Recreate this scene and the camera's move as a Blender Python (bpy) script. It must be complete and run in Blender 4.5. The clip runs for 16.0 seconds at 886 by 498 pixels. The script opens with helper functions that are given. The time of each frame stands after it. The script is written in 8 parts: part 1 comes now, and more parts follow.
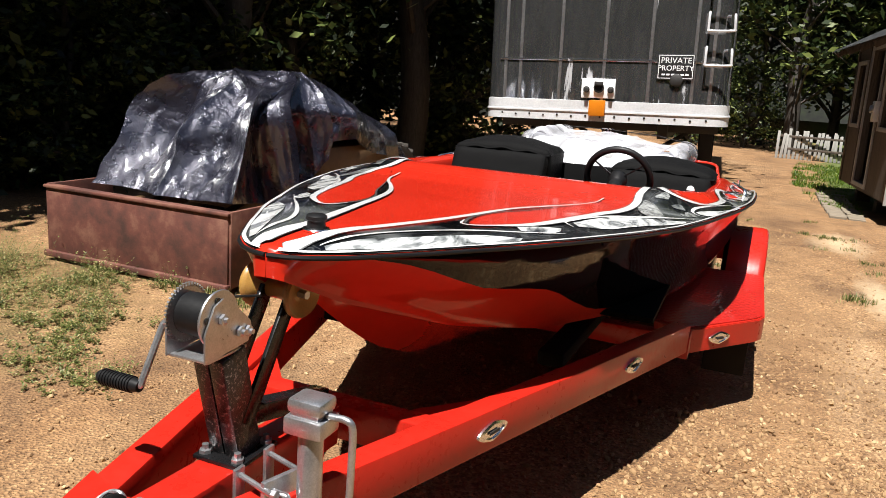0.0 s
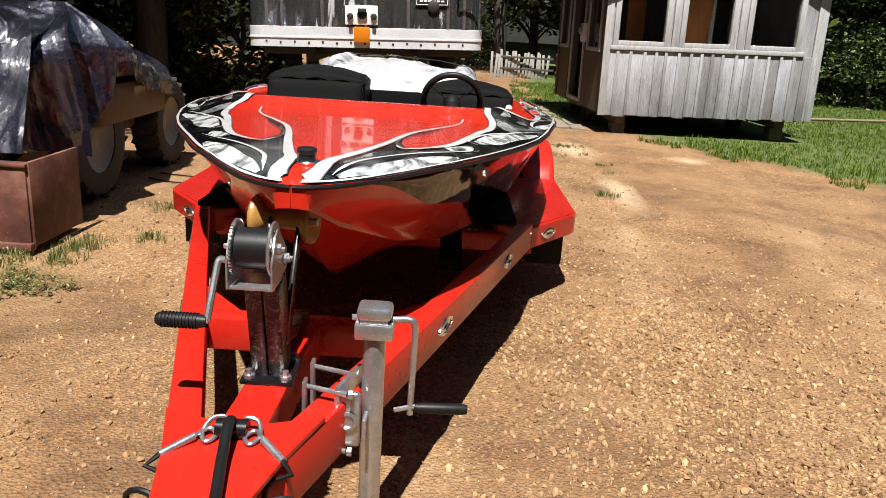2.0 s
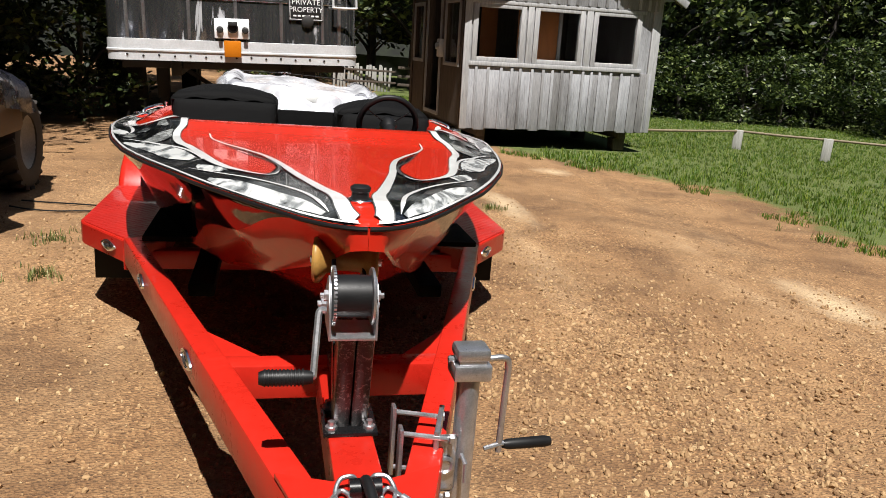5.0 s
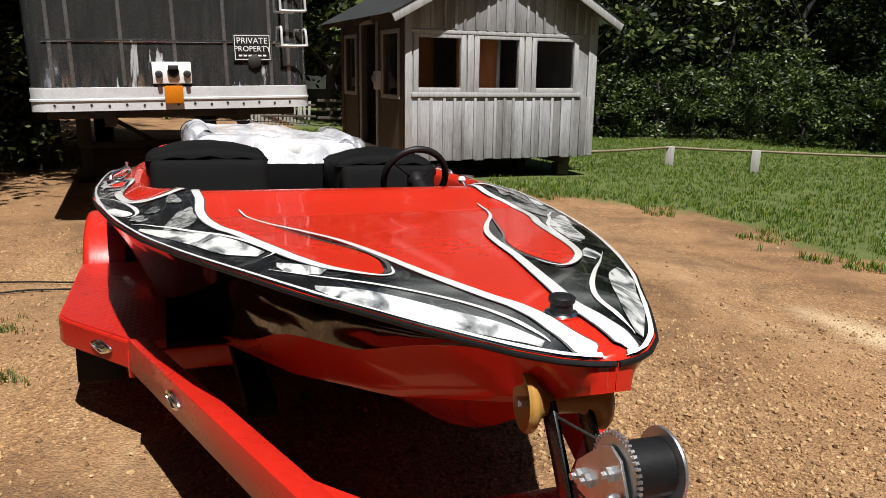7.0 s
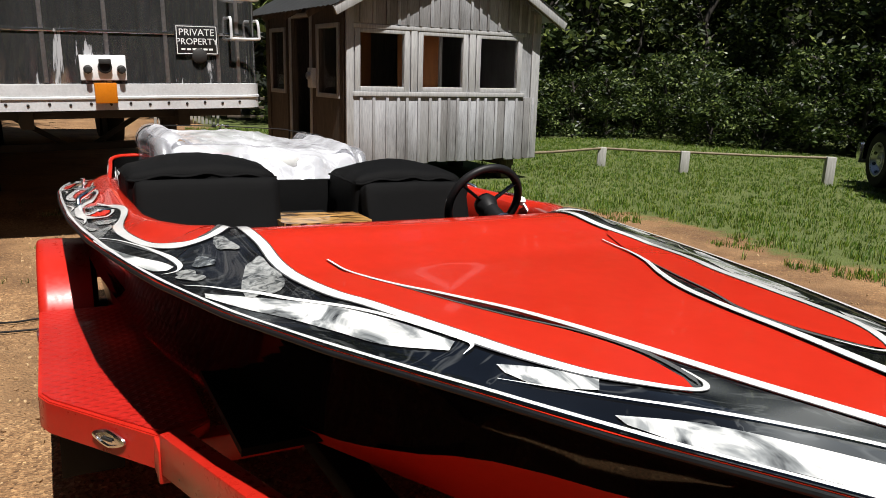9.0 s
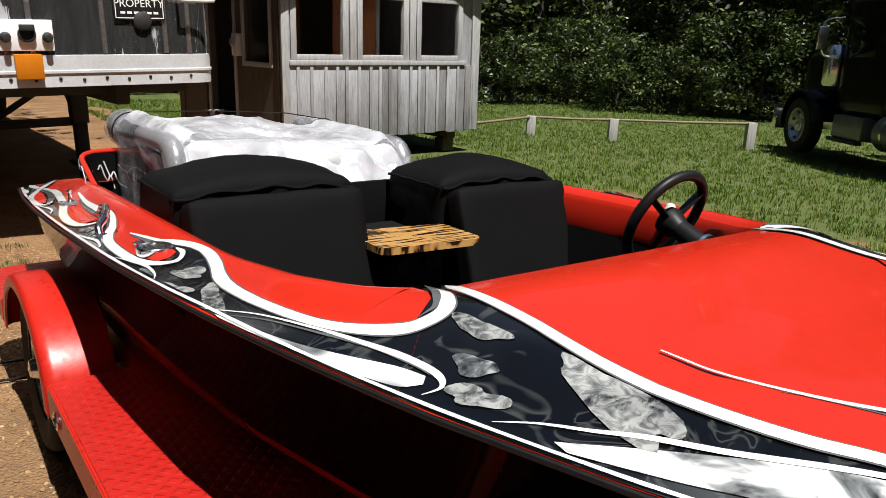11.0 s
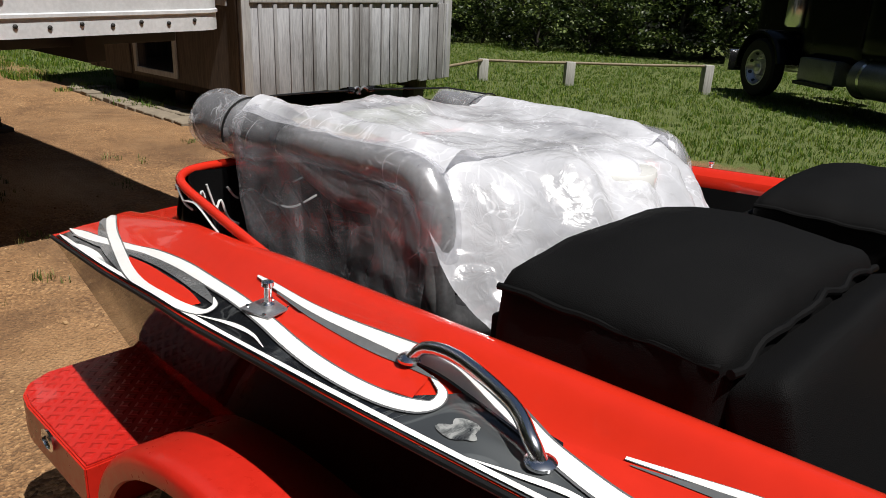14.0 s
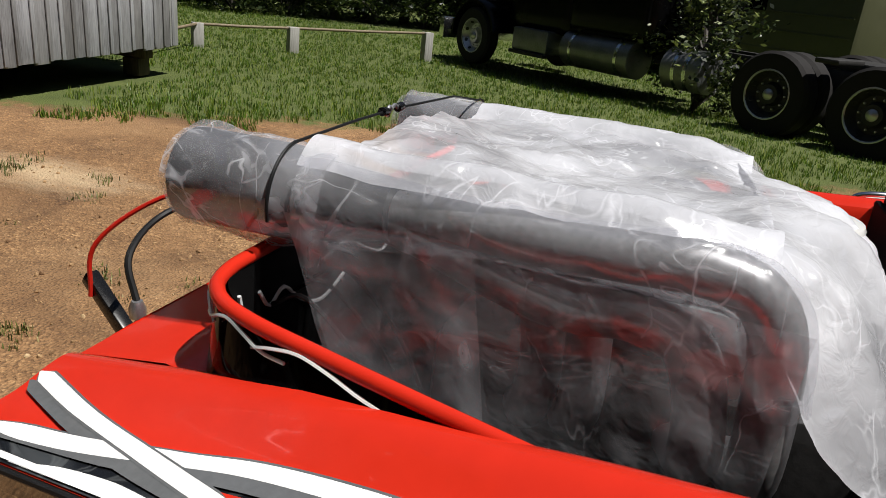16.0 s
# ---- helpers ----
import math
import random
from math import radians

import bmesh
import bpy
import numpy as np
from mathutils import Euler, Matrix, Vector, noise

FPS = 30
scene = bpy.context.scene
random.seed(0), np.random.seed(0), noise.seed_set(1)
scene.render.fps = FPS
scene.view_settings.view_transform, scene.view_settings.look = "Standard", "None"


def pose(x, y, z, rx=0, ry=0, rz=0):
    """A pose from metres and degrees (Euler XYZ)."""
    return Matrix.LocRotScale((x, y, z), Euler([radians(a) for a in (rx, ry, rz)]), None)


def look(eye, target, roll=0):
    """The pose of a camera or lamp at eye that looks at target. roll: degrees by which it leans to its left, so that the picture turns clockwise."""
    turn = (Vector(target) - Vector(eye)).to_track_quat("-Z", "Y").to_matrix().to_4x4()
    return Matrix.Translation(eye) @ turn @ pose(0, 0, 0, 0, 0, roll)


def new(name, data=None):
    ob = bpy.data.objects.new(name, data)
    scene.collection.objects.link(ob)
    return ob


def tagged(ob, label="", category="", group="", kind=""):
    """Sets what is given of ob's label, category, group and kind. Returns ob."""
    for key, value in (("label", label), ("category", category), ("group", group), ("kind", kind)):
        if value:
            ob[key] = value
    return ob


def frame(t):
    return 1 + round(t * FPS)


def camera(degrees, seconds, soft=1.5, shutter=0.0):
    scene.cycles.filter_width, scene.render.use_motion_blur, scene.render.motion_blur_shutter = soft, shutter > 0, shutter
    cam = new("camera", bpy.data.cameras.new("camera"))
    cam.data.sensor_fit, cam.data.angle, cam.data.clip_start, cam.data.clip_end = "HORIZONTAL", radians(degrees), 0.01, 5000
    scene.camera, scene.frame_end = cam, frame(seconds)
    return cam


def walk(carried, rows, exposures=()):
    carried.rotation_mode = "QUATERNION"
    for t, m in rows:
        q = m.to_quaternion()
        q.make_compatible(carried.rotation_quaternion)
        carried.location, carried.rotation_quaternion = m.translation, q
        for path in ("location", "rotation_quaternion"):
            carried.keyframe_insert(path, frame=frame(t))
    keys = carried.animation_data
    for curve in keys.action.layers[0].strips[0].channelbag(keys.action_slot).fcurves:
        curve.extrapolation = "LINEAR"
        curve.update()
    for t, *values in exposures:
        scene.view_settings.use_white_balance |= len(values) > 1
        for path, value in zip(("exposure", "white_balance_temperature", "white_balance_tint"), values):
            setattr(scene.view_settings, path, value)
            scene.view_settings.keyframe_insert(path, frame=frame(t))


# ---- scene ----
cam = camera(61.3, 16.0, soft=0.8)
PATH = [
    (0, (0.946, -3.36, 1.406), (0.222, -1.548, 0.968), 4.2),
    (0.5, (0.727, -3.504, 1.403), (0.344, -1.587, 0.983), 5.8),
    (1, (0.594, -3.61, 1.384), (0.286, -1.679, 0.963), 4.3),
    (1.5, (0.535, -3.69, 1.388), (0.377, -1.754, 0.911), 5.1),
    (2, (0.382, -3.738, 1.395), (0.387, -1.821, 0.822), 3.6),
    (2.5, (0.295, -3.82, 1.393), (0.36, -1.902, 0.83), 3.1),
    (3, (0.252, -3.947, 1.395), (0.429, -2.03, 0.851), 3.3),
    (3.5, (0.162, -3.96, 1.408), (0.42, -2.048, 0.884), 4.5),
    (3.7, (0.096, -3.949, 1.411), (0.393, -2.038, 0.899), 3.8),
    (5.8, (-0.364, -3.473, 1.435), (0.202, -1.629, 0.91), 3.4),
    (6, (-0.43, -3.435, 1.45), (0.187, -1.606, 0.925), 2.0),
    (6.5, (-0.535, -3.273, 1.45), (0.124, -1.44, 0.998), 1.0),
    (7, (-0.634, -3.052, 1.463), (0.036, -1.22, 1.021), 1.9),
    (7.5, (-0.793, -2.871, 1.462), (-0.045, -1.058, 1.071), -0.8),
    (8, (-0.941, -2.69, 1.459), (-0.043, -0.954, 1.031), 1.0),
    (8.5, (-0.987, -2.44, 1.46), (-0.113, -0.693, 1.029), 0.7),
    (8.7, (-1.0, -2.351, 1.458), (-0.125, -0.606, 1.023), 1.7),
    (10.8, (-1.389, -1.266, 1.484), (-0.2, 0.265, 0.992), 1.9),
    (11, (-1.417, -1.164, 1.472), (-0.248, 0.375, 0.957), 2.6),
    (11.5, (-1.45, -0.843, 1.472), (-0.338, 0.728, 0.927), 3.0),
    (12, (-1.547, -0.546, 1.453), (-0.332, 0.936, 0.878), 2.5),
    (12.5, (-1.603, -0.258, 1.463), (-0.275, 1.096, 0.83), 3.4),
    (13, (-1.57, 0.052, 1.454), (-0.343, 1.495, 0.811), 1.9),
    (13.5, (-1.59, 0.378, 1.438), (-0.257, 1.727, 0.803), 1.7),
    (14, (-1.59, 0.71, 1.433), (-0.205, 1.995, 0.777), 3.3),
    (14.5, (-1.539, 1.035, 1.428), (-0.154, 2.328, 0.786), 2.2),
    (15, (-1.576, 1.352, 1.424), (0.026, 2.344, 0.751), 3.6),
    (15.5, (-1.537, 1.618, 1.405), (0.174, 2.388, 0.713), 3.7),
    (16, (-1.508, 1.88, 1.398), (0.282, 2.451, 0.714), 6.3),
]
walk(cam, [(t, look(eye, target, roll)) for t, eye, target, roll in PATH],
     exposures=((0, 1.18), (1, 1.16), (3, 1.07), (6, 0.82), (8.5, 0.72), (11, 0.74), (11.6, 0.92), (12.2, 0.94), (13, 0.74), (15, 0.36), (16, 0.44)))

# ---- world, sun, exposure ----
SUN_DIR = Vector((0.04, 0.47, -1.0)).normalized()      # the way the light travels
SUN_ELEV = math.asin(-SUN_DIR.z)
SUN_AZ = math.atan2(-SUN_DIR.x, -SUN_DIR.y)            # from +y towards +x
world = bpy.data.worlds.new("sky")
scene.world = world
world.use_nodes = True
wn = world.node_tree.nodes
sky = wn.new("ShaderNodeTexSky")
sky.sky_type = "NISHITA"
sky.sun_disc = False
sky.sun_elevation = SUN_ELEV
sky.sun_rotation = SUN_AZ
sky.air_density, sky.dust_density, sky.ozone_density = 1.0, 0.6, 1.0
world.node_tree.links.new(sky.outputs["Color"], wn["Background"].inputs["Color"])
wn["Background"].inputs["Strength"].default_value = 0.029
sun_data = bpy.data.lights.new("sun", "SUN")
sun_data.energy, sun_data.angle, sun_data.color = 5.0, radians(0.55), (1.0, 0.965, 0.92)
sun = new("sun", sun_data)
sun.matrix_world = look((0, 0, 30), Vector((0, 0, 30)) + SUN_DIR)

# ---- materials ----
def material(name, color=(0.5, 0.5, 0.5), rough=0.5, metal=0.0, coat=0.0, spec=0.5):
    m = bpy.data.materials.new(name)
    m.use_nodes = True
    b = m.node_tree.nodes["Principled BSDF"]
    b.inputs["Base Color"].default_value = (*color, 1)
    b.inputs["Roughness"].default_value = rough
    b.inputs["Metallic"].default_value = metal
    b.inputs["Coat Weight"].default_value = coat
    b.inputs["Coat Roughness"].default_value = 0.03
    b.inputs["Specular IOR Level"].default_value = spec
    return m


def wire(m, a, b):
    m.node_tree.links.new(a, b)


def shader(m):
    return m.node_tree.nodes["Principled BSDF"]


def coords(m, kind="Object", scale=(1, 1, 1), turn=(0, 0, 0)):
    nodes = m.node_tree.nodes
    tc, mp = nodes.new("ShaderNodeTexCoord"), nodes.new("ShaderNodeMapping")
    mp.inputs["Scale"].default_value = scale
    mp.inputs["Rotation"].default_value = turn
    if kind == "World":
        geo = nodes.new("ShaderNodeNewGeometry")
        wire(m, geo.outputs["Position"], mp.inputs["Vector"])
    else:
        wire(m, tc.outputs[kind], mp.inputs["Vector"])
    return mp.outputs["Vector"]


def noise_tex(m, vec, scale, detail=4.0, rough=0.55, distort=0.0):
    n = m.node_tree.nodes.new("ShaderNodeTexNoise")
    n.inputs["Scale"].default_value, n.inputs["Detail"].default_value = scale, detail
    n.inputs["Roughness"].default_value, n.inputs["Distortion"].default_value = rough, distort
    wire(m, vec, n.inputs["Vector"])
    return n.outputs["Fac"]


def ramp(m, fac, stops):
    r = m.node_tree.nodes.new("ShaderNodeValToRGB")
    e = r.color_ramp.elements
    while len(e) < len(stops):
        e.new(0.5)
    for k, (p, c) in zip(e, stops):
        k.position = p
        k.color = (*c, 1) if len(c) == 3 else c
    wire(m, fac, r.inputs["Fac"])
    return r.outputs["Color"]


def mixed(m, fac, a, b, mode="MIX"):
    n = m.node_tree.nodes.new("ShaderNodeMix")
    n.data_type, n.blend_type = "RGBA", mode
    for sock, v in ((n.inputs[0], fac), (n.inputs[6], a), (n.inputs[7], b)):
        if isinstance(v, (int, float)):
            sock.default_value = v
        elif isinstance(v, tuple):
            sock.default_value = (*v, 1)
        else:
            wire(m, v, sock)
    return n.outputs[2]


def math_node(m, op, a, b=0.0, clamp=False):
    n = m.node_tree.nodes.new("ShaderNodeMath")
    n.operation, n.use_clamp = op, clamp
    for sock, v in ((n.inputs[0], a), (n.inputs[1], b)):
        if isinstance(v, (int, float)):
            sock.default_value = v
        else:
            wire(m, v, sock)
    return n.outputs[0]


def bump(m, height, strength=0.3, distance=0.01):
    n = m.node_tree.nodes.new("ShaderNodeBump")
    n.inputs["Strength"].default_value, n.inputs["Distance"].default_value = strength, distance
    wire(m, height, n.inputs["Height"])
    wire(m, n.outputs["Normal"], shader(m).inputs["Normal"])


def varied(m, scale=6.0, amount=0.25, rough=(0.3, 0.5), kind="World", bumpy=0.0, bump_scale=60.0):
    """Uneven tone and gloss at two scales on a plain paint."""
    b = shader(m)
    base = tuple(b.inputs["Base Color"].default_value[:3])
    v = coords(m, kind)
    f = mixed(m, 0.5, noise_tex(m, v, scale, 5), noise_tex(m, v, scale * 9, 3))
    dark = tuple(c * (1 - amount) for c in base)
    light = tuple(min(1, c * (1 + amount)) for c in base)
    wire(m, ramp(m, f, [(0.3, dark), (0.7, light)]), b.inputs["Base Color"])
    wire(m, ramp(m, f, [(0.3, (rough[0],) * 3), (0.7, (rough[1],) * 3)]), b.inputs["Roughness"])
    if bumpy:
        bump(m, noise_tex(m, v, bump_scale, 3), bumpy, 0.004)
    return m


# boat and trailer paints
RED = varied(material("red_gelcoat", (0.47, 0.0205, 0.009), 0.2, 0, 0.36, 0.25), 3, 0.06, (0.15, 0.26))
TRAILER_RED = varied(material("red_enamel", (0.40, 0.0145, 0.0078), 0.3, 0, 0.12, 0.3), 5, 0.12, (0.22, 0.42), bumpy=0.05)
shader(RED).inputs["IOR"].default_value = 1.33
shader(RED).inputs["Coat Roughness"].default_value = 0.035
BLACK_GLOSS = material("black_gelcoat", (0.0025, 0.0025, 0.003), 0.05, 0, 0.0, 0.36)
shader(BLACK_GLOSS).inputs["IOR"].default_value = 1.30
TOPSIDE = material("black_gelcoat_of_the_hull", (0.0025, 0.0025, 0.003), 0.05, 0, 0.0, 0.36)
shader(TOPSIDE).inputs["IOR"].default_value = 1.30
bump(TOPSIDE, noise_tex(TOPSIDE, coords(TOPSIDE, "World", (9, 2.0, 9)), 1.2, 1, 0.5, 0.4), 0.13, 0.012)
WHITE_PAINT = varied(material("white_pinstripe_paint", (0.70, 0.70, 0.69), 0.15, 0, 0.5), 8, 0.05, (0.1, 0.2))
GREY_PAINT = varied(material("grey_stripe_paint", (0.102, 0.106, 0.109), 0.15, 0, 0.8), 10, 0.15, (0.1, 0.2))
CHROME = material("chrome", (0.78, 0.79, 0.81), 0.2, 1.0)
ZINC = varied(material("zinc_plate", (0.48, 0.485, 0.50), 0.36, 0.88), 30, 0.25, (0.26, 0.42))
BLACK_STEEL = varied(material("black_powder_coat", (0.006, 0.006, 0.0065), 0.3, 0, 0.12, 0.3), 30, 0.2, (0.2, 0.35))
BLACK_PLASTIC = varied(material("black_plastic", (0.007, 0.007, 0.0075), 0.45, 0, 0, 0.25), 30, 0.2, (0.4, 0.55))
RUBBER = varied(material("tyre_rubber", (0.011, 0.010, 0.0095), 0.75, 0, 0, 0.25), 14, 0.3, (0.65, 0.9), bumpy=0.2)
AMBER_ROLLER = varied(material("amber_urethane", (0.44, 0.24, 0.06), 0.25, 0, 0.4), 30, 0.2, (0.25, 0.4))
shader(AMBER_ROLLER).inputs["Transmission Weight"].default_value = 0.25
SCUFFED = material("scuffed_black_paint", (0.006, 0.006, 0.007), 0.28, 0, 0.2)
sv_ = coords(SCUFFED, "Object")
wire(SCUFFED, ramp(SCUFFED, noise_tex(SCUFFED, sv_, 130, 3, 0.6, 0.8), [(0.55, (0.006, 0.006, 0.007)), (0.66, (0.22, 0.19, 0.19))]), shader(SCUFFED).inputs["Base Color"])
bump(SCUFFED, noise_tex(SCUFFED, sv_, 130, 3, 0.6, 0.8), 0.5, 0.003)
CLOTH = material("black_seat_fabric", (0.0026, 0.0026, 0.0028), 0.7, 0, 0, 0.10)
v_ = coords(CLOTH, "Object")
bump(CLOTH, mixed(CLOTH, 0.5, noise_tex(CLOTH, v_, 9, 4), noise_tex(CLOTH, v_, 700, 2)), 0.35, 0.01)


def airbrush():
    """Black paint with pale airbrushed swirls and flames."""
    m = material("airbrushed_black_paint", (0.01, 0.01, 0.011), 0.13, 0, 0.6, 0.25)
    v = coords(m, "World", (1.0, 1.0, 1.0))
    warp = m.node_tree.nodes.new("ShaderNodeTexNoise")
    warp.inputs["Scale"].default_value = 2.4
    wire(m, v, warp.inputs["Vector"])
    add = m.node_tree.nodes.new("ShaderNodeVectorMath")
    add.operation = "MULTIPLY_ADD"
    wire(m, warp.outputs["Color"], add.inputs[0])
    add.inputs[1].default_value = (0.55, 0.9, 0.2)
    wire(m, v, add.inputs[2])
    a = noise_tex(m, add.outputs[0], 2.6, 1.5, 0.4, 0.3)
    b = noise_tex(m, add.outputs[0], 9.0, 2, 0.5, 1.4)
    body = ramp(m, a, [(0.40, (0.003, 0.0032, 0.004)), (0.55, (0.008, 0.009, 0.011)), (0.66, (0.050, 0.055, 0.058)), (0.78, (0.24, 0.25, 0.25))])
    wisps = ramp(m, b, [(0.535, (0, 0, 0)), (0.585, (0.16, 0.17, 0.17)), (0.62, (0, 0, 0))])
    wire(m, mixed(m, 0.22, body, wisps, "ADD"), shader(m).inputs["Base Color"])
    return m


def bone_paint():
    """Pale grey airbrushed smoke."""
    m = material("pale_airbrushed_smoke", (0.384, 0.397, 0.384), 0.15, 0, 0.4)
    v = coords(m, "World", (1, 0.6, 1))
    f = noise_tex(m, v, 7, 1.6, 0.45, 0.9)
    wire(m, ramp(m, f, [(0.30, (0.05, 0.056, 0.06)), (0.43, (0.34, 0.36, 0.36)), (0.55, (0.74, 0.75, 0.74))]), shader(m).inputs["Base Color"])
    return m


AIRBRUSH, BONE = airbrush(), bone_paint()
FLAME = material("pale_airbrushed_flame", (0.6, 0.61, 0.6), 0.15, 0, 0.3)
wire(FLAME, ramp(FLAME, noise_tex(FLAME, coords(FLAME, "World", (1, 0.45, 1)), 12, 4, 0.55, 1.6), [(0.32, (0.02, 0.022, 0.024)), (0.45, (0.24, 0.255, 0.26)), (0.55, (0.62, 0.63, 0.62))]), shader(FLAME).inputs["Base Color"])
GHOST = material("faint_grey_smoke_paint", (0.064, 0.0704, 0.0736), 0.15, 0, 0.8)
wire(GHOST, ramp(GHOST, noise_tex(GHOST, coords(GHOST, "World"), 18, 5, 0.6, 1.0), [(0.38, (0.0128, 0.0141, 0.0154)), (0.52, (0.10, 0.11, 0.115)), (0.64, (0.30, 0.32, 0.32))]), shader(GHOST).inputs["Base Color"])

PATCH = material("grey_airbrushed_patch", (0.2, 0.21, 0.21), 0.15, 0, 0.4)
wire(PATCH, mixed(PATCH, 0.45, ramp(PATCH, noise_tex(PATCH, coords(PATCH, "World"), 34, 4, 0.65, 1.2), [(0.36, (0.006, 0.0065, 0.008)), (0.46, (0.13, 0.14, 0.14)), (0.58, (0.40, 0.41, 0.40))]), ramp(PATCH, noise_tex(PATCH, coords(PATCH, "World"), 11, 2), [(0.36, (0.012, 0.013, 0.015)), (0.62, (0.34, 0.35, 0.34))])), shader(PATCH).inputs["Base Color"])


def diamond_plate():
    m = varied(material("red_diamond_plate", (0.384, 0.0141, 0.0102), 0.35, 0, 0.4), 5, 0.1, (0.25, 0.4))
    v = coords(m, "World", (28, 28, 0), (0, 0, radians(45)))
    ch = m.node_tree.nodes.new("ShaderNodeTexVoronoi")
    ch.distance = "CHEBYCHEV"
    ch.inputs["Scale"].default_value = 1.0
    ch.inputs["Randomness"].default_value = 0.0
    wire(m, v, ch.inputs["Vector"])
    bump(m, ramp(m, ch.outputs["Distance"], [(0.18, (1, 1, 1)), (0.34, (0, 0, 0))]), 0.7, 0.004)
    return m


DIAMOND = diamond_plate()


def weathered_boards():
    m = material("weathered_grey_wood", (0.205, 0.198, 0.192), 0.8)
    v = coords(m, "World", (14, 14, 0.9))
    grain = noise_tex(m, v, 6, 6, 0.65, 0.6)
    blot = noise_tex(m, coords(m, "World", (1, 1, 0.35)), 2.6, 5, 0.6)
    info = m.node_tree.nodes.new("ShaderNodeObjectInfo")
    col = mixed(m, 0.45, ramp(m, grain, [(0.28, (0.06, 0.06, 0.062)), (0.46, (0.23, 0.235, 0.245)), (0.72, (0.42, 0.425, 0.435))]),
                ramp(m, blot, [(0.32, (0.12, 0.115, 0.11)), (0.6, (0.40, 0.405, 0.415))]))
    tone = ramp(m, info.outputs["Random"], [(0.0, (0.62, 0.60, 0.58)), (1.0, (1.14, 1.15, 1.18))])
    wire(m, mixed(m, 1.0, col, tone, "MULTIPLY"), shader(m).inputs["Base Color"])
    bump(m, grain, 0.4, 0.006)
    return m


BOARDS = weathered_boards()


def bare_wood(name, a, b, scale=(9, 9, 0.8)):
    m = material(name, a, 0.7)
    f = noise_tex(m, coords(m, "World", scale), 5, 5, 0.6, 0.8)
    wire(m, ramp(m, f, [(0.3, a), (0.7, b)]), shader(m).inputs["Base Color"])
    bump(m, f, 0.3, 0.005)
    return m


# brown wood with shade mixed into its colour
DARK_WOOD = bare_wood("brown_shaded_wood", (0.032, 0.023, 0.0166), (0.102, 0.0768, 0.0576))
TRIM_WOOD = bare_wood("pale_grey_trim_wood", (0.256, 0.256, 0.256), (0.422, 0.422, 0.422))
PLY = bare_wood("orange_plywood", (0.256, 0.0832, 0.0192), (0.397, 0.141, 0.0384), (2, 2, 0.4))
POST_WOOD = bare_wood("pale_post", (0.23, 0.224, 0.205), (0.371, 0.365, 0.339))


def tiger_wood():
    m = material("tiger_striped_wood", (0.384, 0.224, 0.0768), 0.3, 0, 0.4)
    f = noise_tex(m, coords(m, "World", (3.2, 30, 4), (0, 0, 0.25)), 1.0, 3, 0.5, 2.2)
    wire(m, ramp(m, f, [(0.49, (0.46, 0.26, 0.085)), (0.53, (0.34, 0.16, 0.045)), (0.56, (0.020, 0.009, 0.005)), (0.70, (0.0096, 0.00512, 0.0032))]), shader(m).inputs["Base Color"])
    return m


TIGER = tiger_wood()


def brushed_aluminium():
    """Scuffed mill-finish sheet."""
    m = material("scuffed_aluminium_sheet", (0.30, 0.31, 0.32), 0.2, 0.94)
    v = coords(m, "World", (1, 1, 0.18))
    f = noise_tex(m, v, 7, 6, 0.65, 0.6)
    g = noise_tex(m, coords(m, "World", (4, 4, 0.6)), 6, 4, 0.6)
    wire(m, mixed(m, 0.5, ramp(m, f, [(0.3, (0.34, 0.35, 0.36)), (0.62, (0.55, 0.56, 0.575)), (0.78, (0.72, 0.73, 0.75))]), ramp(m, g, [(0.3, (0.34, 0.345, 0.35)), (0.75, (0.55, 0.56, 0.575))])), shader(m).inputs["Base Color"])
    # peeled, chalky patches in upright drips
    drip = noise_tex(m, coords(m, "World", (15, 15, 1.1)), 1.0, 5, 0.7, 0.4)
    patch = noise_tex(m, coords(m, "World", (1.7, 1.7, 2.0)), 1.0, 2, 0.5)
    chalk = ramp(m, math_node(m, "MULTIPLY", drip, patch), [(0.362, (0,) * 3), (0.385, (1,) * 3)])
    base = shader(m).inputs["Base Color"].links[0].from_socket
    wire(m, mixed(m, chalk, base, (0.52, 0.525, 0.54)), shader(m).inputs["Base Color"])
    wire(m, math_node(m, "SUBTRACT", 0.94, math_node(m, "MULTIPLY", chalk, 0.7)), shader(m).inputs["Metallic"])
    wire(m, ramp(m, g, [(0.35, (0.05,) * 3), (0.75, (0.16,) * 3)]), shader(m).inputs["Roughness"])
    bump(m, noise_tex(m, coords(m, "World", (2.2, 2.2, 0.45)), 1.8, 2), 0.6, 0.05)
    return m


ALU = brushed_aluminium()
ALU_PALE = varied(material("pale_painted_aluminium", (0.60, 0.61, 0.62), 0.35, 0.2), 6, 0.15, (0.28, 0.5), bumpy=0.08)
ORANGE_PL = varied(material("orange_reflector", (0.512, 0.154, 0.0064), 0.3), 20, 0.1, (0.25, 0.35))
SIGN_BLACK = material("sign_black", (0.012, 0.012, 0.012), 0.35)
SIGN_WHITE = material("sign_white", (0.8, 0.8, 0.8), 0.4)
DARK_METAL = varied(material("dark_grimy_metal", (0.025, 0.024, 0.023), 0.6, 0.3), 9, 0.4, (0.45, 0.8), bumpy=0.15)
RUST = material("rusty_red_steel", (0.096, 0.032, 0.0224), 0.7)
rv_ = coords(RUST, "World")
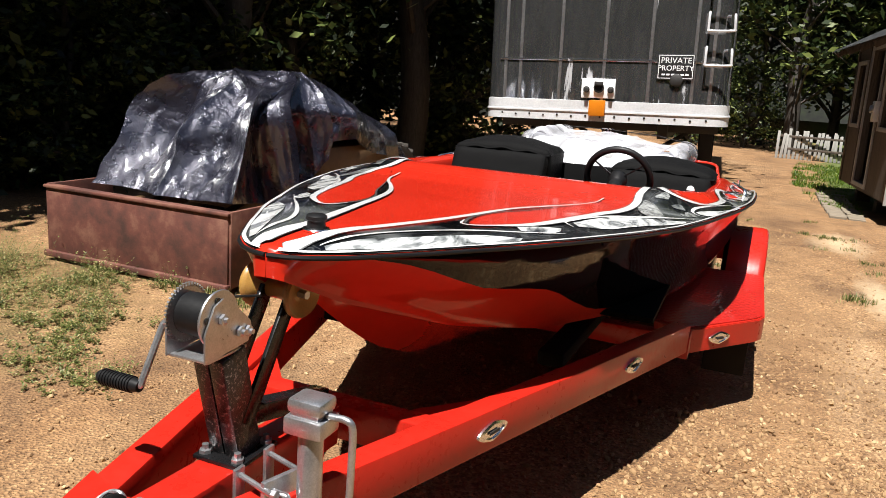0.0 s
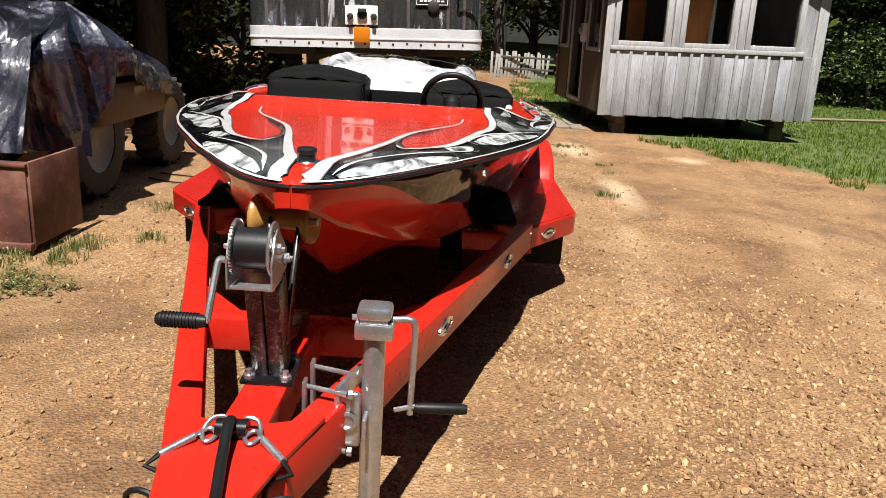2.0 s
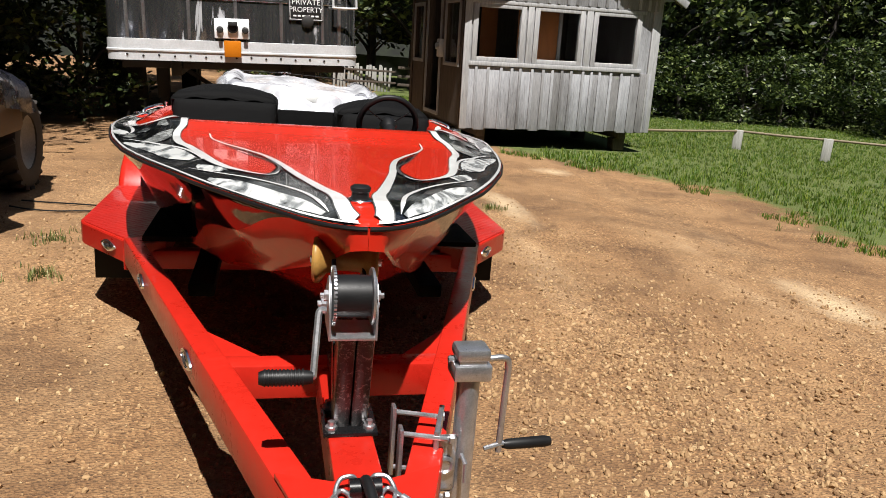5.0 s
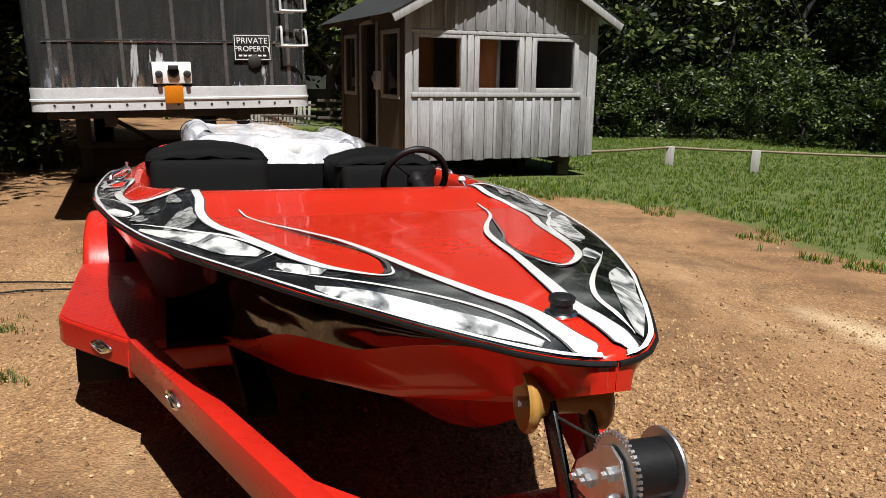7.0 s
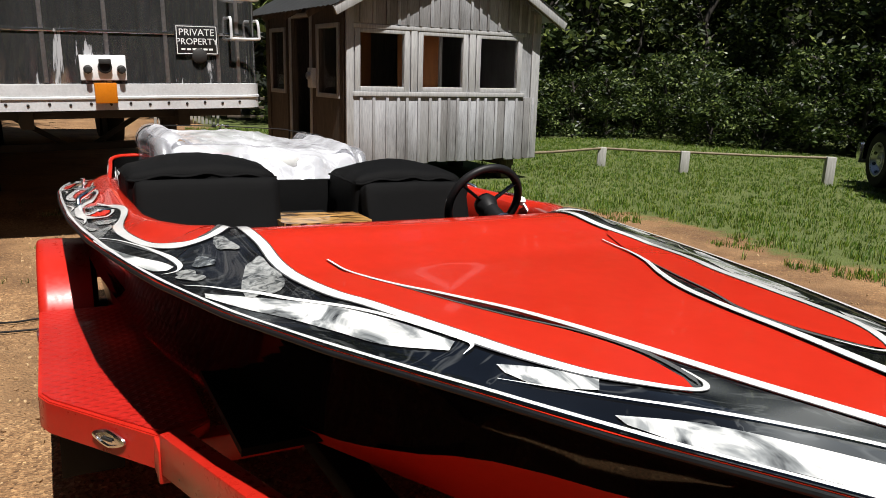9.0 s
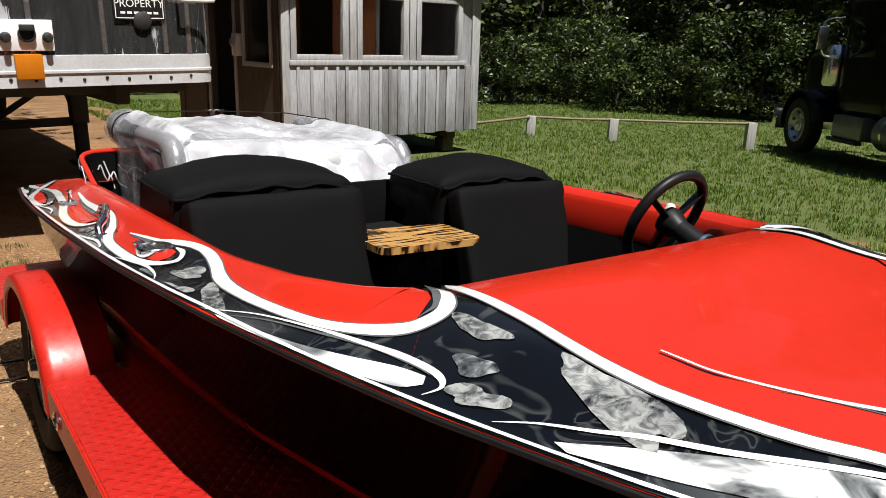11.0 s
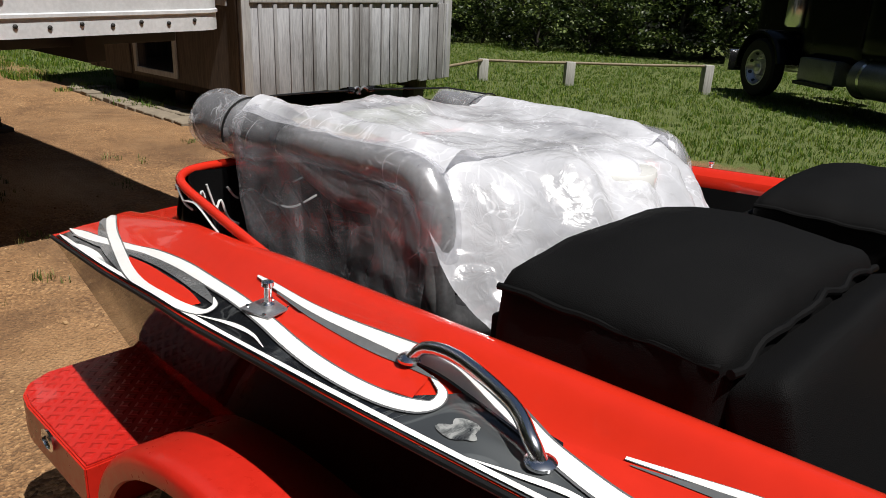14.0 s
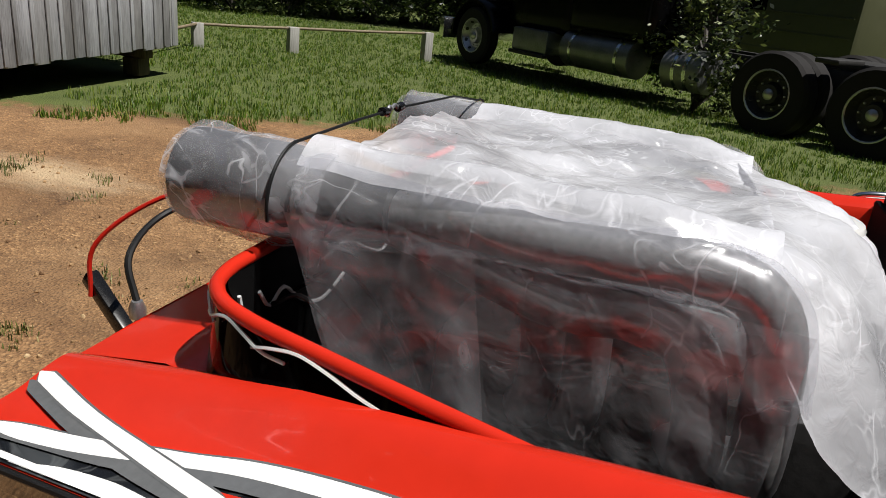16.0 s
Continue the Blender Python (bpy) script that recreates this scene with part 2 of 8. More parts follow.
wire(RUST, ramp(RUST, noise_tex(RUST, rv_, 5, 7, 0.65), [(0.3, (0.0448, 0.0192, 0.0141)), (0.5, (0.109, 0.0352, 0.0243)), (0.68, (0.192, 0.0896, 0.0576))]), shader(RUST).inputs["Base Color"])
bump(RUST, noise_tex(RUST, rv_, 60, 4), 0.3, 0.004)
DUSTY_RUBBER = varied(material("dusty_tractor_tyre", (0.0352, 0.0294, 0.0243), 0.85), 8, 0.4, (0.7, 0.95), bumpy=0.3)
WHEEL_GREY = varied(material("dusty_grey_wheel", (0.23, 0.218, 0.198), 0.55), 8, 0.3, (0.45, 0.7))
MUD_TAN = varied(material("muddy_tan_paint", (0.141, 0.0896, 0.0448), 0.7), 5, 0.35, (0.55, 0.85))


def tarp_plastic():
    """Crinkled black polythene: a broad dull sheen with sharp bright creases."""
    m = material("black_polythene_sheet", (0.010, 0.010, 0.014), 0.4, 0, 0.9, 0.55)
    shader(m).inputs["Coat Roughness"].default_value = 0.13
    shader(m).inputs["IOR"].default_value = 1.5
    shader(m).inputs["Specular Tint"].default_value = (0.82, 0.82, 1.0, 1)
    shader(m).inputs["Coat IOR"].default_value = 1.7
    v = coords(m, "World")
    f = noise_tex(m, v, 10, 6, 0.6, 0.4)
    wire(m, ramp(m, f, [(0.3, (0.22,) * 3), (0.7, (0.36,) * 3)]), shader(m).inputs["Roughness"])
    wire(m, ramp(m, noise_tex(m, v, 3, 6, 0.7), [(0.35, (0.005, 0.005, 0.009)), (0.65, (0.012, 0.012, 0.020)), (0.8, (0.03, 0.03, 0.042))]), shader(m).inputs["Base Color"])

    def creases(scale, size, turn):
        n = m.node_tree.nodes.new("ShaderNodeTexNoise")
        n.noise_type = "RIDGED_MULTIFRACTAL"
        n.inputs["Scale"].default_value, n.inputs["Detail"].default_value, n.inputs["Distortion"].default_value = scale, 3.0, 0.7
        wire(m, coords(m, "World", size, turn), n.inputs["Vector"])
        return n.outputs["Fac"]
    both = mixed(m, 0.45, creases(3.6, (1, 1, 0.8), (0.5, 0.2, 0.3)), creases(9.0, (1, 1, 0.9), (0.2, 0.6, 0.9)))
    bump(m, mixed(m, 0.25, both, noise_tex(m, v, 46, 4, 0.6)), 1.0, 0.035)
    return m


TARP = tarp_plastic()


def bag_plastic(name, thin, mean, thick, crease_depth, gloss=0.13):
    """Cloudy clear polythene; the more it is crumpled and doubled, the whiter."""
    m = bpy.data.materials.new(name)
    m.use_nodes = True
    nt = m.node_tree
    out = nt.nodes["Material Output"]
    b = nt.nodes["Principled BSDF"]
    b.inputs["Base Color"].default_value = (0.85, 0.86, 0.91, 1)
    b.inputs["Roughness"].default_value = 0.2
    b.inputs["Specular IOR Level"].default_value = min(0.8, gloss * 6)
    tl, tr = nt.nodes.new("ShaderNodeBsdfTranslucent"), nt.nodes.new("ShaderNodeBsdfTransparent")
    tl.inputs["Color"].default_value = (0.80, 0.805, 0.85, 1)
    tr.inputs["Color"].default_value = (0.97, 0.97, 0.98, 1)
    gl = nt.nodes.new("ShaderNodeBsdfGlossy")
    gl.inputs["Roughness"].default_value = 0.14
    m1, m2, m3 = (nt.nodes.new("ShaderNodeMixShader") for _ in range(3))
    m1.inputs[0].default_value = 0.3
    wire(m, b.outputs[0], m1.inputs[1])
    wire(m, tl.outputs[0], m1.inputs[2])
    v = coords(m, "World")
    f = noise_tex(m, v, 3.0, 3, 0.5, 0.6)
    cloud = ramp(m, f, [(0.36, (thin,) * 3), (0.64, (mean,) * 3)])
    # fine white lines where the film is creased
    line_a = ramp(m, noise_tex(m, coords(m, "World", (1, 1.3, 0.6), (0.5, 0.3, 0.2)), 5.5, 2, 0.5, 1.6), [(0.478, (0,) * 3), (0.5, (1,) * 3), (0.522, (0,) * 3)])
    line_b = ramp(m, noise_tex(m, coords(m, "World", (1.2, 0.5, 1.0), (0.2, -0.4, 0.7)), 10, 2, 0.5, 1.2), [(0.470, (0,) * 3), (0.5, (1,) * 3), (0.530, (0,) * 3)])
    worn = ramp(m, noise_tex(m, v, 9, 3), [(0.44, (0,) * 3), (0.60, (1,) * 3)])
    lines = math_node(m, "MULTIPLY", math_node(m, "MAXIMUM", line_a, math_node(m, "MULTIPLY", line_b, 0.7)), math_node(m, "ADD", math_node(m, "MULTIPLY", worn, 0.6), 0.05))
    cover = math_node(m, "ADD", cloud, math_node(m, "MULTIPLY", lines, thick), True)
    wire(m, cover, m2.inputs[0])
    wire(m, tr.outputs[0], m2.inputs[1])
    wire(m, m1.outputs[0], m2.inputs[2])
    m3.inputs[0].default_value = gloss
    wire(m, m2.outputs[0], m3.inputs[1])
    wire(m, gl.outputs[0], m3.inputs[2])
    wire(m, m3.outputs[0], out.inputs["Surface"])
    n = m.node_tree.nodes.new("ShaderNodeBump")
    n.inputs["Strength"].default_value, n.inputs["Distance"].default_value = crease_depth, 0.02
    crease = nt.nodes.new("ShaderNodeTexNoise")
    crease.noise_type = "RIDGED_MULTIFRACTAL"
    crease.inputs["Scale"].default_value, crease.inputs["Detail"].default_value, crease.inputs["Distortion"].default_value = 7.0, 3.0, 1.2
    wire(m, v, crease.inputs["Vector"])
    wire(m, mixed(m, 0.35, crease.outputs["Fac"], noise_tex(m, v, 30, 3, 0.5, 1.0)), n.inputs["Height"])
    for node in (b, tl):
        wire(m, n.outputs["Normal"], node.inputs["Normal"])
    sharp = nt.nodes.new("ShaderNodeBump")
    sharp.inputs["Strength"].default_value, sharp.inputs["Distance"].default_value = min(1.0, crease_depth * 3), 0.03
    wire(m, crease.outputs["Fac"], sharp.inputs["Height"])
    wire(m, sharp.outputs["Normal"], gl.inputs["Normal"])
    return m


BAG = bag_plastic("clear_cloudy_polythene", 0.05, 0.30, 0.34, 0.2, 0.07)
BAG_CLEAR = bag_plastic("thin_clear_polythene", 0.06, 0.30, 0.75, 0.3)
BAG_PIPE = bag_plastic("creased_film_on_pipe", 0.06, 0.24, 0.6, 0.4, 0.12)
BAG_WHITE = bag_plastic("crumpled_doubled_polythene", 0.44, 0.88, 0.55, 0.5)
SOOTY = varied(material("dark_sooty_pipe", (0.035, 0.036, 0.042), 0.35, 0.5), 9, 0.3, (0.28, 0.45))
PIPE = varied(material("heat_tinted_steel_pipe", (0.28, 0.28, 0.285), 0.3, 0.6), 9, 0.35, (0.26, 0.42))
GLASS = bpy.data.materials.new("window_glass")
GLASS.use_nodes = True
gb = shader(GLASS)
gb.inputs["Roughness"].default_value, gb.inputs["Transmission Weight"].default_value, gb.inputs["IOR"].default_value = 0.02, 1.0, 1.2
TRUCK_PAINT = varied(material("dark_truck_paint", (0.002, 0.002, 0.0025), 0.3, 0, 0.0, 0.16), 4, 0.2, (0.15, 0.3))
BARK = bare_wood("tree_bark", (0.014, 0.011, 0.009), (0.055, 0.046, 0.038), (8, 8, 1.5))
TANK = varied(material("dull_silver_tank", (0.20, 0.205, 0.21), 0.4, 0.7), 5, 0.3, (0.3, 0.5))
RAIL_WOOD = bare_wood("brown_weathered_rail", (0.10, 0.075, 0.045), (0.24, 0.19, 0.12), (0.9, 9, 9))
CONCRETE = varied(material("concrete", (0.173, 0.141, 0.102), 0.85), 6, 0.3, (0.8, 0.95), bumpy=0.3)


def leaf_material(name, a, b, c):
    m = material(name, a, 0.45, 0, 0, 0.4)
    g = m.node_tree.nodes.new("ShaderNodeNewGeometry")
    col = ramp(m, g.outputs["Random Per Island"], [(0.0, a), (0.6, b), (1.0, c)])
    wire(m, col, shader(m).inputs["Base Color"])
    t = m.node_tree.nodes.new("ShaderNodeBsdfTranslucent")
    wire(m, col, t.inputs["Color"])
    mx = m.node_tree.nodes.new("ShaderNodeMixShader")
    mx.inputs[0].default_value = 0.3
    wire(m, shader(m).outputs[0], mx.inputs[1])
    wire(m, t.outputs[0], mx.inputs[2])
    wire(m, mx.outputs[0], m.node_tree.nodes["Material Output"].inputs["Surface"])
    return m


LEAF = leaf_material("tree_leaves", (0.005, 0.009, 0.0025), (0.026, 0.044, 0.010), (0.19, 0.23, 0.06))
GRASS = leaf_material("grass_blades", (0.027, 0.070, 0.004), (0.080, 0.152, 0.008), (0.20, 0.235, 0.03))
WEED = leaf_material("weed_blades", (0.030, 0.050, 0.010), (0.12, 0.145, 0.03), (0.40, 0.34, 0.16))
STONE = material("gravel_stone", (0.32, 0.256, 0.179), 0.85)
gi = STONE.node_tree.nodes.new("ShaderNodeNewGeometry")
wire(STONE, ramp(STONE, gi.outputs["Random Per Island"], [(0.0, (0.146, 0.078, 0.0348)), (0.40, (0.274, 0.166, 0.0773)), (0.85, (0.346, 0.220, 0.1057)), (1.0, (0.45, 0.32, 0.175))]), shader(STONE).inputs["Base Color"])

# ---- building helpers ----
def thing(name, label, category, at=None, group="", kind=""):
    ob = new(name)
    ob.empty_display_size = 0.1
    if at is not None:
        ob.matrix_world = at
    return tagged(ob, label, category, group, kind)


def mesh_of(name, bm, mat, smooth=None):
    me = bpy.data.meshes.new(name)
    bm.normal_update()
    bm.to_mesh(me)
    bm.free()
    me.materials.append(mat)
    if smooth is not None:
        me.shade_smooth()
        me.set_sharp_from_angle(angle=radians(smooth))
    return me


def part(name, bm, mat, parent, label="", smooth=40):
    """Links a bmesh, or a finished mesh, as one mesh object under a thing or a part."""
    me = bm if isinstance(bm, bpy.types.Mesh) else mesh_of(name, bm, mat, smooth)
    ob = new(name, me)
    ob.parent = parent
    if label:
        ob["label"] = label
    return ob


def whole(name, bm, mat, label, category, kind="", group="", smooth=40):
    return tagged(new(name, mesh_of(name, bm, mat, smooth)), label, category, group, kind)


def box(x0, x1, y0, y1, z0, z1, bevel=0.0, bm=None, m=None, seg=2):
    bm = bm or bmesh.new()
    t = Matrix.LocRotScale(((x0 + x1) / 2, (y0 + y1) / 2, (z0 + z1) / 2), None, (abs(x1 - x0), abs(y1 - y0), abs(z1 - z0)))
    got = bmesh.ops.create_cube(bm, size=1.0, matrix=(m or Matrix()) @ t)
    if bevel:
        vs = set(got["verts"])
        es = [e for e in bm.edges if e.verts[0] in vs and e.verts[1] in vs]
        bmesh.ops.bevel(bm, geom=es, offset=bevel, segments=seg, affect="EDGES", profile=0.5)
    return bm


def grid_faces(bm, rows, close_u=False, close_v=False):
    """Faces over a table of points, row by row."""
    vs = [[bm.verts.new(p) for p in row] for row in rows]
    n, k = len(vs), len(vs[0])
    for i in range(n if close_v else n - 1):
        for j in range(k if close_u else k - 1):
            a, b, c, d = vs[i][j], vs[i][(j + 1) % k], vs[(i + 1) % n][(j + 1) % k], vs[(i + 1) % n][j]
            got = []
            for v in (a, b, c, d):
                if v not in got:
                    got.append(v)
            if len(got) > 2:
                bm.faces.new(got)
    return vs


def tube(path, radius, sides=10, bm=None, caps=True):
    """A round bar along a path; radius: one number, or one for each point."""
    bm = bm or bmesh.new()
    pts = [Vector(p) for p in path]
    rows, up = [], None
    for i, p in enumerate(pts):
        d = (pts[min(i + 1, len(pts) - 1)] - pts[max(i - 1, 0)]).normalized()
        if up is None:
            up = d.orthogonal().normalized()
        up = (up - d * up.dot(d)).normalized()
        side = d.cross(up)
        r = radius[i] if isinstance(radius, (list, tuple)) else radius
        rows.append([p + (up * math.cos(a) + side * math.sin(a)) * r for a in (2 * math.pi * k / sides for k in range(sides))])
    vs = grid_faces(bm, rows, close_u=True)
    if caps:
        bm.faces.new(vs[0][::-1])
        bm.faces.new(vs[-1])
    return bm


def lathe(profile, m=None, sides=24, bm=None, close=False, open_start=False):
    """A turned shape about the z axis from (radius, height) points, set in place by m."""
    bm = bm or bmesh.new()
    m = m or Matrix()
    rows = [[m @ Vector((r * math.cos(a), r * math.sin(a), h)) for a in (2 * math.pi * k / sides for k in range(sides))] for r, h in profile]
    vs = grid_faces(bm, rows, close_u=True, close_v=close)
    if not close:
        for ring, flip in (((vs[-1], False),) if open_start else ((vs[0], True), (vs[-1], False))):
            bm.faces.new(ring[::-1] if flip else ring)
    return bm


def smooth_path(points, steps=8, closed=False):
    """Catmull-Rom points through the given ones."""
    pts = [Vector(p) for p in points]
    n, out = len(pts), []
    for i in range(n if closed else n - 1):
        p0 = pts[(i - 1) % n] if closed or i > 0 else pts[0] * 2 - pts[1]
        p1, p2 = pts[i], pts[(i + 1) % n]
        p3 = pts[(i + 2) % n] if closed or i + 2 < n else pts[-1] * 2 - pts[-2]
        for k in range(steps):
            t = k / steps
            out.append(0.5 * (2 * p1 + (p2 - p0) * t + (2 * p0 - 5 * p1 + 4 * p2 - p3) * t * t + (3 * p1 - p0 - 3 * p2 + p3) * t ** 3))
    if not closed:
        out.append(pts[-1])
    return out


def beam(a, b, width, height, bevel=0.006, bm=None):
    """A square bar from a to b, its top edge level across."""
    a, b = Vector(a), Vector(b)
    d = b - a
    y = d.normalized()
    x = y.cross(Vector((0, 0, 1))).normalized()
    z = x.cross(y)
    m = Matrix((x, y, z)).transposed().to_4x4()
    m.translation = (a + b) / 2
    return box(-width / 2, width / 2, -d.length / 2, d.length / 2, -height / 2, height / 2, bevel, bm, m)


def interp(v, table):
    return float(np.interp(v, [a for a, _ in table], [b for _, b in table]))


def lettering(text, size, m, mat, parent, depth=0.001):
    """Raised letters, centred, in the built-in typeface, as a mesh."""
    cu = bpy.data.curves.new("lettering", "FONT")
    cu.body, cu.size, cu.extrude, cu.align_x, cu.align_y = text, size, depth, "CENTER", "CENTER"
    cu.resolution_u = 3
    tmp = bpy.data.objects.new("lettering", cu)
    me = bpy.data.meshes.new_from_object(tmp)
    bpy.data.objects.remove(tmp)
    me.materials.clear()
    me.materials.append(mat)
    me.transform(m)
    return part("lettering", me, mat, parent)


def raw_mesh(name, verts, faces, mat):
    me = bpy.data.meshes.new(name)
    me.from_pydata(verts, [], faces)
    me.materials.append(mat)
    return me


# ---- ground ----
GRASS_EDGE = [(-4, 6.3), (0.8, 5.5), (1.8, 5.15), (2.4, 4.95), (2.9, 5.2), (3.6, 5.2), (4.4, 5.0), (6.2, 3.9), (7.0, 3.5), (8.0, 2.9), (9.5, 2.4), (12, 2.2), (16, 2.4), (24, 3.0)]


def ground_z(x, y):
    return -0.028 * min(max(x - 6.0, 0.0), 7.0)


def build_ground():
    def line(lo, hi, a, b, step):
        mid = np.arange(a, b + 1e-6, step)
        left = a - np.geomspace(step, a - lo, 14)[::-1]
        right = b + np.geomspace(step, hi - b, 14)
        return np.concatenate([left, mid, right])
    xs, ys = line(-400, 400, -7, 15, 0.22), line(-300, 500, -5, 17, 0.22)
    rows = []
    for y in ys:
        row = []
        for x in xs:
            n = 0.016 * noise.noise((x * 0.7, y * 0.7, 0.3)) + 0.008 * noise.noise((x * 2.3, y * 2.3, 4.0))
            far = max(abs(x - 3), abs(y - 6)) > 30
            row.append((x, y, ground_z(x, y) + (0 if far else n)))
        rows.append(row)
    bm = bmesh.new()
    grid_faces(bm, rows)
    m = material("dirt_and_turf", (0.4, 0.22, 0.1), 0.9)
    v = coords(m, "World")
    tracks = coords(m, "World", (0.9, 0.22, 1), (0, 0, radians(-14)))
    big, mid_, fine = noise_tex(m, tracks, 1.0, 6, 0.62, 0.5), noise_tex(m, v, 3.2, 8, 0.76), noise_tex(m, v, 60, 5, 0.7)
    dirt = mixed(m, 0.5, ramp(m, big, [(0.30, (0.165, 0.082, 0.0319)), (0.5, (0.265, 0.145, 0.0621)), (0.62, (0.330, 0.197, 0.0930)), (0.72, (0.500, 0.344, 0.1945))]),
                 ramp(m, mid_, [(0.3, (0.154, 0.077, 0.0301)), (0.5, (0.265, 0.148, 0.0637)), (0.72, (0.380, 0.238, 0.1197))]))
    stain = ramp(m, noise_tex(m, v, 1.15, 7, 0.68, 0.6), [(0.34, (0.55, 0.52, 0.50)), (0.50, (1.0, 1.0, 1.0)), (0.66, (1.22, 1.24, 1.26))])
    dirt = mixed(m, 1.0, dirt, stain, "MULTIPLY")
    vor = m.node_tree.nodes.new("ShaderNodeTexVoronoi")
    vor.inputs["Scale"].default_value = 75
    wire(m, v, vor.inputs["Vector"])
    gravel = mixed(m, ramp(m, noise_tex(m, v, 0.9, 4, 0.6), [(0.38, (0.10,) * 3), (0.58, (0.95,) * 3)]), dirt, mixed(m, 1.0, dirt, ramp(m, vor.outputs["Color"], [(0.12, (0.48, 0.43, 0.38)), (0.5, (0.98, 0.95, 0.91)), (0.78, (1.30, 1.32, 1.32)), (0.93, (2.0, 2.1, 2.15))]), "MULTIPLY"))
    gravel = mixed(m, ramp(m, fine, [(0.35, (0,) * 3), (0.75, (0.5,) * 3)]), gravel, (0.125, 0.062, 0.027))
    sep = m.node_tree.nodes.new("ShaderNodeSeparateXYZ")
    wire(m, v, sep.inputs[0])
    # dry pale sand lies in streaks along the wheel tracks
    ragged_sand = math_node(m, "MULTIPLY", math_node(m, "SUBTRACT", mixed(m, 0.5, noise_tex(m, coords(m, "World", (1.6, 0.7, 1)), 4.0, 5, 0.7), mid_), 0.5), 2.6)
    for cx, cy, wx, wy in ((2.03, 3.15, 0.16, 0.85), (3.40, 0.25, 0.24, 0.55), (1.95, 5.6, 0.32, 0.7), (0.2, 6.2, 0.5, 0.9), (3.3, 5.3, 0.25, 0.3)):
        ux = math_node(m, "MULTIPLY", math_node(m, "SUBTRACT", sep.outputs["X"], cx), 1 / wx)
        uy = math_node(m, "MULTIPLY", math_node(m, "SUBTRACT", sep.outputs["Y"], cy), 1 / wy)
        away = math_node(m, "SQRT", math_node(m, "ADD", math_node(m, "MULTIPLY", ux, ux), math_node(m, "MULTIPLY", uy, uy)))
        sand = math_node(m, "MULTIPLY", math_node(m, "SUBTRACT", 1.15, math_node(m, "ADD", away, ragged_sand), True), 0.75)
        gravel = mixed(m, sand, gravel, (0.56, 0.42, 0.255))
    yn = math_node(m, "MULTIPLY", math_node(m, "ADD", sep.outputs["Y"], 4.0), 1 / 28.0, True)
    edge = ramp(m, yn, [((y + 4) / 28, (x / 8,) * 3) for y, x in GRASS_EDGE])
    off = math_node(m, "SUBTRACT", sep.outputs["X"], math_node(m, "MULTIPLY", edge, 8.0))
    ragged = math_node(m, "ADD", off, math_node(m, "MULTIPLY", math_node(m, "SUBTRACT", mixed(m, 0.5, noise_tex(m, v, 1.6, 6, 0.7), mid_), 0.5), 2.4))
    turf_mask = ramp(m, math_node(m, "ADD", math_node(m, "MULTIPLY", ragged, 1.2), 0.3, True), [(0.15, (0,) * 3), (0.6, (1,) * 3)])
    # worn turf round the parked tractor
    dx = math_node(m, "ADD", sep.outputs["X"], 3.6)
    dy = math_node(m, "ADD", sep.outputs["Y"], 0.9)
    dist = math_node(m, "SQRT", math_node(m, "ADD", math_node(m, "MULTIPLY", dx, dx), math_node(m, "MULTIPLY", dy, dy)))
    worn = math_node(m, "SUBTRACT", 1.9, math_node(m, "ADD", dist, math_node(m, "MULTIPLY", math_node(m, "SUBTRACT", mid_, 0.5), 3.0)), True)
    turf = ramp(m, mixed(m, 0.5, mid_, fine), [(0.35, (0.030, 0.044, 0.008)), (0.50, (0.080, 0.105, 0.018)), (0.62, (0.11, 0.13, 0.03)), (0.75, (0.18, 0.16, 0.06))])
    both = math_node(m, "MAXIMUM", turf_mask, math_node(m, "MULTIPLY", worn, 0.28))
    # forest floor far back is leaf litter
    wire(m, mixed(m, both, gravel, turf), shader(m).inputs["Base Color"])
    bump(m, mixed(m, 0.6, fine, vor.outputs["Distance"]), 1.0, 0.022)
    return whole("ground", bm, m, "orange-tan gravelly dirt yard running into green mown turf", "ground", "structure", smooth=60)


build_ground()

# ---- boat: form ----
HALF = [(-2.075, 0.0), (-2.071, 0.024), (-2.062, 0.048), (-2.04, 0.084), (-1.98, 0.140), (-1.9, 0.190), (-1.8, 0.250), (-1.68, 0.315), (-1.5, 0.418), (-1.27, 0.518), (-1.0, 0.634), (-0.68, 0.745), (-0.37, 0.828),
        (0.0, 0.902), (0.26, 0.945), (0.8, 0.985), (1.4, 1.002), (1.9, 1.002), (2.3, 0.978), (2.71, 0.936)]
EDGE_Z = [(-2.15, 1.030), (-1.5, 1.005), (-0.7, 0.968), (0.0, 0.950), (0.26, 0.942), (1.0, 0.897), (2.0, 0.838), (2.71, 0.772)]
CROWN_Z = [(-2.15, 1.036), (-1.9, 1.043), (-1.5, 1.025), (-0.9, 1.005), (-0.55, 1.0), (-0.35, 1.012), (-0.02, 1.045), (0.3, 1.05)]
RIDGE_Z = [(-0.3, 1.02), (0.0, 1.015), (0.5, 0.972), (1.2, 0.952), (1.9, 0.912), (2.3, 0.872), (2.71, 0.80)]
WELL = [(-0.03, 0.585), (0.02, 0.62), (0.1, 0.66), (0.25, 0.71), (0.6, 0.75), (1.2, 0.76), (2.0, 0.74), (2.3, 0.71), (2.71, 0.69)]
STERN_Y = 2.71


def ease(t):
    t = min(max(t, 0.0), 1.0)
    return t * t * (3 - 2 * t)


def half(y):
    return interp(y, HALF)


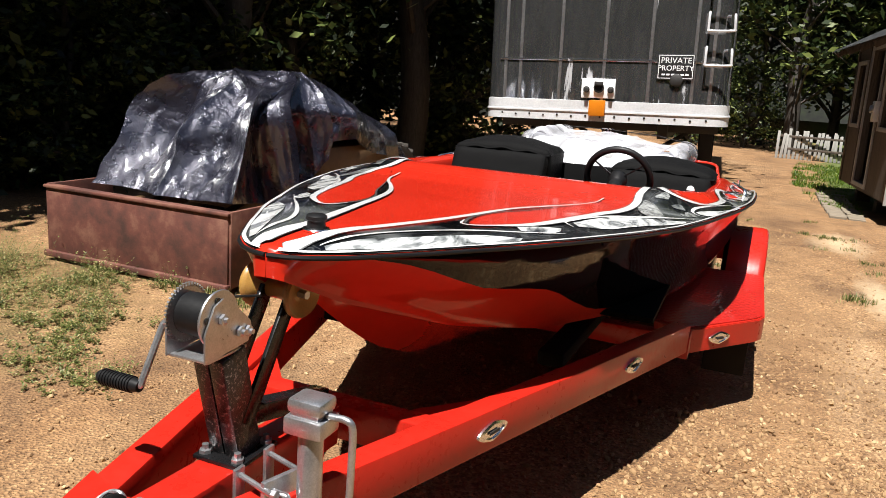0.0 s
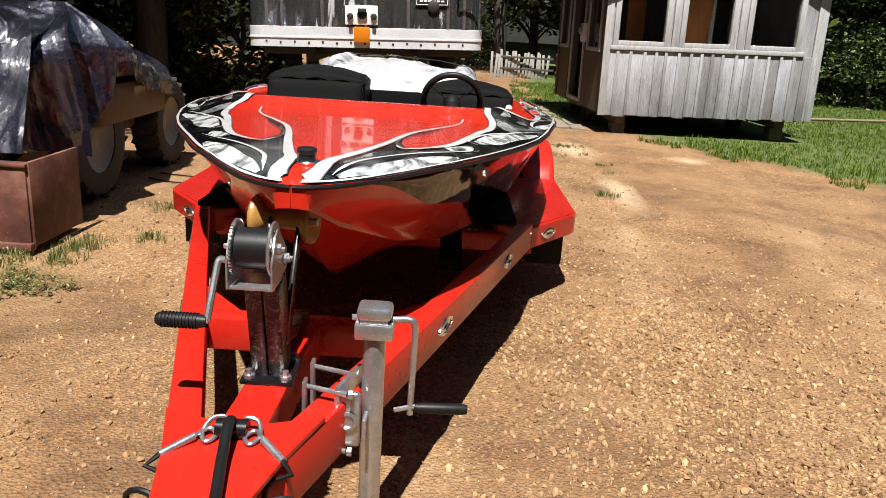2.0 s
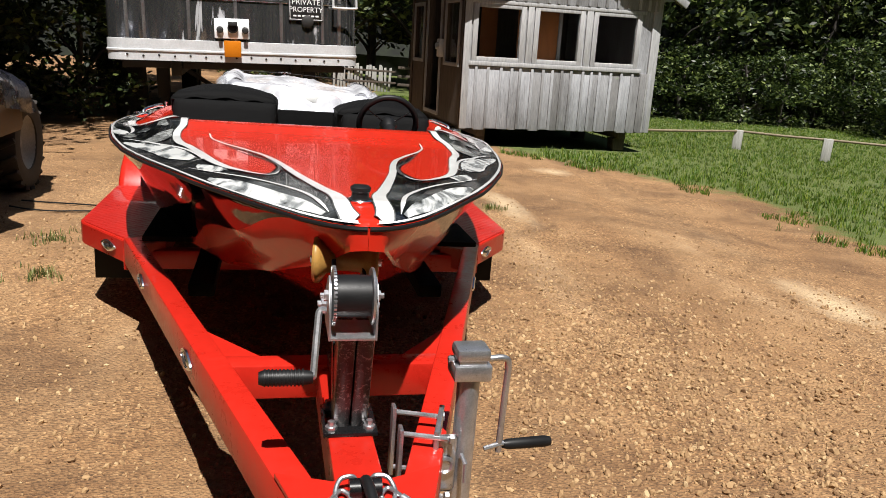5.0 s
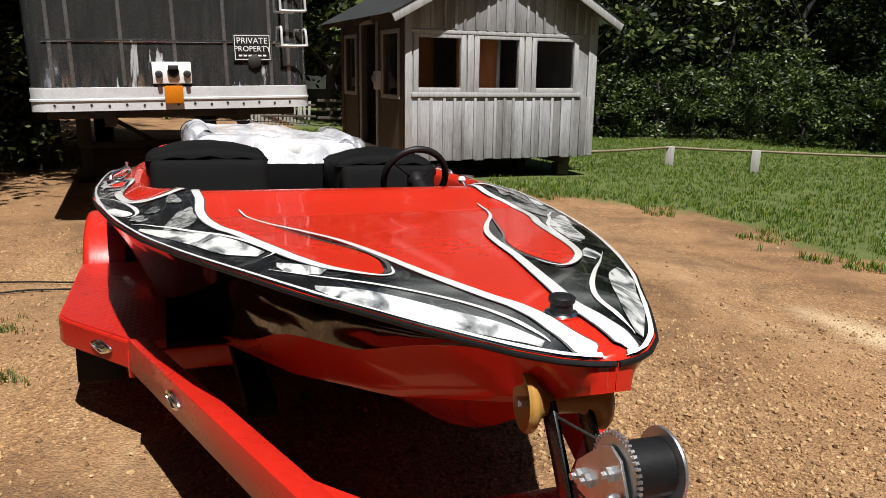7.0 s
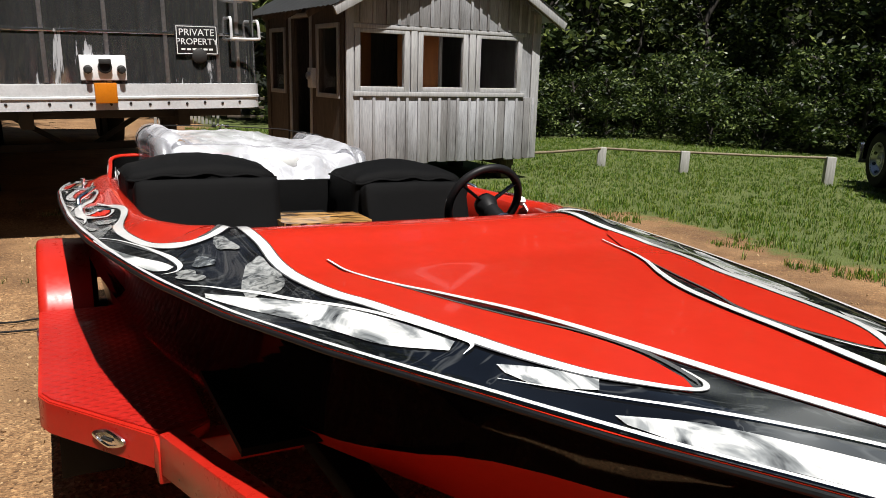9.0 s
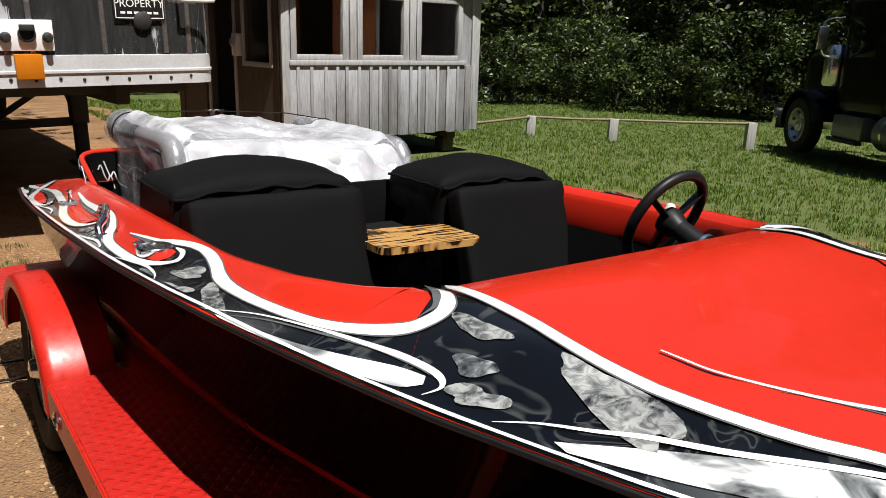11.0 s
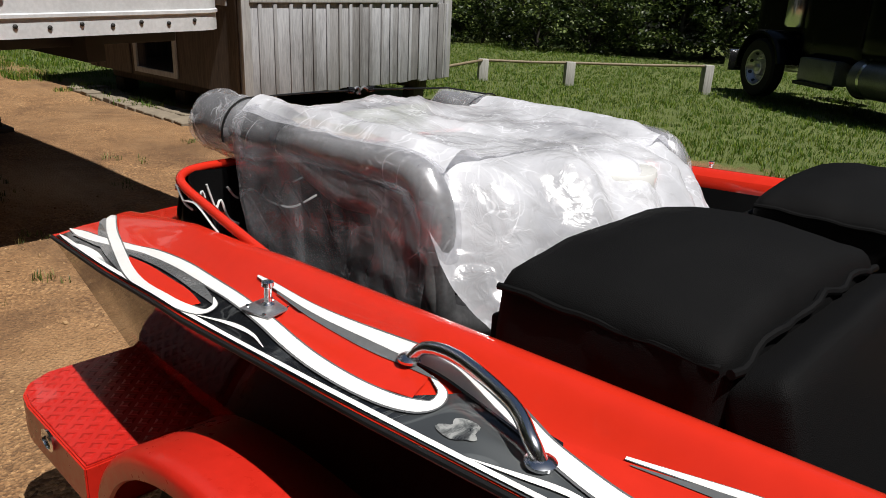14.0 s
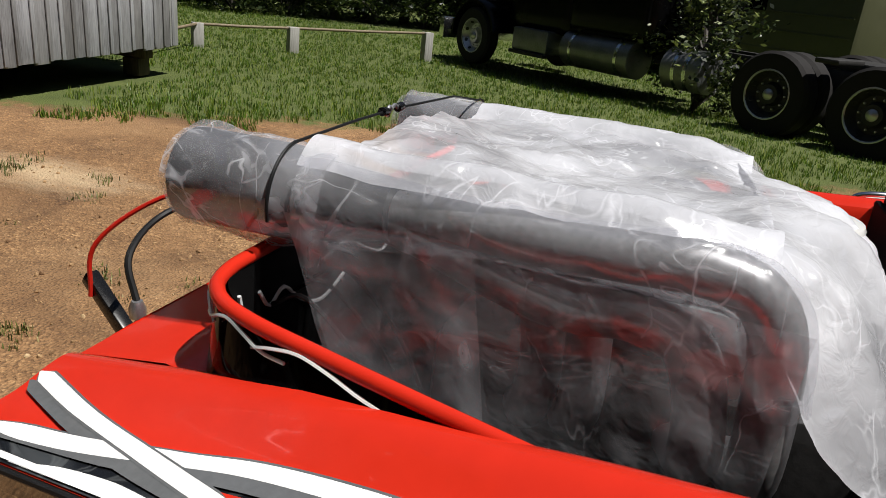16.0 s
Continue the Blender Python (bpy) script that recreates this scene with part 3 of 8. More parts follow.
def deck_z(x, y):
    """Height of the deck's skin."""
    a, hw, ze = abs(x), half(y), interp(y, EDGE_Z)
    fore = ze + (interp(y, CROWN_Z) - ze) * ease((hw - a) / (0.28 * hw + 0.03))
    rz, xr = interp(y, RIDGE_Z), interp(y, WELL) + 0.045
    side = ze + 0.012 * ease((hw - a) / 0.1) + (rz - ze - 0.012) * ease((hw - 0.10 - a) / max(hw - 0.10 - xr, 0.02))
    if a < xr:
        side = rz - 0.02 * ((xr - a) / 0.045) ** 2 if xr - a < 0.05 else rz - 0.02
    return fore + (side - fore) * ease((y + 0.22) / 0.3)


def on_deck(x, y, up=0.0):
    return Vector((x, y, deck_z(x, y) + up))


boat = thing("jet_boat", "red speedboat with black airbrushed deck on a trailer", "boat")


def build_deck():
    bm = bmesh.new()
    ys = [-2.0749, -2.073, -2.069] + list(np.linspace(-2.063, -1.9, 9)) + list(np.linspace(-1.86, -0.03, 44))
    rows = [[on_deck(half(y) * s, y) for s in np.linspace(-1, 1, 41)] for y in ys]
    grid_faces(bm, rows)
    part("foredeck", bm, RED, boat, "glossy red foredeck with a raised cowl", 50)
    for sgn in (-1, 1):
        bm = bmesh.new()
        rows = []
        for y in np.linspace(-0.03, STERN_Y, 60):
            w, hw = interp(y, WELL), half(y)
            rows.append([on_deck(sgn * (w + (hw - w) * s), y) for s in np.linspace(0, 1, 22)])
        grid_faces(bm, rows)
        if sgn > 0:
            bmesh.ops.reverse_faces(bm, faces=bm.faces)
        part("side_deck", bm, RED, boat, "", 60)
    # inner walls of the cockpit
    for sgn in (-1, 1):
        rows = []
        for y in np.linspace(-0.03, 2.5, 50):
            w = interp(y, WELL)
            z = deck_z(sgn * w, y)
            deep = 0.12 - 0.085 * ease((y - 1.38) / 0.08)
            rows.append([(sgn * w, y, z), (sgn * (w - 0.012), y, z - 0.02), (sgn * (w - 0.012), y, z - deep)])
        bm = bmesh.new()
        grid_faces(bm, rows)
        part("coaming", bm, RED, boat, "", 50)
        rows = [[(sgn * (interp(y, WELL) - 0.012), y, deck_z(sgn * interp(y, WELL), y) - 0.12 + 0.085 * ease((y - 1.38) / 0.08)), (sgn * min(interp(y, WELL) - 0.02, 0.688), y, 0.60)] for y in np.linspace(-0.4, 2.5, 30)]
        bm = bmesh.new()
        grid_faces(bm, rows)
        part("cockpit_side", bm, CLOTH, boat, "black carpeted cockpit side")
    bm = box(-0.69, 0.69, -0.6, 2.48, 0.585, 0.605)
    part("cockpit_floor", bm, CLOTH, boat, "black carpeted cockpit floor")
    part("bulkhead", box(-0.735, 0.735, 1.374, 1.392, 0.60, 0.952, 0.006), CLOTH, boat, "black carpeted bulkhead behind the seats")
    # dashboard under the cowl
    bm = bmesh.new()
    rows = [[(x, -0.03, deck_z(x, -0.03)), (x, -0.045, deck_z(x, -0.03) - 0.035), (x, -0.10, deck_z(x, -0.03) - 0.05), (x, -0.16, 0.75), (x, -0.2, 0.58)] for x in np.linspace(-0.60, 0.60, 21)]
    grid_faces(bm, rows)
    part("dashboard", bm, BLACK_PLASTIC, boat)


def build_hull():
    keel = [(-2.075, 1.02), (-2.00, 0.968), (-1.83, 0.835), (-1.65, 0.715), (-1.5, 0.635), (-1.27, 0.545), (-1.0, 0.49), (-0.5, 0.45), (0.6, 0.43), (2.71, 0.385)]
    chine_x = [(-2.15, 0.0), (-2.05, 0.045), (-1.9, 0.09), (-1.5, 0.215), (-1.0, 0.36), (-0.5, 0.52), (0.0, 0.67), (0.5, 0.755), (1.0, 0.80), (2.0, 0.81), (2.71, 0.765)]
    chine_z = [(-2.15, 1.02), (-1.9, 0.90), (-1.5, 0.755), (-1.0, 0.630), (-0.5, 0.57), (0.0, 0.53), (1.0, 0.48), (2.0, 0.43), (2.71, 0.395)]
    ys = [-2.0749, -2.073, -2.069] + list(np.linspace(-2.063, -1.8, 11)) + list(np.linspace(-1.72, STERN_Y, 44))

    def section(y):
        hw, ze = half(y), interp(y, EDGE_Z)
        kz = min(interp(y, keel), ze - 0.012)
        cx, cz = min(interp(y, chine_x), hw), min(interp(y, chine_z), ze - 0.012)
        up = 0.44 - 0.36 * ease((y + 1.3) / 0.7) + 0.42 * ease((y - 0.4) / 0.8) - 0.5 * ease((y - 2.42) / 0.24) + 0.5 * (1 - ease((y + 2.06) / 0.6))
        bx, bz = cx + (hw - cx) * up, cz + (ze - cz) * up - 0.035 * ease((y - 0.4) / 0.8) * (1 - ease((y - 2.3) / 0.3))
        return hw, ze, kz, cx, cz, bx, bz
    for sgn in (-1, 1):
        bm = bmesh.new()
        rows = []
        for y in ys:
            hw, ze, kz, cx, cz, bx, bz = section(y)
            tuck = 0.010 * min(1.0, hw / 0.5) * (1 - ease((y - 0.8) / 1.4))
            rows.append([(sgn * max(0.0, hw + (bx - hw) * s - tuck * math.sin(math.pi * s ** 0.8)), y, ze - 0.008 + (bz - ze + 0.008) * s + 0.25 * tuck * math.sin(math.pi * s)) for s in np.linspace(0, 1, 11)])
        grid_faces(bm, rows)
        if sgn > 0:
            bmesh.ops.reverse_faces(bm, faces=bm.faces)
        part("topside", bm, TOPSIDE, boat, "glossy black upper hull side", 60)
        bm = bmesh.new()
        rows = []
        for y in ys:
            hw, ze, kz, cx, cz, bx, bz = section(y)
            upper = [(sgn * (bx + (cx - bx) * s), y, bz + (cz - bz) * s) for s in np.linspace(0, 1, 6)]
            lower = [(sgn * cx * (1 - s), y, cz + (kz - cz) * s + 0.02 * math.sin(math.pi * s) * min(1, cx * 3)) for s in np.linspace(0, 1, 11)]
            rows.append(upper + [(sgn * cx * 0.985, y, cz - 0.012)] + lower[1:])
        grid_faces(bm, rows)
        if sgn > 0:
            bmesh.ops.reverse_faces(bm, faces=bm.faces)
        part("hull_bottom", bm, RED, boat, "glossy red vee bottom", 30)
    # transom
    bm = bmesh.new()
    hw, ze, kz, cx, cz, bx, bz = section(STERN_Y)
    ring = [(-hw, ze), (-bx, bz), (-cx, cz), (0, kz), (cx, cz), (bx, bz), (hw, ze), (0.6, ze + 0.02), (-0.6, ze + 0.02)]
    bm.faces.new([bm.verts.new((x, STERN_Y, z)) for x, z in ring])
    part("transom", bm, RED, boat)
    # rub rail
    for sgn in (-1, 1):
        path = [(sgn * (half(y) + 0.002), y, interp(y, EDGE_Z) - 0.006) for y in ys]
        part("rub_rail", tube(path, 0.0055, 8), BLACK_PLASTIC, boat, "black rub rail round the gunwale")


build_deck()
build_hull()


# ---- boat: painted graphics, mirrored on both sides ----
def ribbon(path, width, up, mat, name="pinstripe", taper=(0.25, 0.25), steps=7):
    """A painted stripe along plan points, on both sides of the boat."""
    if mat is WHITE_PAINT and width > 0.013:
        ribbon(path, width + 0.007, up - 0.0005, GREY_PAINT, "stripe_shade", taper, steps)
    pts = smooth_path([(x, y, 0) for x, y in path], steps)
    n = len(pts)
    for sgn in (1, -1):
        rows = []
        for i, p in enumerate(pts):
            d = (pts[min(i + 1, n - 1)] - pts[max(i - 1, 0)]).normalized()
            s = Vector((-d.y, d.x, 0))
            f = i / (n - 1)
            w = width * min(1.0, 0.12 + f / max(taper[0], 1e-3), 0.12 + (1 - f) / max(taper[1], 1e-3)) / 2
            row = []
            for k in (-1, -0.34, 0.34, 1):
                q = p + s * w * k
                lim = half(q.y) - 0.003
                row.append(on_deck(sgn * max(-lim, min(lim, q.x)), q.y, up))
            rows.append(row)
        bm = bmesh.new()
        grid_faces(bm, rows)
        bmesh.ops.recalc_face_normals(bm, faces=bm.faces)
        if sum(f.normal.z for f in bm.faces) < 0:
            bmesh.ops.reverse_faces(bm, faces=bm.faces)
        part(name, bm, mat, boat)


def field(a, b, up, mat, name, across=8, steps=7, count=40):
    """A painted field between two plan lines, on both sides of the boat."""
    def even(line):
        pts = smooth_path([(x, y, 0) for x, y in line], steps)
        d = np.concatenate([[0], np.cumsum([(q - p).length for p, q in zip(pts, pts[1:])])])
        return [Vector((np.interp(t, d, [p.x for p in pts]), np.interp(t, d, [p.y for p in pts]), 0)) for t in np.linspace(0, d[-1], count)]
    pa, pb = even(a), even(b)
    for sgn in (1, -1):
        rows = []
        for p, q in zip(pa, pb):
            row = []
            for k in range(across + 1):
                m_ = p.lerp(q, k / across)
                lim = half(m_.y) - 0.0005
                row.append(on_deck(sgn * max(-lim, min(lim, m_.x)), m_.y, up))
            rows.append(row)
        bm = bmesh.new()
        grid_faces(bm, rows)
        bmesh.ops.recalc_face_normals(bm, faces=bm.faces)
        if sum(f.normal.z for f in bm.faces) < 0:
            bmesh.ops.reverse_faces(bm, faces=bm.faces)
        part(name, bm, mat, boat)


def blot(x, y, rx, ry, turn, up, mat, name, lobes=0.18, seed=1):
    """A soft-edged painted patch of uneven outline, on both sides."""
    rnd = random.Random(seed)
    ph = [rnd.uniform(0, 6.28) for _ in range(3)]
    for sgn in (1, -1):
        bm = bmesh.new()
        rows = []
        for s in (0.02, 0.5, 1.0):
            row = []
            for k in range(26):
                a = 2 * math.pi * k / 26
                r = s * (1 + lobes * math.sin(2 * a + ph[0]) + lobes * 0.7 * math.sin(3 * a + ph[1]) + lobes * 0.4 * math.sin(5 * a + ph[2]))
                u, v = rx * r * math.cos(a), ry * r * math.sin(a)
                px, py = x + u * math.cos(turn) - v * math.sin(turn), y + u * math.sin(turn) + v * math.cos(turn)
                lim = half(py) - 0.022
                row.append(on_deck(sgn * max(-lim, px), py, up))
            rows.append(row)
        grid_faces(bm, rows, close_u=True)
        bmesh.ops.recalc_face_normals(bm, faces=bm.faces)
        if sum(f.normal.z for f in bm.faces) < 0:
            bmesh.ops.reverse_faces(bm, faces=bm.faces)
        part(name, bm, mat, boat)


def build_graphics():
    # inner border of the black band on the foredeck, then along the cockpit to the stern
    stripe_b = [(-0.437, -0.47), (-0.42, -0.595), (-0.375, -0.72), (-0.306, -0.845), (-0.24, -0.99), (-0.197, -1.151), (-0.154, -1.382), (-0.113, -1.574), (-0.080, -1.72), (-0.058, -1.80), (-0.050, -1.88), (-0.047, -1.98), (-0.036, -2.062)]
    edge_fore = [(-half(y) + 0.0005, y) for y in (-2.07, -2.05, -1.96, -1.8, -1.56, -1.27, -1.0, -0.7, -0.45, -0.30)]
    line_fore = stripe_b[:2:-1] + [(-0.40, -0.70), (-0.54, -0.40), (-0.56, -0.16), (-0.552, -0.035)]
    field(edge_fore, line_fore, 0.0022, AIRBRUSH, "airbrushed_band", 14, count=70)
    edge_aft = [(-half(y) + 0.0005, y) for y in (-0.30, -0.22, 0.0, 0.4, 0.8, 1.2, 1.6, 2.0, 2.4, 2.68)]
    line_aft = [(-0.552, -0.035), (-0.60, -0.10), (-0.645, -0.165), (-0.69, -0.172), (-0.736, -0.141), (-0.788, -0.034), (-0.82, 0.08), (-0.85, 0.26), (-0.85, 0.36), (-0.822, 0.50), (-0.812, 0.576), (-0.833, 0.764), (-0.86, 0.95), (-0.89, 1.08), (-0.87, 1.28), (-0.90, 1.335), (-0.94, 1.38), (-0.962, 1.47), (-0.955, 1.58), (-0.925, 1.74), (-0.893, 1.99), (-0.872, 2.28), (-0.897, 2.54), (-0.895, 2.68)]
    field(edge_aft, line_aft, 0.0030, AIRBRUSH, "airbrushed_band", 8, count=90)
    # red lobe on the foredeck and its outline
    field([(-0.50, -0.42), (-0.376, -0.73), (-0.285, -1.0), (-0.222, -1.17), (-0.20, -1.304), (-0.215, -1.43)], [(-0.555, -0.36), (-0.545, -0.62), (-0.48, -0.87), (-0.39, -1.21), (-0.30, -1.41), (-0.235, -1.47)], 0.0044, RED, "red_lobe", 8)
    ribbon([(-0.41, -0.66), (-0.376, -0.73), (-0.278, -1.02), (-0.212, -1.17), (-0.188, -1.304), (-0.197, -1.41), (-0.215, -1.46)], 0.012, 0.0058, GREY_PAINT, taper=(0.8, 0.1))
    ribbon([(-0.55, -0.035), (-0.56, -0.157), (-0.553, -0.30), (-0.562, -0.45), (-0.558, -0.55), (-0.545, -0.66), (-0.522, -0.76), (-0.485, -0.86), (-0.43, -1.07), (-0.39, -1.22), (-0.341, -1.35), (-0.282, -1.436), (-0.234, -1.478), (-0.204, -1.462), (-0.190, -1.40)], 0.028, 0.0062, WHITE_PAINT, taper=(0.02, 0.45))
    ribbon(stripe_b, 0.042, 0.0062, WHITE_PAINT, taper=(1.1, 0.02))
    # white flames along the edge of the foredeck
    field([(-0.75, -0.54), (-0.694, -0.608), (-0.634, -0.69), (-0.56, -0.80), (-0.50, -0.93), (-0.445, -1.12)], [(-0.756, -0.57), (-0.70, -0.70), (-0.65, -0.80), (-0.60, -0.92), (-0.55, -1.045), (-0.47, -1.145)], 0.0046, FLAME, "pale_flame")
    field([(-0.435, -1.237), (-0.39, -1.29), (-0.336, -1.374)], [(-0.44, -1.27), (-0.42, -1.34), (-0.36, -1.405)], 0.0046, FLAME, "pale_flame", 5)
    field([(-0.385, -1.47), (-0.306, -1.558), (-0.24, -1.671), (-0.181, -1.792), (-0.132, -1.887), (-0.09, -1.99)], [(-0.388, -1.50), (-0.348, -1.60), (-0.288, -1.70), (-0.215, -1.835), (-0.157, -1.92), (-0.10, -2.0)], 0.0046, FLAME, "pale_flame")
    ribbon([(-0.46, -1.28), (-0.356, -1.434), (-0.261, -1.565), (-0.180, -1.69), (-0.128, -1.80), (-0.100, -1.916), (-0.083, -1.998)], 0.012, 0.0058, WHITE_PAINT, taper=(0.5, 0.2))
    ribbon([(-0.78, -0.45), (-0.737, -0.495), (-0.695, -0.56), (-0.656, -0.62), (-0.608, -0.714), (-0.525, -0.852), (-0.478, -0.96), (-0.435, -1.10), (-0.428, -1.15), (-0.46, -1.175)], 0.012, 0.0058, WHITE_PAINT, taper=(0.4, 0.2))
    ribbon([(-half(y) + 0.009, y) for y in (-2.068, -2.06, -2.04, -1.96, -1.8, -1.56, -1.27, -0.96, -0.68, -0.37, 0.0, 0.4, 0.8, 1.4, 1.9, 2.3, 2.68)], 0.010, 0.0064, WHITE_PAINT, "edge_line", taper=(0.01, 0.01))
    # smoke lobe beside the cockpit
    field([(-0.931, 0.212), (-0.882, 0.012), (-0.836, -0.115), (-0.791, -0.222), (-0.774, -0.285)], [(-0.935, 0.17), (-0.890, -0.03), (-0.862, -0.15), (-0.825, -0.27), (-0.79, -0.30)], 0.0046, BONE, "pale_flame")
    ribbon([(-0.946, 0.265), (-0.874, 0.152), (-0.823, 0.01), (-0.788, -0.133), (-0.767, -0.223), (-0.760, -0.294), (-0.775, -0.328), (-0.81, -0.324)], 0.013, 0.0058, WHITE_PAINT, taper=(0.6, 0.3))
    ribbon([(-0.93, 0.215), (-0.868, 0.105), (-0.822, -0.03), (-0.786, -0.15), (-0.770, -0.24), (-0.768, -0.29)], 0.009, 0.0054, GREY_PAINT, taper=(0.6, 0.3))
    # white border of the red side panel, looping at the cockpit corner
    ribbon([(-0.872, 1.06), (-0.86, 0.95), (-0.85, 0.85), (-0.833, 0.764), (-0.815, 0.66), (-0.812, 0.576), (-0.822, 0.50), (-0.84, 0.43), (-0.85, 0.36), (-0.85, 0.26), (-0.838, 0.17), (-0.82, 0.08), (-0.788, -0.034), (-0.736, -0.141), (-0.69, -0.172), (-0.645, -0.165), (-0.61, -0.11), (-0.585, -0.035)], 0.030, 0.0062, WHITE_PAINT, taper=(0.5, 0.03))
    ribbon([(-0.600, -0.035), (-0.622, -0.10), (-0.655, -0.145), (-0.69, -0.150)], 0.016, 0.0066, GREY_PAINT, taper=(0.1, 0.6))
    ribbon([(-0.878, 1.05), (-0.868, 0.95), (-0.860, 0.85), (-0.848, 0.77)], 0.012, 0.0066, GREY_PAINT, taper=(0.6, 0.4))
    # red lobe round the filler cap
    field([(-0.885, 1.14), (-0.868, 1.0), (-0.857, 0.90), (-0.848, 0.80), (-0.848, 0.71)], [(-0.912, 1.12), (-0.93, 1.0), (-0.934, 0.90), (-0.93, 0.80), (-0.90, 0.69)], 0.0046, RED, "red_lobe", 5)
    ribbon([(-0.846, 1.885), (-0.85, 1.83), (-0.86, 1.70), (-0.863, 1.58), (-0.862, 1.45), (-0.862, 1.36), (-0.872, 1.28), (-0.89, 1.20), (-0.917, 1.12), (-0.938, 1.03), (-0.945, 0.93), (-0.944, 0.81), (-0.932, 0.72), (-0.899, 0.656), (-0.86, 0.655), (-0.842, 0.68), (-0.842, 0.73)], 0.027, 0.0062, WHITE_PAINT, taper=(0.4, 0.2))
    ribbon([(-0.860, 1.80), (-0.872, 1.68), (-0.878, 1.55), (-0.880, 1.44), (-0.884, 1.36)], 0.015, 0.0066, GREY_PAINT, taper=(0.6, 0.4))
    # red lobe round the pin
    field([(-0.868, 1.70), (-0.87, 1.55), (-0.873, 1.45), (-0.88, 1.38)], [(-0.925, 1.75), (-0.945, 1.60), (-0.952, 1.48), (-0.935, 1.36)], 0.0046, RED, "red_lobe", 5)
    ribbon([(-0.895, 2.70), (-0.897, 2.54), (-0.884, 2.40), (-0.872, 2.28), (-0.877, 2.13), (-0.893, 1.99), (-0.906, 1.86), (-0.925, 1.74), (-0.945, 1.64), (-0.958, 1.55), (-0.963, 1.45), (-0.956, 1.37), (-0.934, 1.325), (-0.90, 1.335), (-0.882, 1.375)], 0.026, 0.0062, WHITE_PAINT, taper=(0.04, 0.2))
    ribbon([(-0.912, 2.64), (-0.908, 2.47), (-0.897, 2.32), (-0.900, 2.16), (-0.917, 2.02), (-0.932, 1.93), (-0.944, 1.885)], 0.024, 0.0060, GREY_PAINT, taper=(0.2, 0.3))
    # loop at the stern quarter
    field([(-0.915, 2.30), (-0.917, 2.2), (-0.930, 2.073), (-0.942, 1.973), (-0.957, 1.905)], [(-0.925, 2.28), (-0.95, 2.195), (-0.972, 2.09), (-0.978, 2.0), (-0.975, 1.915)], 0.0066, RED, "red_lobe", 4)
    ribbon([(-0.785, 2.70), (-0.84, 2.57), (-0.885, 2.44), (-0.92, 2.332), (-0.955, 2.216), (-0.977, 2.11), (-0.985, 2.0), (-0.985, 1.93), (-0.975, 1.872), (-0.948, 1.872), (-0.93, 1.905)], 0.023, 0.0070, WHITE_PAINT, taper=(0.01, 0.3))
    ribbon([(-0.803, 2.70), (-0.862, 2.57), (-0.910, 2.44), (-0.948, 2.30), (-0.975, 2.18)], 0.024, 0.0060, GREY_PAINT, taper=(0.01, 0.6))
    ribbon([(-0.955, 2.62), (-0.945, 2.50), (-0.950, 2.40), (-0.962, 2.32)], 0.022, 0.0056, BONE, "pale_flame", taper=(0.3, 0.5))
    # thin lines along the gunwale
    ribbon([(-0.988, 1.876), (-0.968, 1.79), (-0.966, 1.72), (-0.980, 1.663)], 0.010, 0.0060, WHITE_PAINT, taper=(0.4, 0.6))
    ribbon([(-0.985, 1.215), (-0.972, 1.149), (-0.960, 1.079), (-0.966, 1.009), (-0.978, 0.98)], 0.010, 0.0060, WHITE_PAINT, taper=(0.4, 0.6))
    ribbon([(-0.972, 0.843), (-0.950, 0.762), (-0.934, 0.673), (-0.938, 0.589), (-0.952, 0.545)], 0.010, 0.0060, WHITE_PAINT, taper=(0.4, 0.6))
    # faint pale airbrushed shapes
    for i, (x, y, rx, ry, t, mat) in enumerate(((-0.641, -0.255, 0.026, 0.050, 0.30, PATCH), (-0.708, -0.325, 0.020, 0.045, 0.50, GHOST), (-0.755, -0.385, 0.024, 0.050, 0.50, PATCH), (-0.622, -0.535, 0.036, 0.150, -0.16, PATCH),
                                                (-0.878, 0.52, 0.027, 0.060, 0.1, PATCH), (-0.940, 0.45, 0.020, 0.060, 0.2, PATCH), (-0.900, 0.31, 0.024, 0.080, -0.2, PATCH), (-0.948, 1.257, 0.018, 0.032, 0.0, PATCH), (-0.955, 0.62, 0.014, 0.06, 0.1, GHOST))):
        blot(x, y, rx, ry, t, 0.0050, mat, "airbrushed_patch", 0.24, i)


build_graphics()


# ---- boat: fittings ----
def cushion(x0, x1, y0, y1, z0, z1, r, crown=0.0, cuts=7, wrinkle=0.006, seed=0.0, m=None):
    bm = bmesh.new()
    bmesh.ops.create_cube(bm, size=2.0)
    bmesh.ops.subdivide_edges(bm, edges=bm.edges[:], cuts=cuts * 2, use_grid_fill=True)
    h = Vector(((x1 - x0) / 2, (y1 - y0) / 2, (z1 - z0) / 2))
    c = Vector(((x0 + x1) / 2, (y0 + y1) / 2, (z0 + z1) / 2))
    for v in bm.verts:
        p = Vector((v.co.x * h.x, v.co.y * h.y, v.co.z * h.z))
        q = Vector([max(-(h[k] - r), min(h[k] - r, p[k])) for k in range(3)])
        d = p - q
        if d.length > 1e-6:
            p = q + d.normalized() * r
        if v.co.z > 0:
            p.z += crown * (1 - v.co.x ** 2) * (1 - 0.7 * v.co.y ** 2) * v.co.z
        n = noise.noise(p * 7 + Vector((seed, 0, 0))) * wrinkle + noise.noise(p * 19 + Vector((0, seed, 0))) * wrinkle * 0.45
        v.co = c + p + (p.normalized() * n)
    if m is not None:
        bmesh.ops.transform(bm, matrix=m, verts=bm.verts)
    return bm


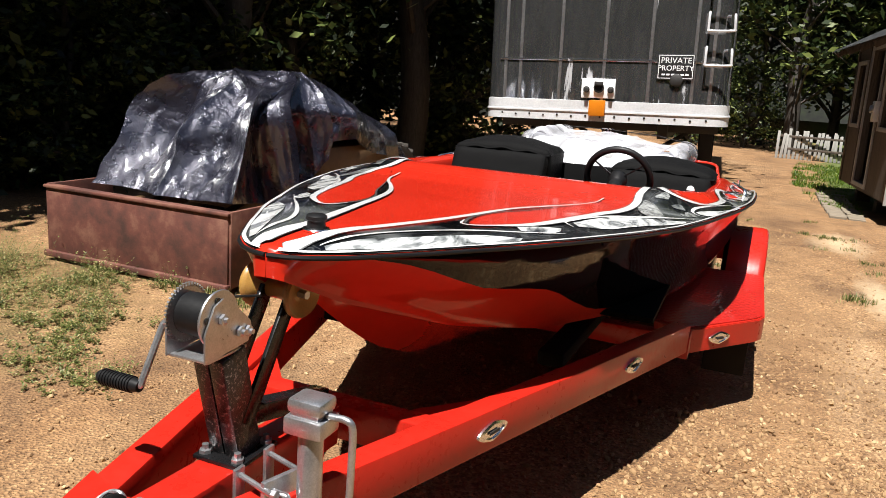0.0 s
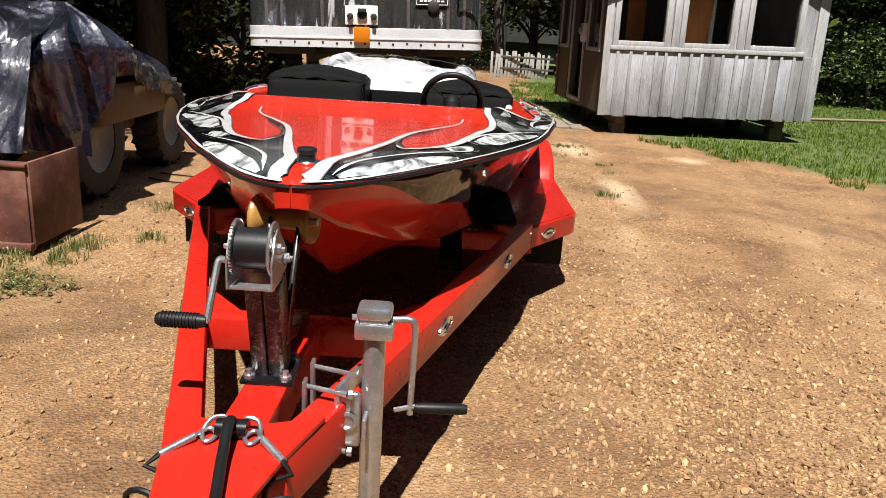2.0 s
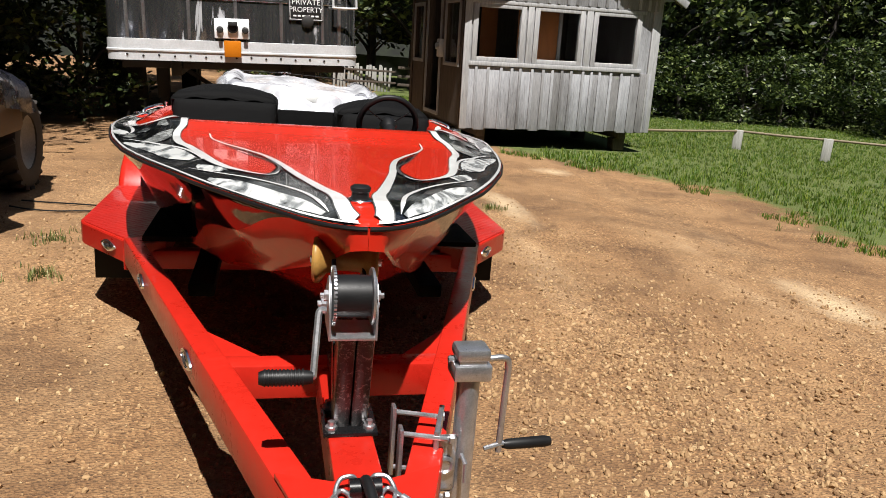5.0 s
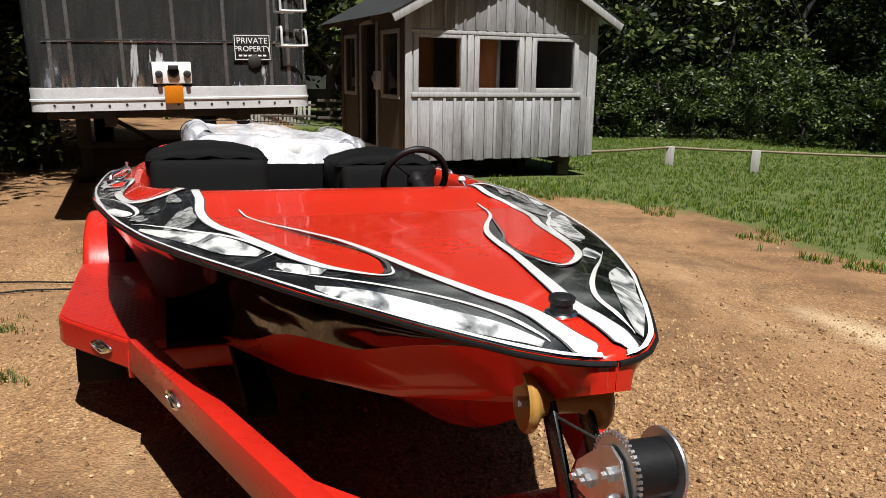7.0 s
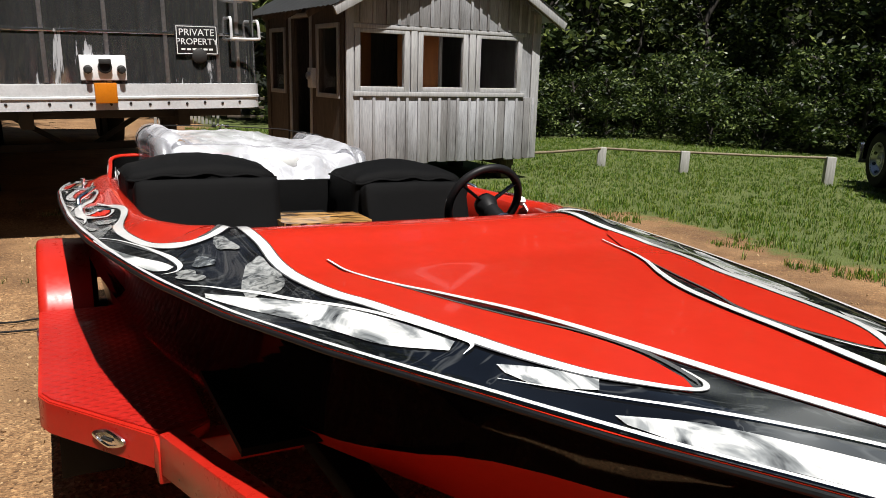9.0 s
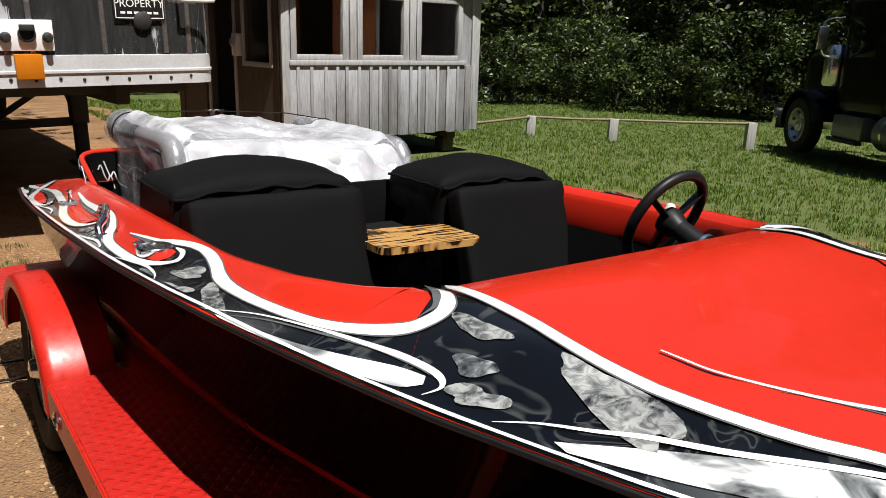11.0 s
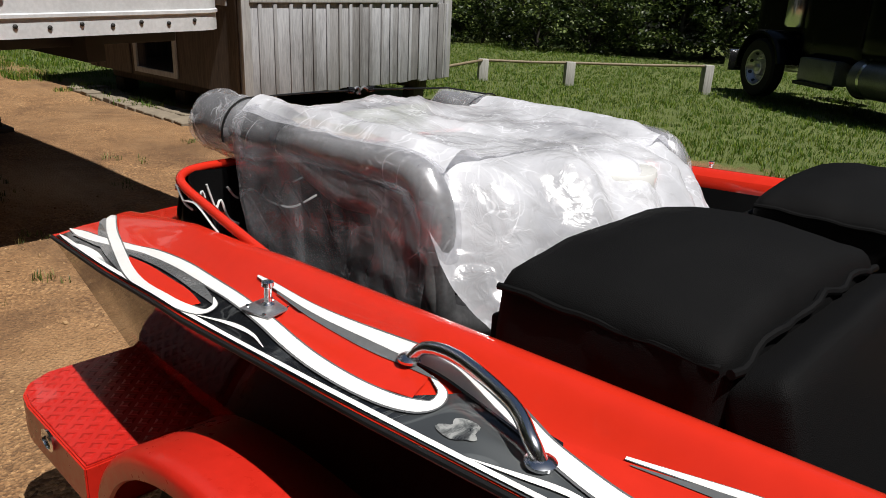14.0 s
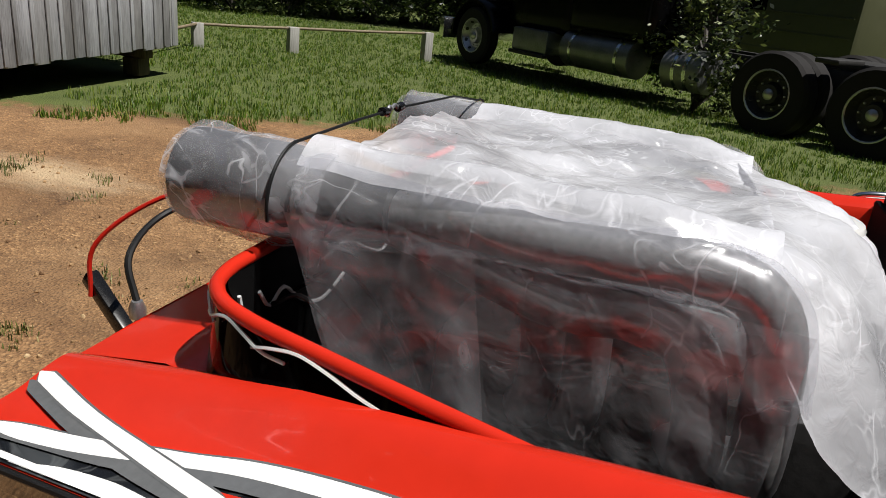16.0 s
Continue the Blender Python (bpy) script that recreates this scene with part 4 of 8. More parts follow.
def build_seat(sgn, label):
    a, b = (-0.745, -0.165) if sgn < 0 else (0.225, 0.765)
    tilt = Matrix.Translation((0, 0.94, 1.02)) @ Matrix.Rotation(radians(-19), 4, "X") @ Matrix.Translation((0, -0.94, -1.02))
    low = 0.0 if sgn < 0 else -0.036
    seat = part("seat", cushion(a - 0.02, b + 0.01, 1.0, 1.37, 0.60, 1.042 + low, 0.032, 0.062, 9, 0.007, sgn + 3), CLOTH, boat, label, 60)
    hem = [(a - 0.015 + (b - a + 0.02) * k / 24, 0.998 - 0.004 * math.sin(k * 1.3), 1.015 + low + 0.060 * (1 - (k / 12 - 1) ** 2) * 0.3 - 0.006 * math.sin(k * 0.9)) for k in range(25)]
    part("hem_seam", tube(hem, 0.0065, 8), CLOTH, seat)
    for x in (a - 0.016, b + 0.006):
        part("hem_seam", tube([(x, 1.01 + 0.35 * k / 12, 1.017 + low - 0.002 * math.sin(k * 1.7)) for k in range(13)], 0.006, 8), CLOTH, seat)
    part("backrest", cushion(a, b, 0.93, 1.03, 0.56, 1.027 + low, 0.024, 0.004, 7, 0.005, sgn, tilt), CLOTH, seat, "", 60)
    part("seat_cushion", cushion(a + 0.01, b - 0.01, 0.20, 0.80, 0.58, 0.68, 0.045, 0.02, 7, 0.006, sgn + 6), CLOTH, seat, "", 60)


build_seat(-1, "black fabric covered seat with a high rounded bolster")
build_seat(1, "black fabric covered seat behind the steering wheel")


def build_cockpit_fittings():
    # table
    tab = thing("small_table", "tiger-striped varnished wooden table between the seats", "table")
    bm = bmesh.new()
    ring = []
    for cx, cy, a0 in ((0.16, 0.775, 270), (0.16, 0.94, 0), (-0.15, 0.98, 90), (-0.15, 0.80, 180)):
        ring += [(cx + 0.04 * math.cos(radians(a0 + 15 * k)), cy + 0.04 * math.sin(radians(a0 + 15 * k))) for k in range(7)]
    grid_faces(bm, [[(x, y, 0.832) for x, y in ring], [(x, y, 0.855) for x, y in ring]], close_u=True)
    bm.faces.new([bm.verts.new((x, y, 0.8552)) for x, y in ring])
    bm.faces.new([bm.verts.new((x, y, 0.8318)) for x, y in ring][::-1])
    part("tabletop", bm, TIGER, tab, "", 30)
    for cx in (0.04,):
        part("cup_ring", lathe([(0.044, 0.0), (0.045, 0.001), (0.041, 0.0015), (0.040, 0.0006), (0.001, 0.0004)], Matrix.Translation((cx, 0.86, 0.8554)), 26), TIGER, tab, "dark ring of a cup hole")
    con = part("console", box(-0.10, 0.13, 0.86, 1.2, 0.47, 0.832, 0.02), BLACK_PLASTIC, tab)
    for x in (-0.04, 0.07):
        part("cup_well", lathe([(0.035, 0), (0.035, 0.012), (0.028, 0.014), (0.0005, 0.006)], Matrix.Translation((x, 0.862, 0.76)) @ Matrix.Rotation(radians(90), 4, "X"), 18), BLACK_STEEL, con)
    # steering wheel
    wheel = thing("steering_wheel", "black three-spoke steering wheel on the dash", "steering wheel")
    m = Matrix.Translation((0.39, 0.15, 1.025)) @ Matrix.Rotation(radians(-68), 4, "X")
    rim = [m @ Vector((0.145 * math.cos(a), 0.145 * math.sin(a), 0)) for a in np.linspace(0, 2 * math.pi, 49)]
    part("rim", tube(rim, 0.0155, 10, caps=False), BLACK_PLASTIC, wheel)
    for a in (90, 215, 325):
        part("spoke", beam(m @ Vector((0, 0, -0.02)), m @ Vector((0.14 * math.cos(radians(a)), 0.14 * math.sin(radians(a)), 0)), 0.028, 0.006, 0.002), BLACK_STEEL, wheel)
    part("hub", lathe([(0.001, -0.06), (0.03, -0.06), (0.045, -0.02), (0.04, 0.0), (0.001, 0.004)], m, 20), BLACK_PLASTIC, wheel)
    part("column", tube([m @ Vector((0, 0, -0.05)), m @ Vector((0, 0, -0.19))], [0.03, 0.034], 14), BLACK_PLASTIC, wheel)
    part("collar", lathe([(0.036, -0.155), (0.042, -0.15), (0.042, -0.14), (0.036, -0.135)], m, 20), CHROME, wheel)
    lever = thing("shift_lever", "chrome shift lever with a white ball knob", "lever")
    part("rod", tube([(0.735, 0.26, 0.84), (0.72, 0.30, 0.92), (0.70, 0.36, 0.985)], 0.008, 8), CHROME, lever)
    part("knob", lathe([(0.001, -0.02), (0.014, -0.015), (0.02, 0), (0.014, 0.015), (0.001, 0.02)], Matrix.Translation((0.70, 0.36, 0.985)), 16), WHITE_PAINT, lever)


build_cockpit_fittings()


def build_deck_fittings():
    z = deck_z(0, -1.89)
    light = part("bow_light", lathe([(0.028, 0), (0.030, 0.005), (0.022, 0.010), (0.021, 0.024), (0.025, 0.028), (0.025, 0.036), (0.020, 0.040), (0.001, 0.042)], Matrix.Translation((0.0, -1.88, z)), 24), BLACK_PLASTIC, boat, "black and chrome bow light")
    part("light_ring", lathe([(0.031, 0.0), (0.033, 0.004), (0.031, 0.007), (0.027, 0.008)], Matrix.Translation((0, -1.88, z + 0.001)), 24), CHROME, light)
    for sgn in (-1, 1):
        # round filler cap, small button
        x, y = sgn * 0.884, 0.772
        zz = deck_z(x, y) + 0.005
        v = part("filler_cap", lathe([(0.044, 0), (0.046, 0.006), (0.046, 0.020), (0.044, 0.022), (0.040, 0.022), (0.0385, 0.014), (0.001, 0.014)], Matrix.Translation((x, y, zz)), 26), CHROME, boat, "round chrome filler cap")
        part("cap_face", lathe([(0.037, 0.0), (0.036, 0.003), (0.012, 0.004), (0.001, 0.0045)], Matrix.Translation((x, y, zz + 0.0142)), 26), CHROME, v, "polished face of the cap")
        for a in (20, 140, 260):
            part("cap_hole", lathe([(0.006, 0.0), (0.005, 0.001), (0.0005, 0.0012)], Matrix.Translation((x + 0.022 * math.cos(radians(a)), y + 0.022 * math.sin(radians(a)), zz + 0.0178)), 10), SIGN_BLACK, v)
        part("vent_button", lathe([(0.014, 0), (0.015, 0.012), (0.009, 0.016), (0.001, 0.017)], Matrix.Translation((sgn * 0.893, 0.888, deck_z(0.893, 0.888) + 0.004)), 14), CHROME, boat)
        # grab handle
        p = [(sgn * 0.872, 1.43), (sgn * 0.868, 1.40), (sgn * 0.872, 1.33), (sgn * 0.905, 1.21), (sgn * 0.935, 1.155), (sgn * 0.938, 1.135)]
        hz = [0.0, 0.024, 0.034, 0.034, 0.022, 0.0]
        h = part("grab_handle", tube(smooth_path([(x, y, deck_z(x, y) + 0.006 + z_) for (x, y), z_ in zip(p, hz)], 6), 0.0108, 12), CHROME, boat, "curved chrome grab handle")
        for x, y in (p[0], p[-1]):
            part("handle_foot", lathe([(0.02, 0), (0.021, 0.005), (0.014, 0.009), (0.001, 0.009)], Matrix.Translation((x, y, deck_z(x, y) + 0.004)), 16), CHROME, h)
        # pin on a square plate
        x, y = sgn * 0.894, 1.778
        zz = deck_z(x, y) + 0.007
        plate = part("ski_pin_plate", box(-0.036, 0.036, -0.036, 0.036, 0, 0.004, 0.002, None, Matrix.Translation((x, y, zz)) @ Matrix.Rotation(radians(12), 4, "Z")), ZINC, boat, "square metal plate with a chrome pin")
        part("pin", lathe([(0.013, 0), (0.013, 0.006), (0.007, 0.010), (0.007, 0.036), (0.011, 0.040), (0.011, 0.048), (0.001, 0.050)], Matrix.Translation((x, y, zz + 0.004)), 14), CHROME, plate)
        for dx, dy in ((-1, -1), (1, -1), (-1, 1), (1, 1)):
            part("screw", lathe([(0.004, 0), (0.003, 0.002), (0.0004, 0.0025)], Matrix.Translation((x + dx * 0.026, y + dy * 0.026, zz + 0.004)), 8), CHROME, plate)


build_deck_fittings()


def set_bow():
    """The bow stands a little to starboard of the trailer's middle line."""
    off = [(-2.2, 0.032), (-1.3, 0.032), (-1.0, 0.022), (-0.4, 0.004), (-0.2, 0.0)]
    for ob in boat.children_recursive:
        for v in ob.data.vertices:
            v.co.x += interp(v.co.y, off)


set_bow()


# ---- boat: engine bay at the stern ----
def build_stern():
    path = []
    for sgn in (-1, 1):
        side = [(sgn * 0.762, 1.98, 0.885), (sgn * 0.75, 2.12, 0.902), (sgn * 0.735, 2.28, 0.922), (sgn * 0.725, 2.39, 0.938), (sgn * 0.700, 2.455, 0.948), (sgn * 0.64, 2.488, 0.955), (sgn * 0.50, 2.495, 0.957)]
        path += side if sgn < 0 else [(0, 2.50, 0.958)] + side[::-1]
    top = smooth_path(path, 6)
    for name, off, mat, lab in (("bay_wall", 0.0, BLACK_GLOSS, "glossy black raised wall round the engine bay"), ("bay_lining", -0.018, CLOTH, "black lining of the engine bay")):
        rows = []
        for p in top:
            d = Vector((p.x, p.y - 2.2, 0)).normalized()
            low = deck_z(p.x, min(p.y, 2.7)) - 0.01 if name == "bay_wall" else 0.5
            rows.append([p + d * off, Vector((p.x, p.y, min(low, p.z - 0.004))) + d * (off + (0.02 if name == "bay_wall" else 0))])
        bm = bmesh.new()
        grid_faces(bm, rows)
        part(name, bm, mat, boat, lab, 60)
    part("bay_rim", tube(top, 0.012, 10), RED, boat, "rounded red rim of the engine bay")
    # silver flame lines on the wall inside and out
    rnd = random.Random(8)
    for i in range(16):
        k = 6 + i * 4 + rnd.randrange(3)
        if k + 8 >= len(top):
            break
        pts = []
        for j in range(6):
            p = top[min(k + j, len(top) - 1)]
            d = Vector((p.x, p.y - 2.2, 0)).normalized()
            pts.append(p - d * 0.024 - Vector((0, 0, 0.03 + 0.05 * abs(math.sin(j * 1.1 + i)) + 0.02 * j)))
        part("flame_line", tube(smooth_path(pts, 4), 0.0035, 5), BONE, boat)
    for sgn in (-1, 1):
        for s in range(3):
            pts = []
            for j in range(7):
                p = top[5 + s * 9 + j * 2] if sgn < 0 else top[-6 - s * 9 - j * 2]
                d = Vector((p.x, p.y - 2.2, 0)).normalized()
                pts.append(p + d * 0.012 - Vector((0, 0, 0.018 + 0.012 * math.sin(j * 1.2 + s))))
            part("flame_line", tube(smooth_path(pts, 4), 0.003, 5), BONE, boat)
    # stern deck
    bm = bmesh.new()
    rows = [[on_deck(x, STERN_Y, 0.0) if abs(x) > 0.69 else Vector((x, STERN_Y, deck_z(0.69, STERN_Y) + 0.01)) for x in np.linspace(-0.70, 0.70, 15)],
            [Vector((x, 2.55, deck_z(0.70, 2.55) + 0.005)) for x in np.linspace(-0.70, 0.70, 15)],
            [Vector((x, 2.515 if abs(x) < 0.55 else 2.44, deck_z(0.70, 2.49) + 0.006)) for x in np.linspace(-0.725, 0.725, 15)]]
    grid_faces(bm, rows)
    bmesh.ops.reverse_faces(bm, faces=bm.faces)
    part("stern_deck", bm, RED, boat)
    # control cables arching over the transom
    unit = thing("control_cable", "red and black control cables arching behind the transom", "cable")
    part("red_cable", tube(smooth_path([(0.12, 2.60, 0.86), (0.05, 2.80, 0.90), (-0.06, 3.05, 0.83), (-0.15, 3.20, 0.70), (-0.17, 3.21, 0.56)], 8), 0.006, 8), TRAILER_RED, unit)
    part("black_cable", tube(smooth_path([(0.06, 2.60, 0.86), (0.03, 2.85, 0.86), (-0.08, 3.03, 0.80), (-0.24, 3.02, 0.74), (-0.28, 2.97, 0.64)], 8), 0.008, 8), BLACK_PLASTIC, unit)
    part("lever", beam((-0.14, 3.24, 0.60), (-0.20, 3.0, 0.42), 0.035, 0.04), BLACK_STEEL, unit)
    part("bracket", beam((-0.20, 3.0, 0.44), (-0.20, 2.715, 0.50), 0.04, 0.05), BLACK_STEEL, unit)
    part("clevis", lathe([(0.018, 0), (0.02, 0.02), (0.012, 0.04), (0.001, 0.04)], Matrix.Translation((-0.28, 2.97, 0.61)), 12), ZINC, unit)
    part("clevis_arm", beam((-0.28, 2.97, 0.60), (-0.22, 2.98, 0.45), 0.02, 0.02), BLACK_STEEL, unit)


build_stern()


def build_engine():
    eng = thing("boat_engine", "big V8 boat engine with heat-tinted exhaust headers", "engine")
    part("block", box(-0.34, 0.38, 1.52, 2.26, 0.42, 0.80, 0.04), DARK_METAL, eng)
    for sgn in (-1, 1):
        cx = 0.02 + sgn * 0.20
        tiltm = Matrix.Translation((cx, 1.83, 0.86)) @ Matrix.Rotation(radians(sgn * 38), 4, "Y")
        part("valve_cover", box(-0.085, 0.085, -0.27, 0.27, -0.06, 0.06, 0.035, None, tiltm), TANK, eng)
        side, low = (-0.50, 0.0) if sgn < 0 else (0.50, -0.045)
        # collector and four primaries
        part("collector", tube([(side - sgn * 0.03, 2.66, 1.040 + low), (side - sgn * 0.02, 2.48, 1.045 + low), (side - sgn * 0.01, 2.40, 1.050 + low), (side, 2.28, 1.056 + low)], [0.080, 0.078, 0.066, 0.048], 24), SOOTY, eng)
        for k, (x, y0, z) in enumerate(((side + sgn * 0.02, 1.72, 1.072), (side + sgn * 0.018, 1.80, 0.985), (side - sgn * 0.10, 1.98, 1.03), (side - sgn * 0.14, 2.06, 0.98))):
            z += low
            pts = [(cx + sgn * 0.12, y0 + 0.02, 0.70), (cx + sgn * 0.19, y0, 0.71), (x - sgn * 0.01, y0 - 0.01, 0.78), (x, y0, z - 0.10), (x, y0 + 0.035, z - 0.025), (x, y0 + 0.11, z), (x, y0 + 0.24, z - 0.004), (side - sgn * 0.01, 2.31, 1.05 + low)]
            part("header_pipe", tube(smooth_path(pts, 6), 0.038, 16), PIPE, eng)
    part("intake", box(-0.16, 0.22, 1.54, 2.12, 0.80, 0.90, 0.03), TANK, eng)
    part("blower", box(-0.13, 0.19, 1.60, 2.10, 0.90, 1.03, 0.05, None, None, 4), TANK, eng, "ribbed grey blower case")
    part("air_cleaner", lathe([(0.001, 0), (0.16, 0), (0.165, 0.01), (0.165, 0.07), (0.16, 0.08), (0.001, 0.09)], Matrix.Translation((0.03, 1.66, 0.985)) @ Matrix.Scale(0.7, 4), 28), WHITE_PAINT, eng, "round white air scoop")
    for x in (-0.52, -0.45, -0.38):
        part("wire_loom", tube(smooth_path([(x, 2.48, 0.86), (x - 0.03, 2.40, 0.90), (x - 0.02, 2.30, 0.80), (x + 0.02, 2.25, 0.66)], 6), 0.004, 6), BLACK_PLASTIC, eng)


build_engine()


def crumple(p, big=1.0):
    """Creases of thin sheeting, as an offset along its face."""
    r = noise.ridged_multi_fractal(Vector((p.x * 4.2 + p.z * 2.5, p.y * 4.6, p.z * 3.4)), 1.0, 2.1, 4, 0.9, 2.0) - 1.0
    return big * (0.013 * noise.noise(p * 6.0) + 0.015 * r + 0.004 * noise.noise(p * 32.0))


def build_bag():
    """Clear polythene thrown over the engine and gathered round the pipes."""
    bag = thing("plastic_bag", "cloudy clear polythene bag draped over the engine and exhaust pipes", "plastic bag")
    tilt = -0.055
    # over the top, pipe to pipe
    rows = []
    for i in range(56):
        f = i / 55
        y = 2.44 - 0.70 * f
        row = []
        for k in range(84):
            u = k / 83 * 2 - 1
            a, sg = abs(u), (-1 if u < 0 else 1)
            if a > 0.62:
                s = (a - 0.62) / 0.38
                x, z = sg * (0.40 + 0.128 * s), 1.10 + 0.048 * math.sin(s * math.pi * 0.72 + 0.2) - 0.026 * s ** 3
                still = 0.35
            else:
                s = a / 0.62
                x, z = sg * 0.40 * s, 1.126 - 0.014 * ease(s) - 0.035 * math.sin(f * math.pi * 0.8) * (1 - s) + 0.03 * math.exp(-((f - 0.05) / 0.12) ** 2) * (1 - s)
                still = 1.0
            tuck = ease((f - 0.80) / 0.20)
            p = Vector((x * (1 - 0.07 * tuck), y, z + tilt * (x + 0.5) - 0.03 * tuck * a))
            p.z += crumple(p, 1.2) * still
            row.append(p)
        rows.append(row)
    bm = bmesh.new()
    grid_faces(bm, rows)
    part("top_sheet", bm, BAG_WHITE, bag, "", 180)
    # sides hanging from the pipes, drawn in towards the foot
    for sgn in (-1, 1):
        rows = []
        for i in range(40):
            f = i / 39
            row = []
            for k in range(30):
                s = k / 29
                y = (2.43 - 0.19 * s) + ((1.69 + 0.03 * s) - (2.43 - 0.19 * s)) * f
                p = Vector((sgn * (0.564 + 0.030 * s), y, 1.045 - 0.02 * f + tilt * (sgn * 0.56 + 0.5) - 0.47 * s))
                p.x += sgn * crumple(p, 0.5) * min(1, s * 4 + 0.2)
                row.append(p)
            rows.append(row)
        bm = bmesh.new()
        grid_faces(bm, rows)
        part("side_sheet", bm, BAG, bag, "", 180)
    # the rear of each side hangs double
    for sgn in (-1, 1):
        rows = []
        for i in range(22):
            f = i / 21
            row = []
            for k in range(24):
                s = k / 23
                y = 2.435 - 0.19 * s - (0.30 - 0.10 * s) * f
                p = Vector((sgn * (0.572 + 0.030 * s), y, 1.04 + tilt * (sgn * 0.56 + 0.5) - 0.44 * s))
                p.x += sgn * crumple(p, 0.45) * min(1, s * 4 + 0.2)
                row.append(p)
            rows.append(row)
        bm = bmesh.new()
        grid_faces(bm, rows)
        part("doubled_sheet", bm, BAG, bag, "", 180)
    # film clinging to the upper pipe of each side
    for sgn in (-1, 1):
        low = 0.0 if sgn < 0 else -0.045
        mid = smooth_path([(sgn * 0.505, 2.42, 1.048 + low), (sgn * 0.512, 2.22, 1.058 + low), (sgn * 0.52, 2.0, 1.066 + low), (sgn * 0.52, 1.84, 1.070 + low), (sgn * 0.52, 1.765, 1.055 + low), (sgn * 0.518, 1.725, 1.00 + low), (sgn * 0.515, 1.705, 0.90 + low)], 9)
        film = tube(mid, [0.074 - 0.024 * ease(k / 16) for k in range(len(mid))], 28, caps=False)
        film.normal_update()
        for v in film.verts:
            v.co += v.normal * (0.35 * crumple(v.co) - 0.002)
        part("pipe_film", film, BAG_PIPE, bag, "creased film clinging to a pipe", 180)
    # apron falling over the front of the engine, its near corners hanging lowest
    mid = smooth_path([(0, 1.75, 1.115), (0, 1.66, 1.105), (0, 1.57, 1.055), (0, 1.49, 0.96), (0, 1.455, 0.85), (0, 1.45, 0.76)], 10)
    rows = []
    n = len(mid)
    for i, c in enumerate(mid):
        v = i / (n - 1)
        row = []
        for k in range(80):
            u = k / 79 * 2 - 1
            w = abs(u) ** 2.6
            edge = Vector((0, 1.80 - 0.26 * v - 0.06 * v * v, 1.09 - 0.35 * v - 0.03 * math.sin(v * math.pi)))
            q = c.lerp(edge, w)
            sg = -1 if u < 0 else 1
            x = (0.535 + 0.13 * v - 0.19 * v * v) * u
            pipe = 0.022 * math.exp(-((abs(u) - 0.86) / 0.13) ** 2) * (1 - v) ** 2
            p = Vector((x, q.y, q.z - 0.010 * (1 - v) ** 4 + pipe + tilt * (x + 0.5) * (1 - 0.5 * v)))
            # long folds run down from the pipe bends
            fold = 0.016 * math.sin(u * 17 + 3 * v) * math.sin(math.pi * min(1, v * 1.3))
            out = Vector((0, -0.75, 0.65))
            row.append(p + out * (fold + crumple(p, 1.25) * min(1, 0.25 + v * 3) * (1 - 0.6 * w)))
        rows.append(row)
    bm = bmesh.new()
    grid_faces(bm, rows)
    part("front_sheet", bm, BAG_WHITE, bag, "", 180)
    # sleeves gathered over the pipe ends
    for sgn in (-1, 1):
        rows = []
        low = 0.0 if sgn < 0 else -0.045
        for i in range(24):
            f = i / 23
            y = 2.38 + 0.30 * f
            r = 0.086 + 0.004 * f - 0.006 * math.exp(-((f - 0.16) / 0.06) ** 2)
            r *= 1.0 if f < 0.95 else 0.8
            row = []
            for k in range(48):
                a = 2 * math.pi * k / 48
                w = 0.006 * noise.noise((a * 1.2 + f * 3, f * 4, sgn)) + 0.004 * (noise.ridged_multi_fractal(Vector((a * 0.9 + f * 2.2, f * 3, sgn)), 1.0, 2.1, 3, 0.9, 2.0) - 1)
                row.append((sgn * (0.49 - 0.015 * f) + (r + w) * math.cos(a), y, 1.044 + low + (r + w) * math.sin(a)))
            rows.append(row)
        bm = bmesh.new()
        grid_faces(bm, rows, close_u=True)
        part("sleeve", bm, BAG_CLEAR, bag, "gathered plastic sleeve over a pipe end", 180)
    cord = thing("bungee_cord", "black bungee cord hooked across the two pipes", "cord")
    for sgn in (-1, 1):
        loop = [(sgn * 0.487 + 0.090 * math.cos(a) * 1.0, 2.46, 1.044 - 0.0225 * (sgn + 1) + 0.090 * math.sin(a)) for a in np.linspace(0.2 if sgn > 0 else -2.9, (1.7 if sgn > 0 else -4.55), 18)]
        part("band", tube(loop, 0.0028, 8), BLACK_PLASTIC, cord)
        end = loop[-1]
        part("band", tube([end, (sgn * 0.28, 2.465, 1.135 - 0.008 * (sgn + 1)), (-0.10 + sgn * 0.03, 2.47, 1.132)], 0.0028, 8), BLACK_PLASTIC, cord)
        part("hook", tube(smooth_path([(-0.10 + sgn * 0.03, 2.47, 1.132), (-0.10 + sgn * 0.012, 2.47, 1.140), (-0.10, 2.475, 1.128), (-0.10 + sgn * 0.006, 2.48, 1.118)], 5), 0.004, 8), ZINC, cord)
        part("ferrule", tube([(-0.10 + sgn * 0.05, 2.47, 1.134), (-0.10 + sgn * 0.028, 2.47, 1.132)], 0.009, 10), BLACK_STEEL, cord)


build_bag()

# ---- boat trailer ----
trailer = thing("boat_trailer", "red steel boat trailer with diamond-plate steps and rounded fenders", "trailer")


def rail_z(y):
    return 0.488 - 0.044 * y


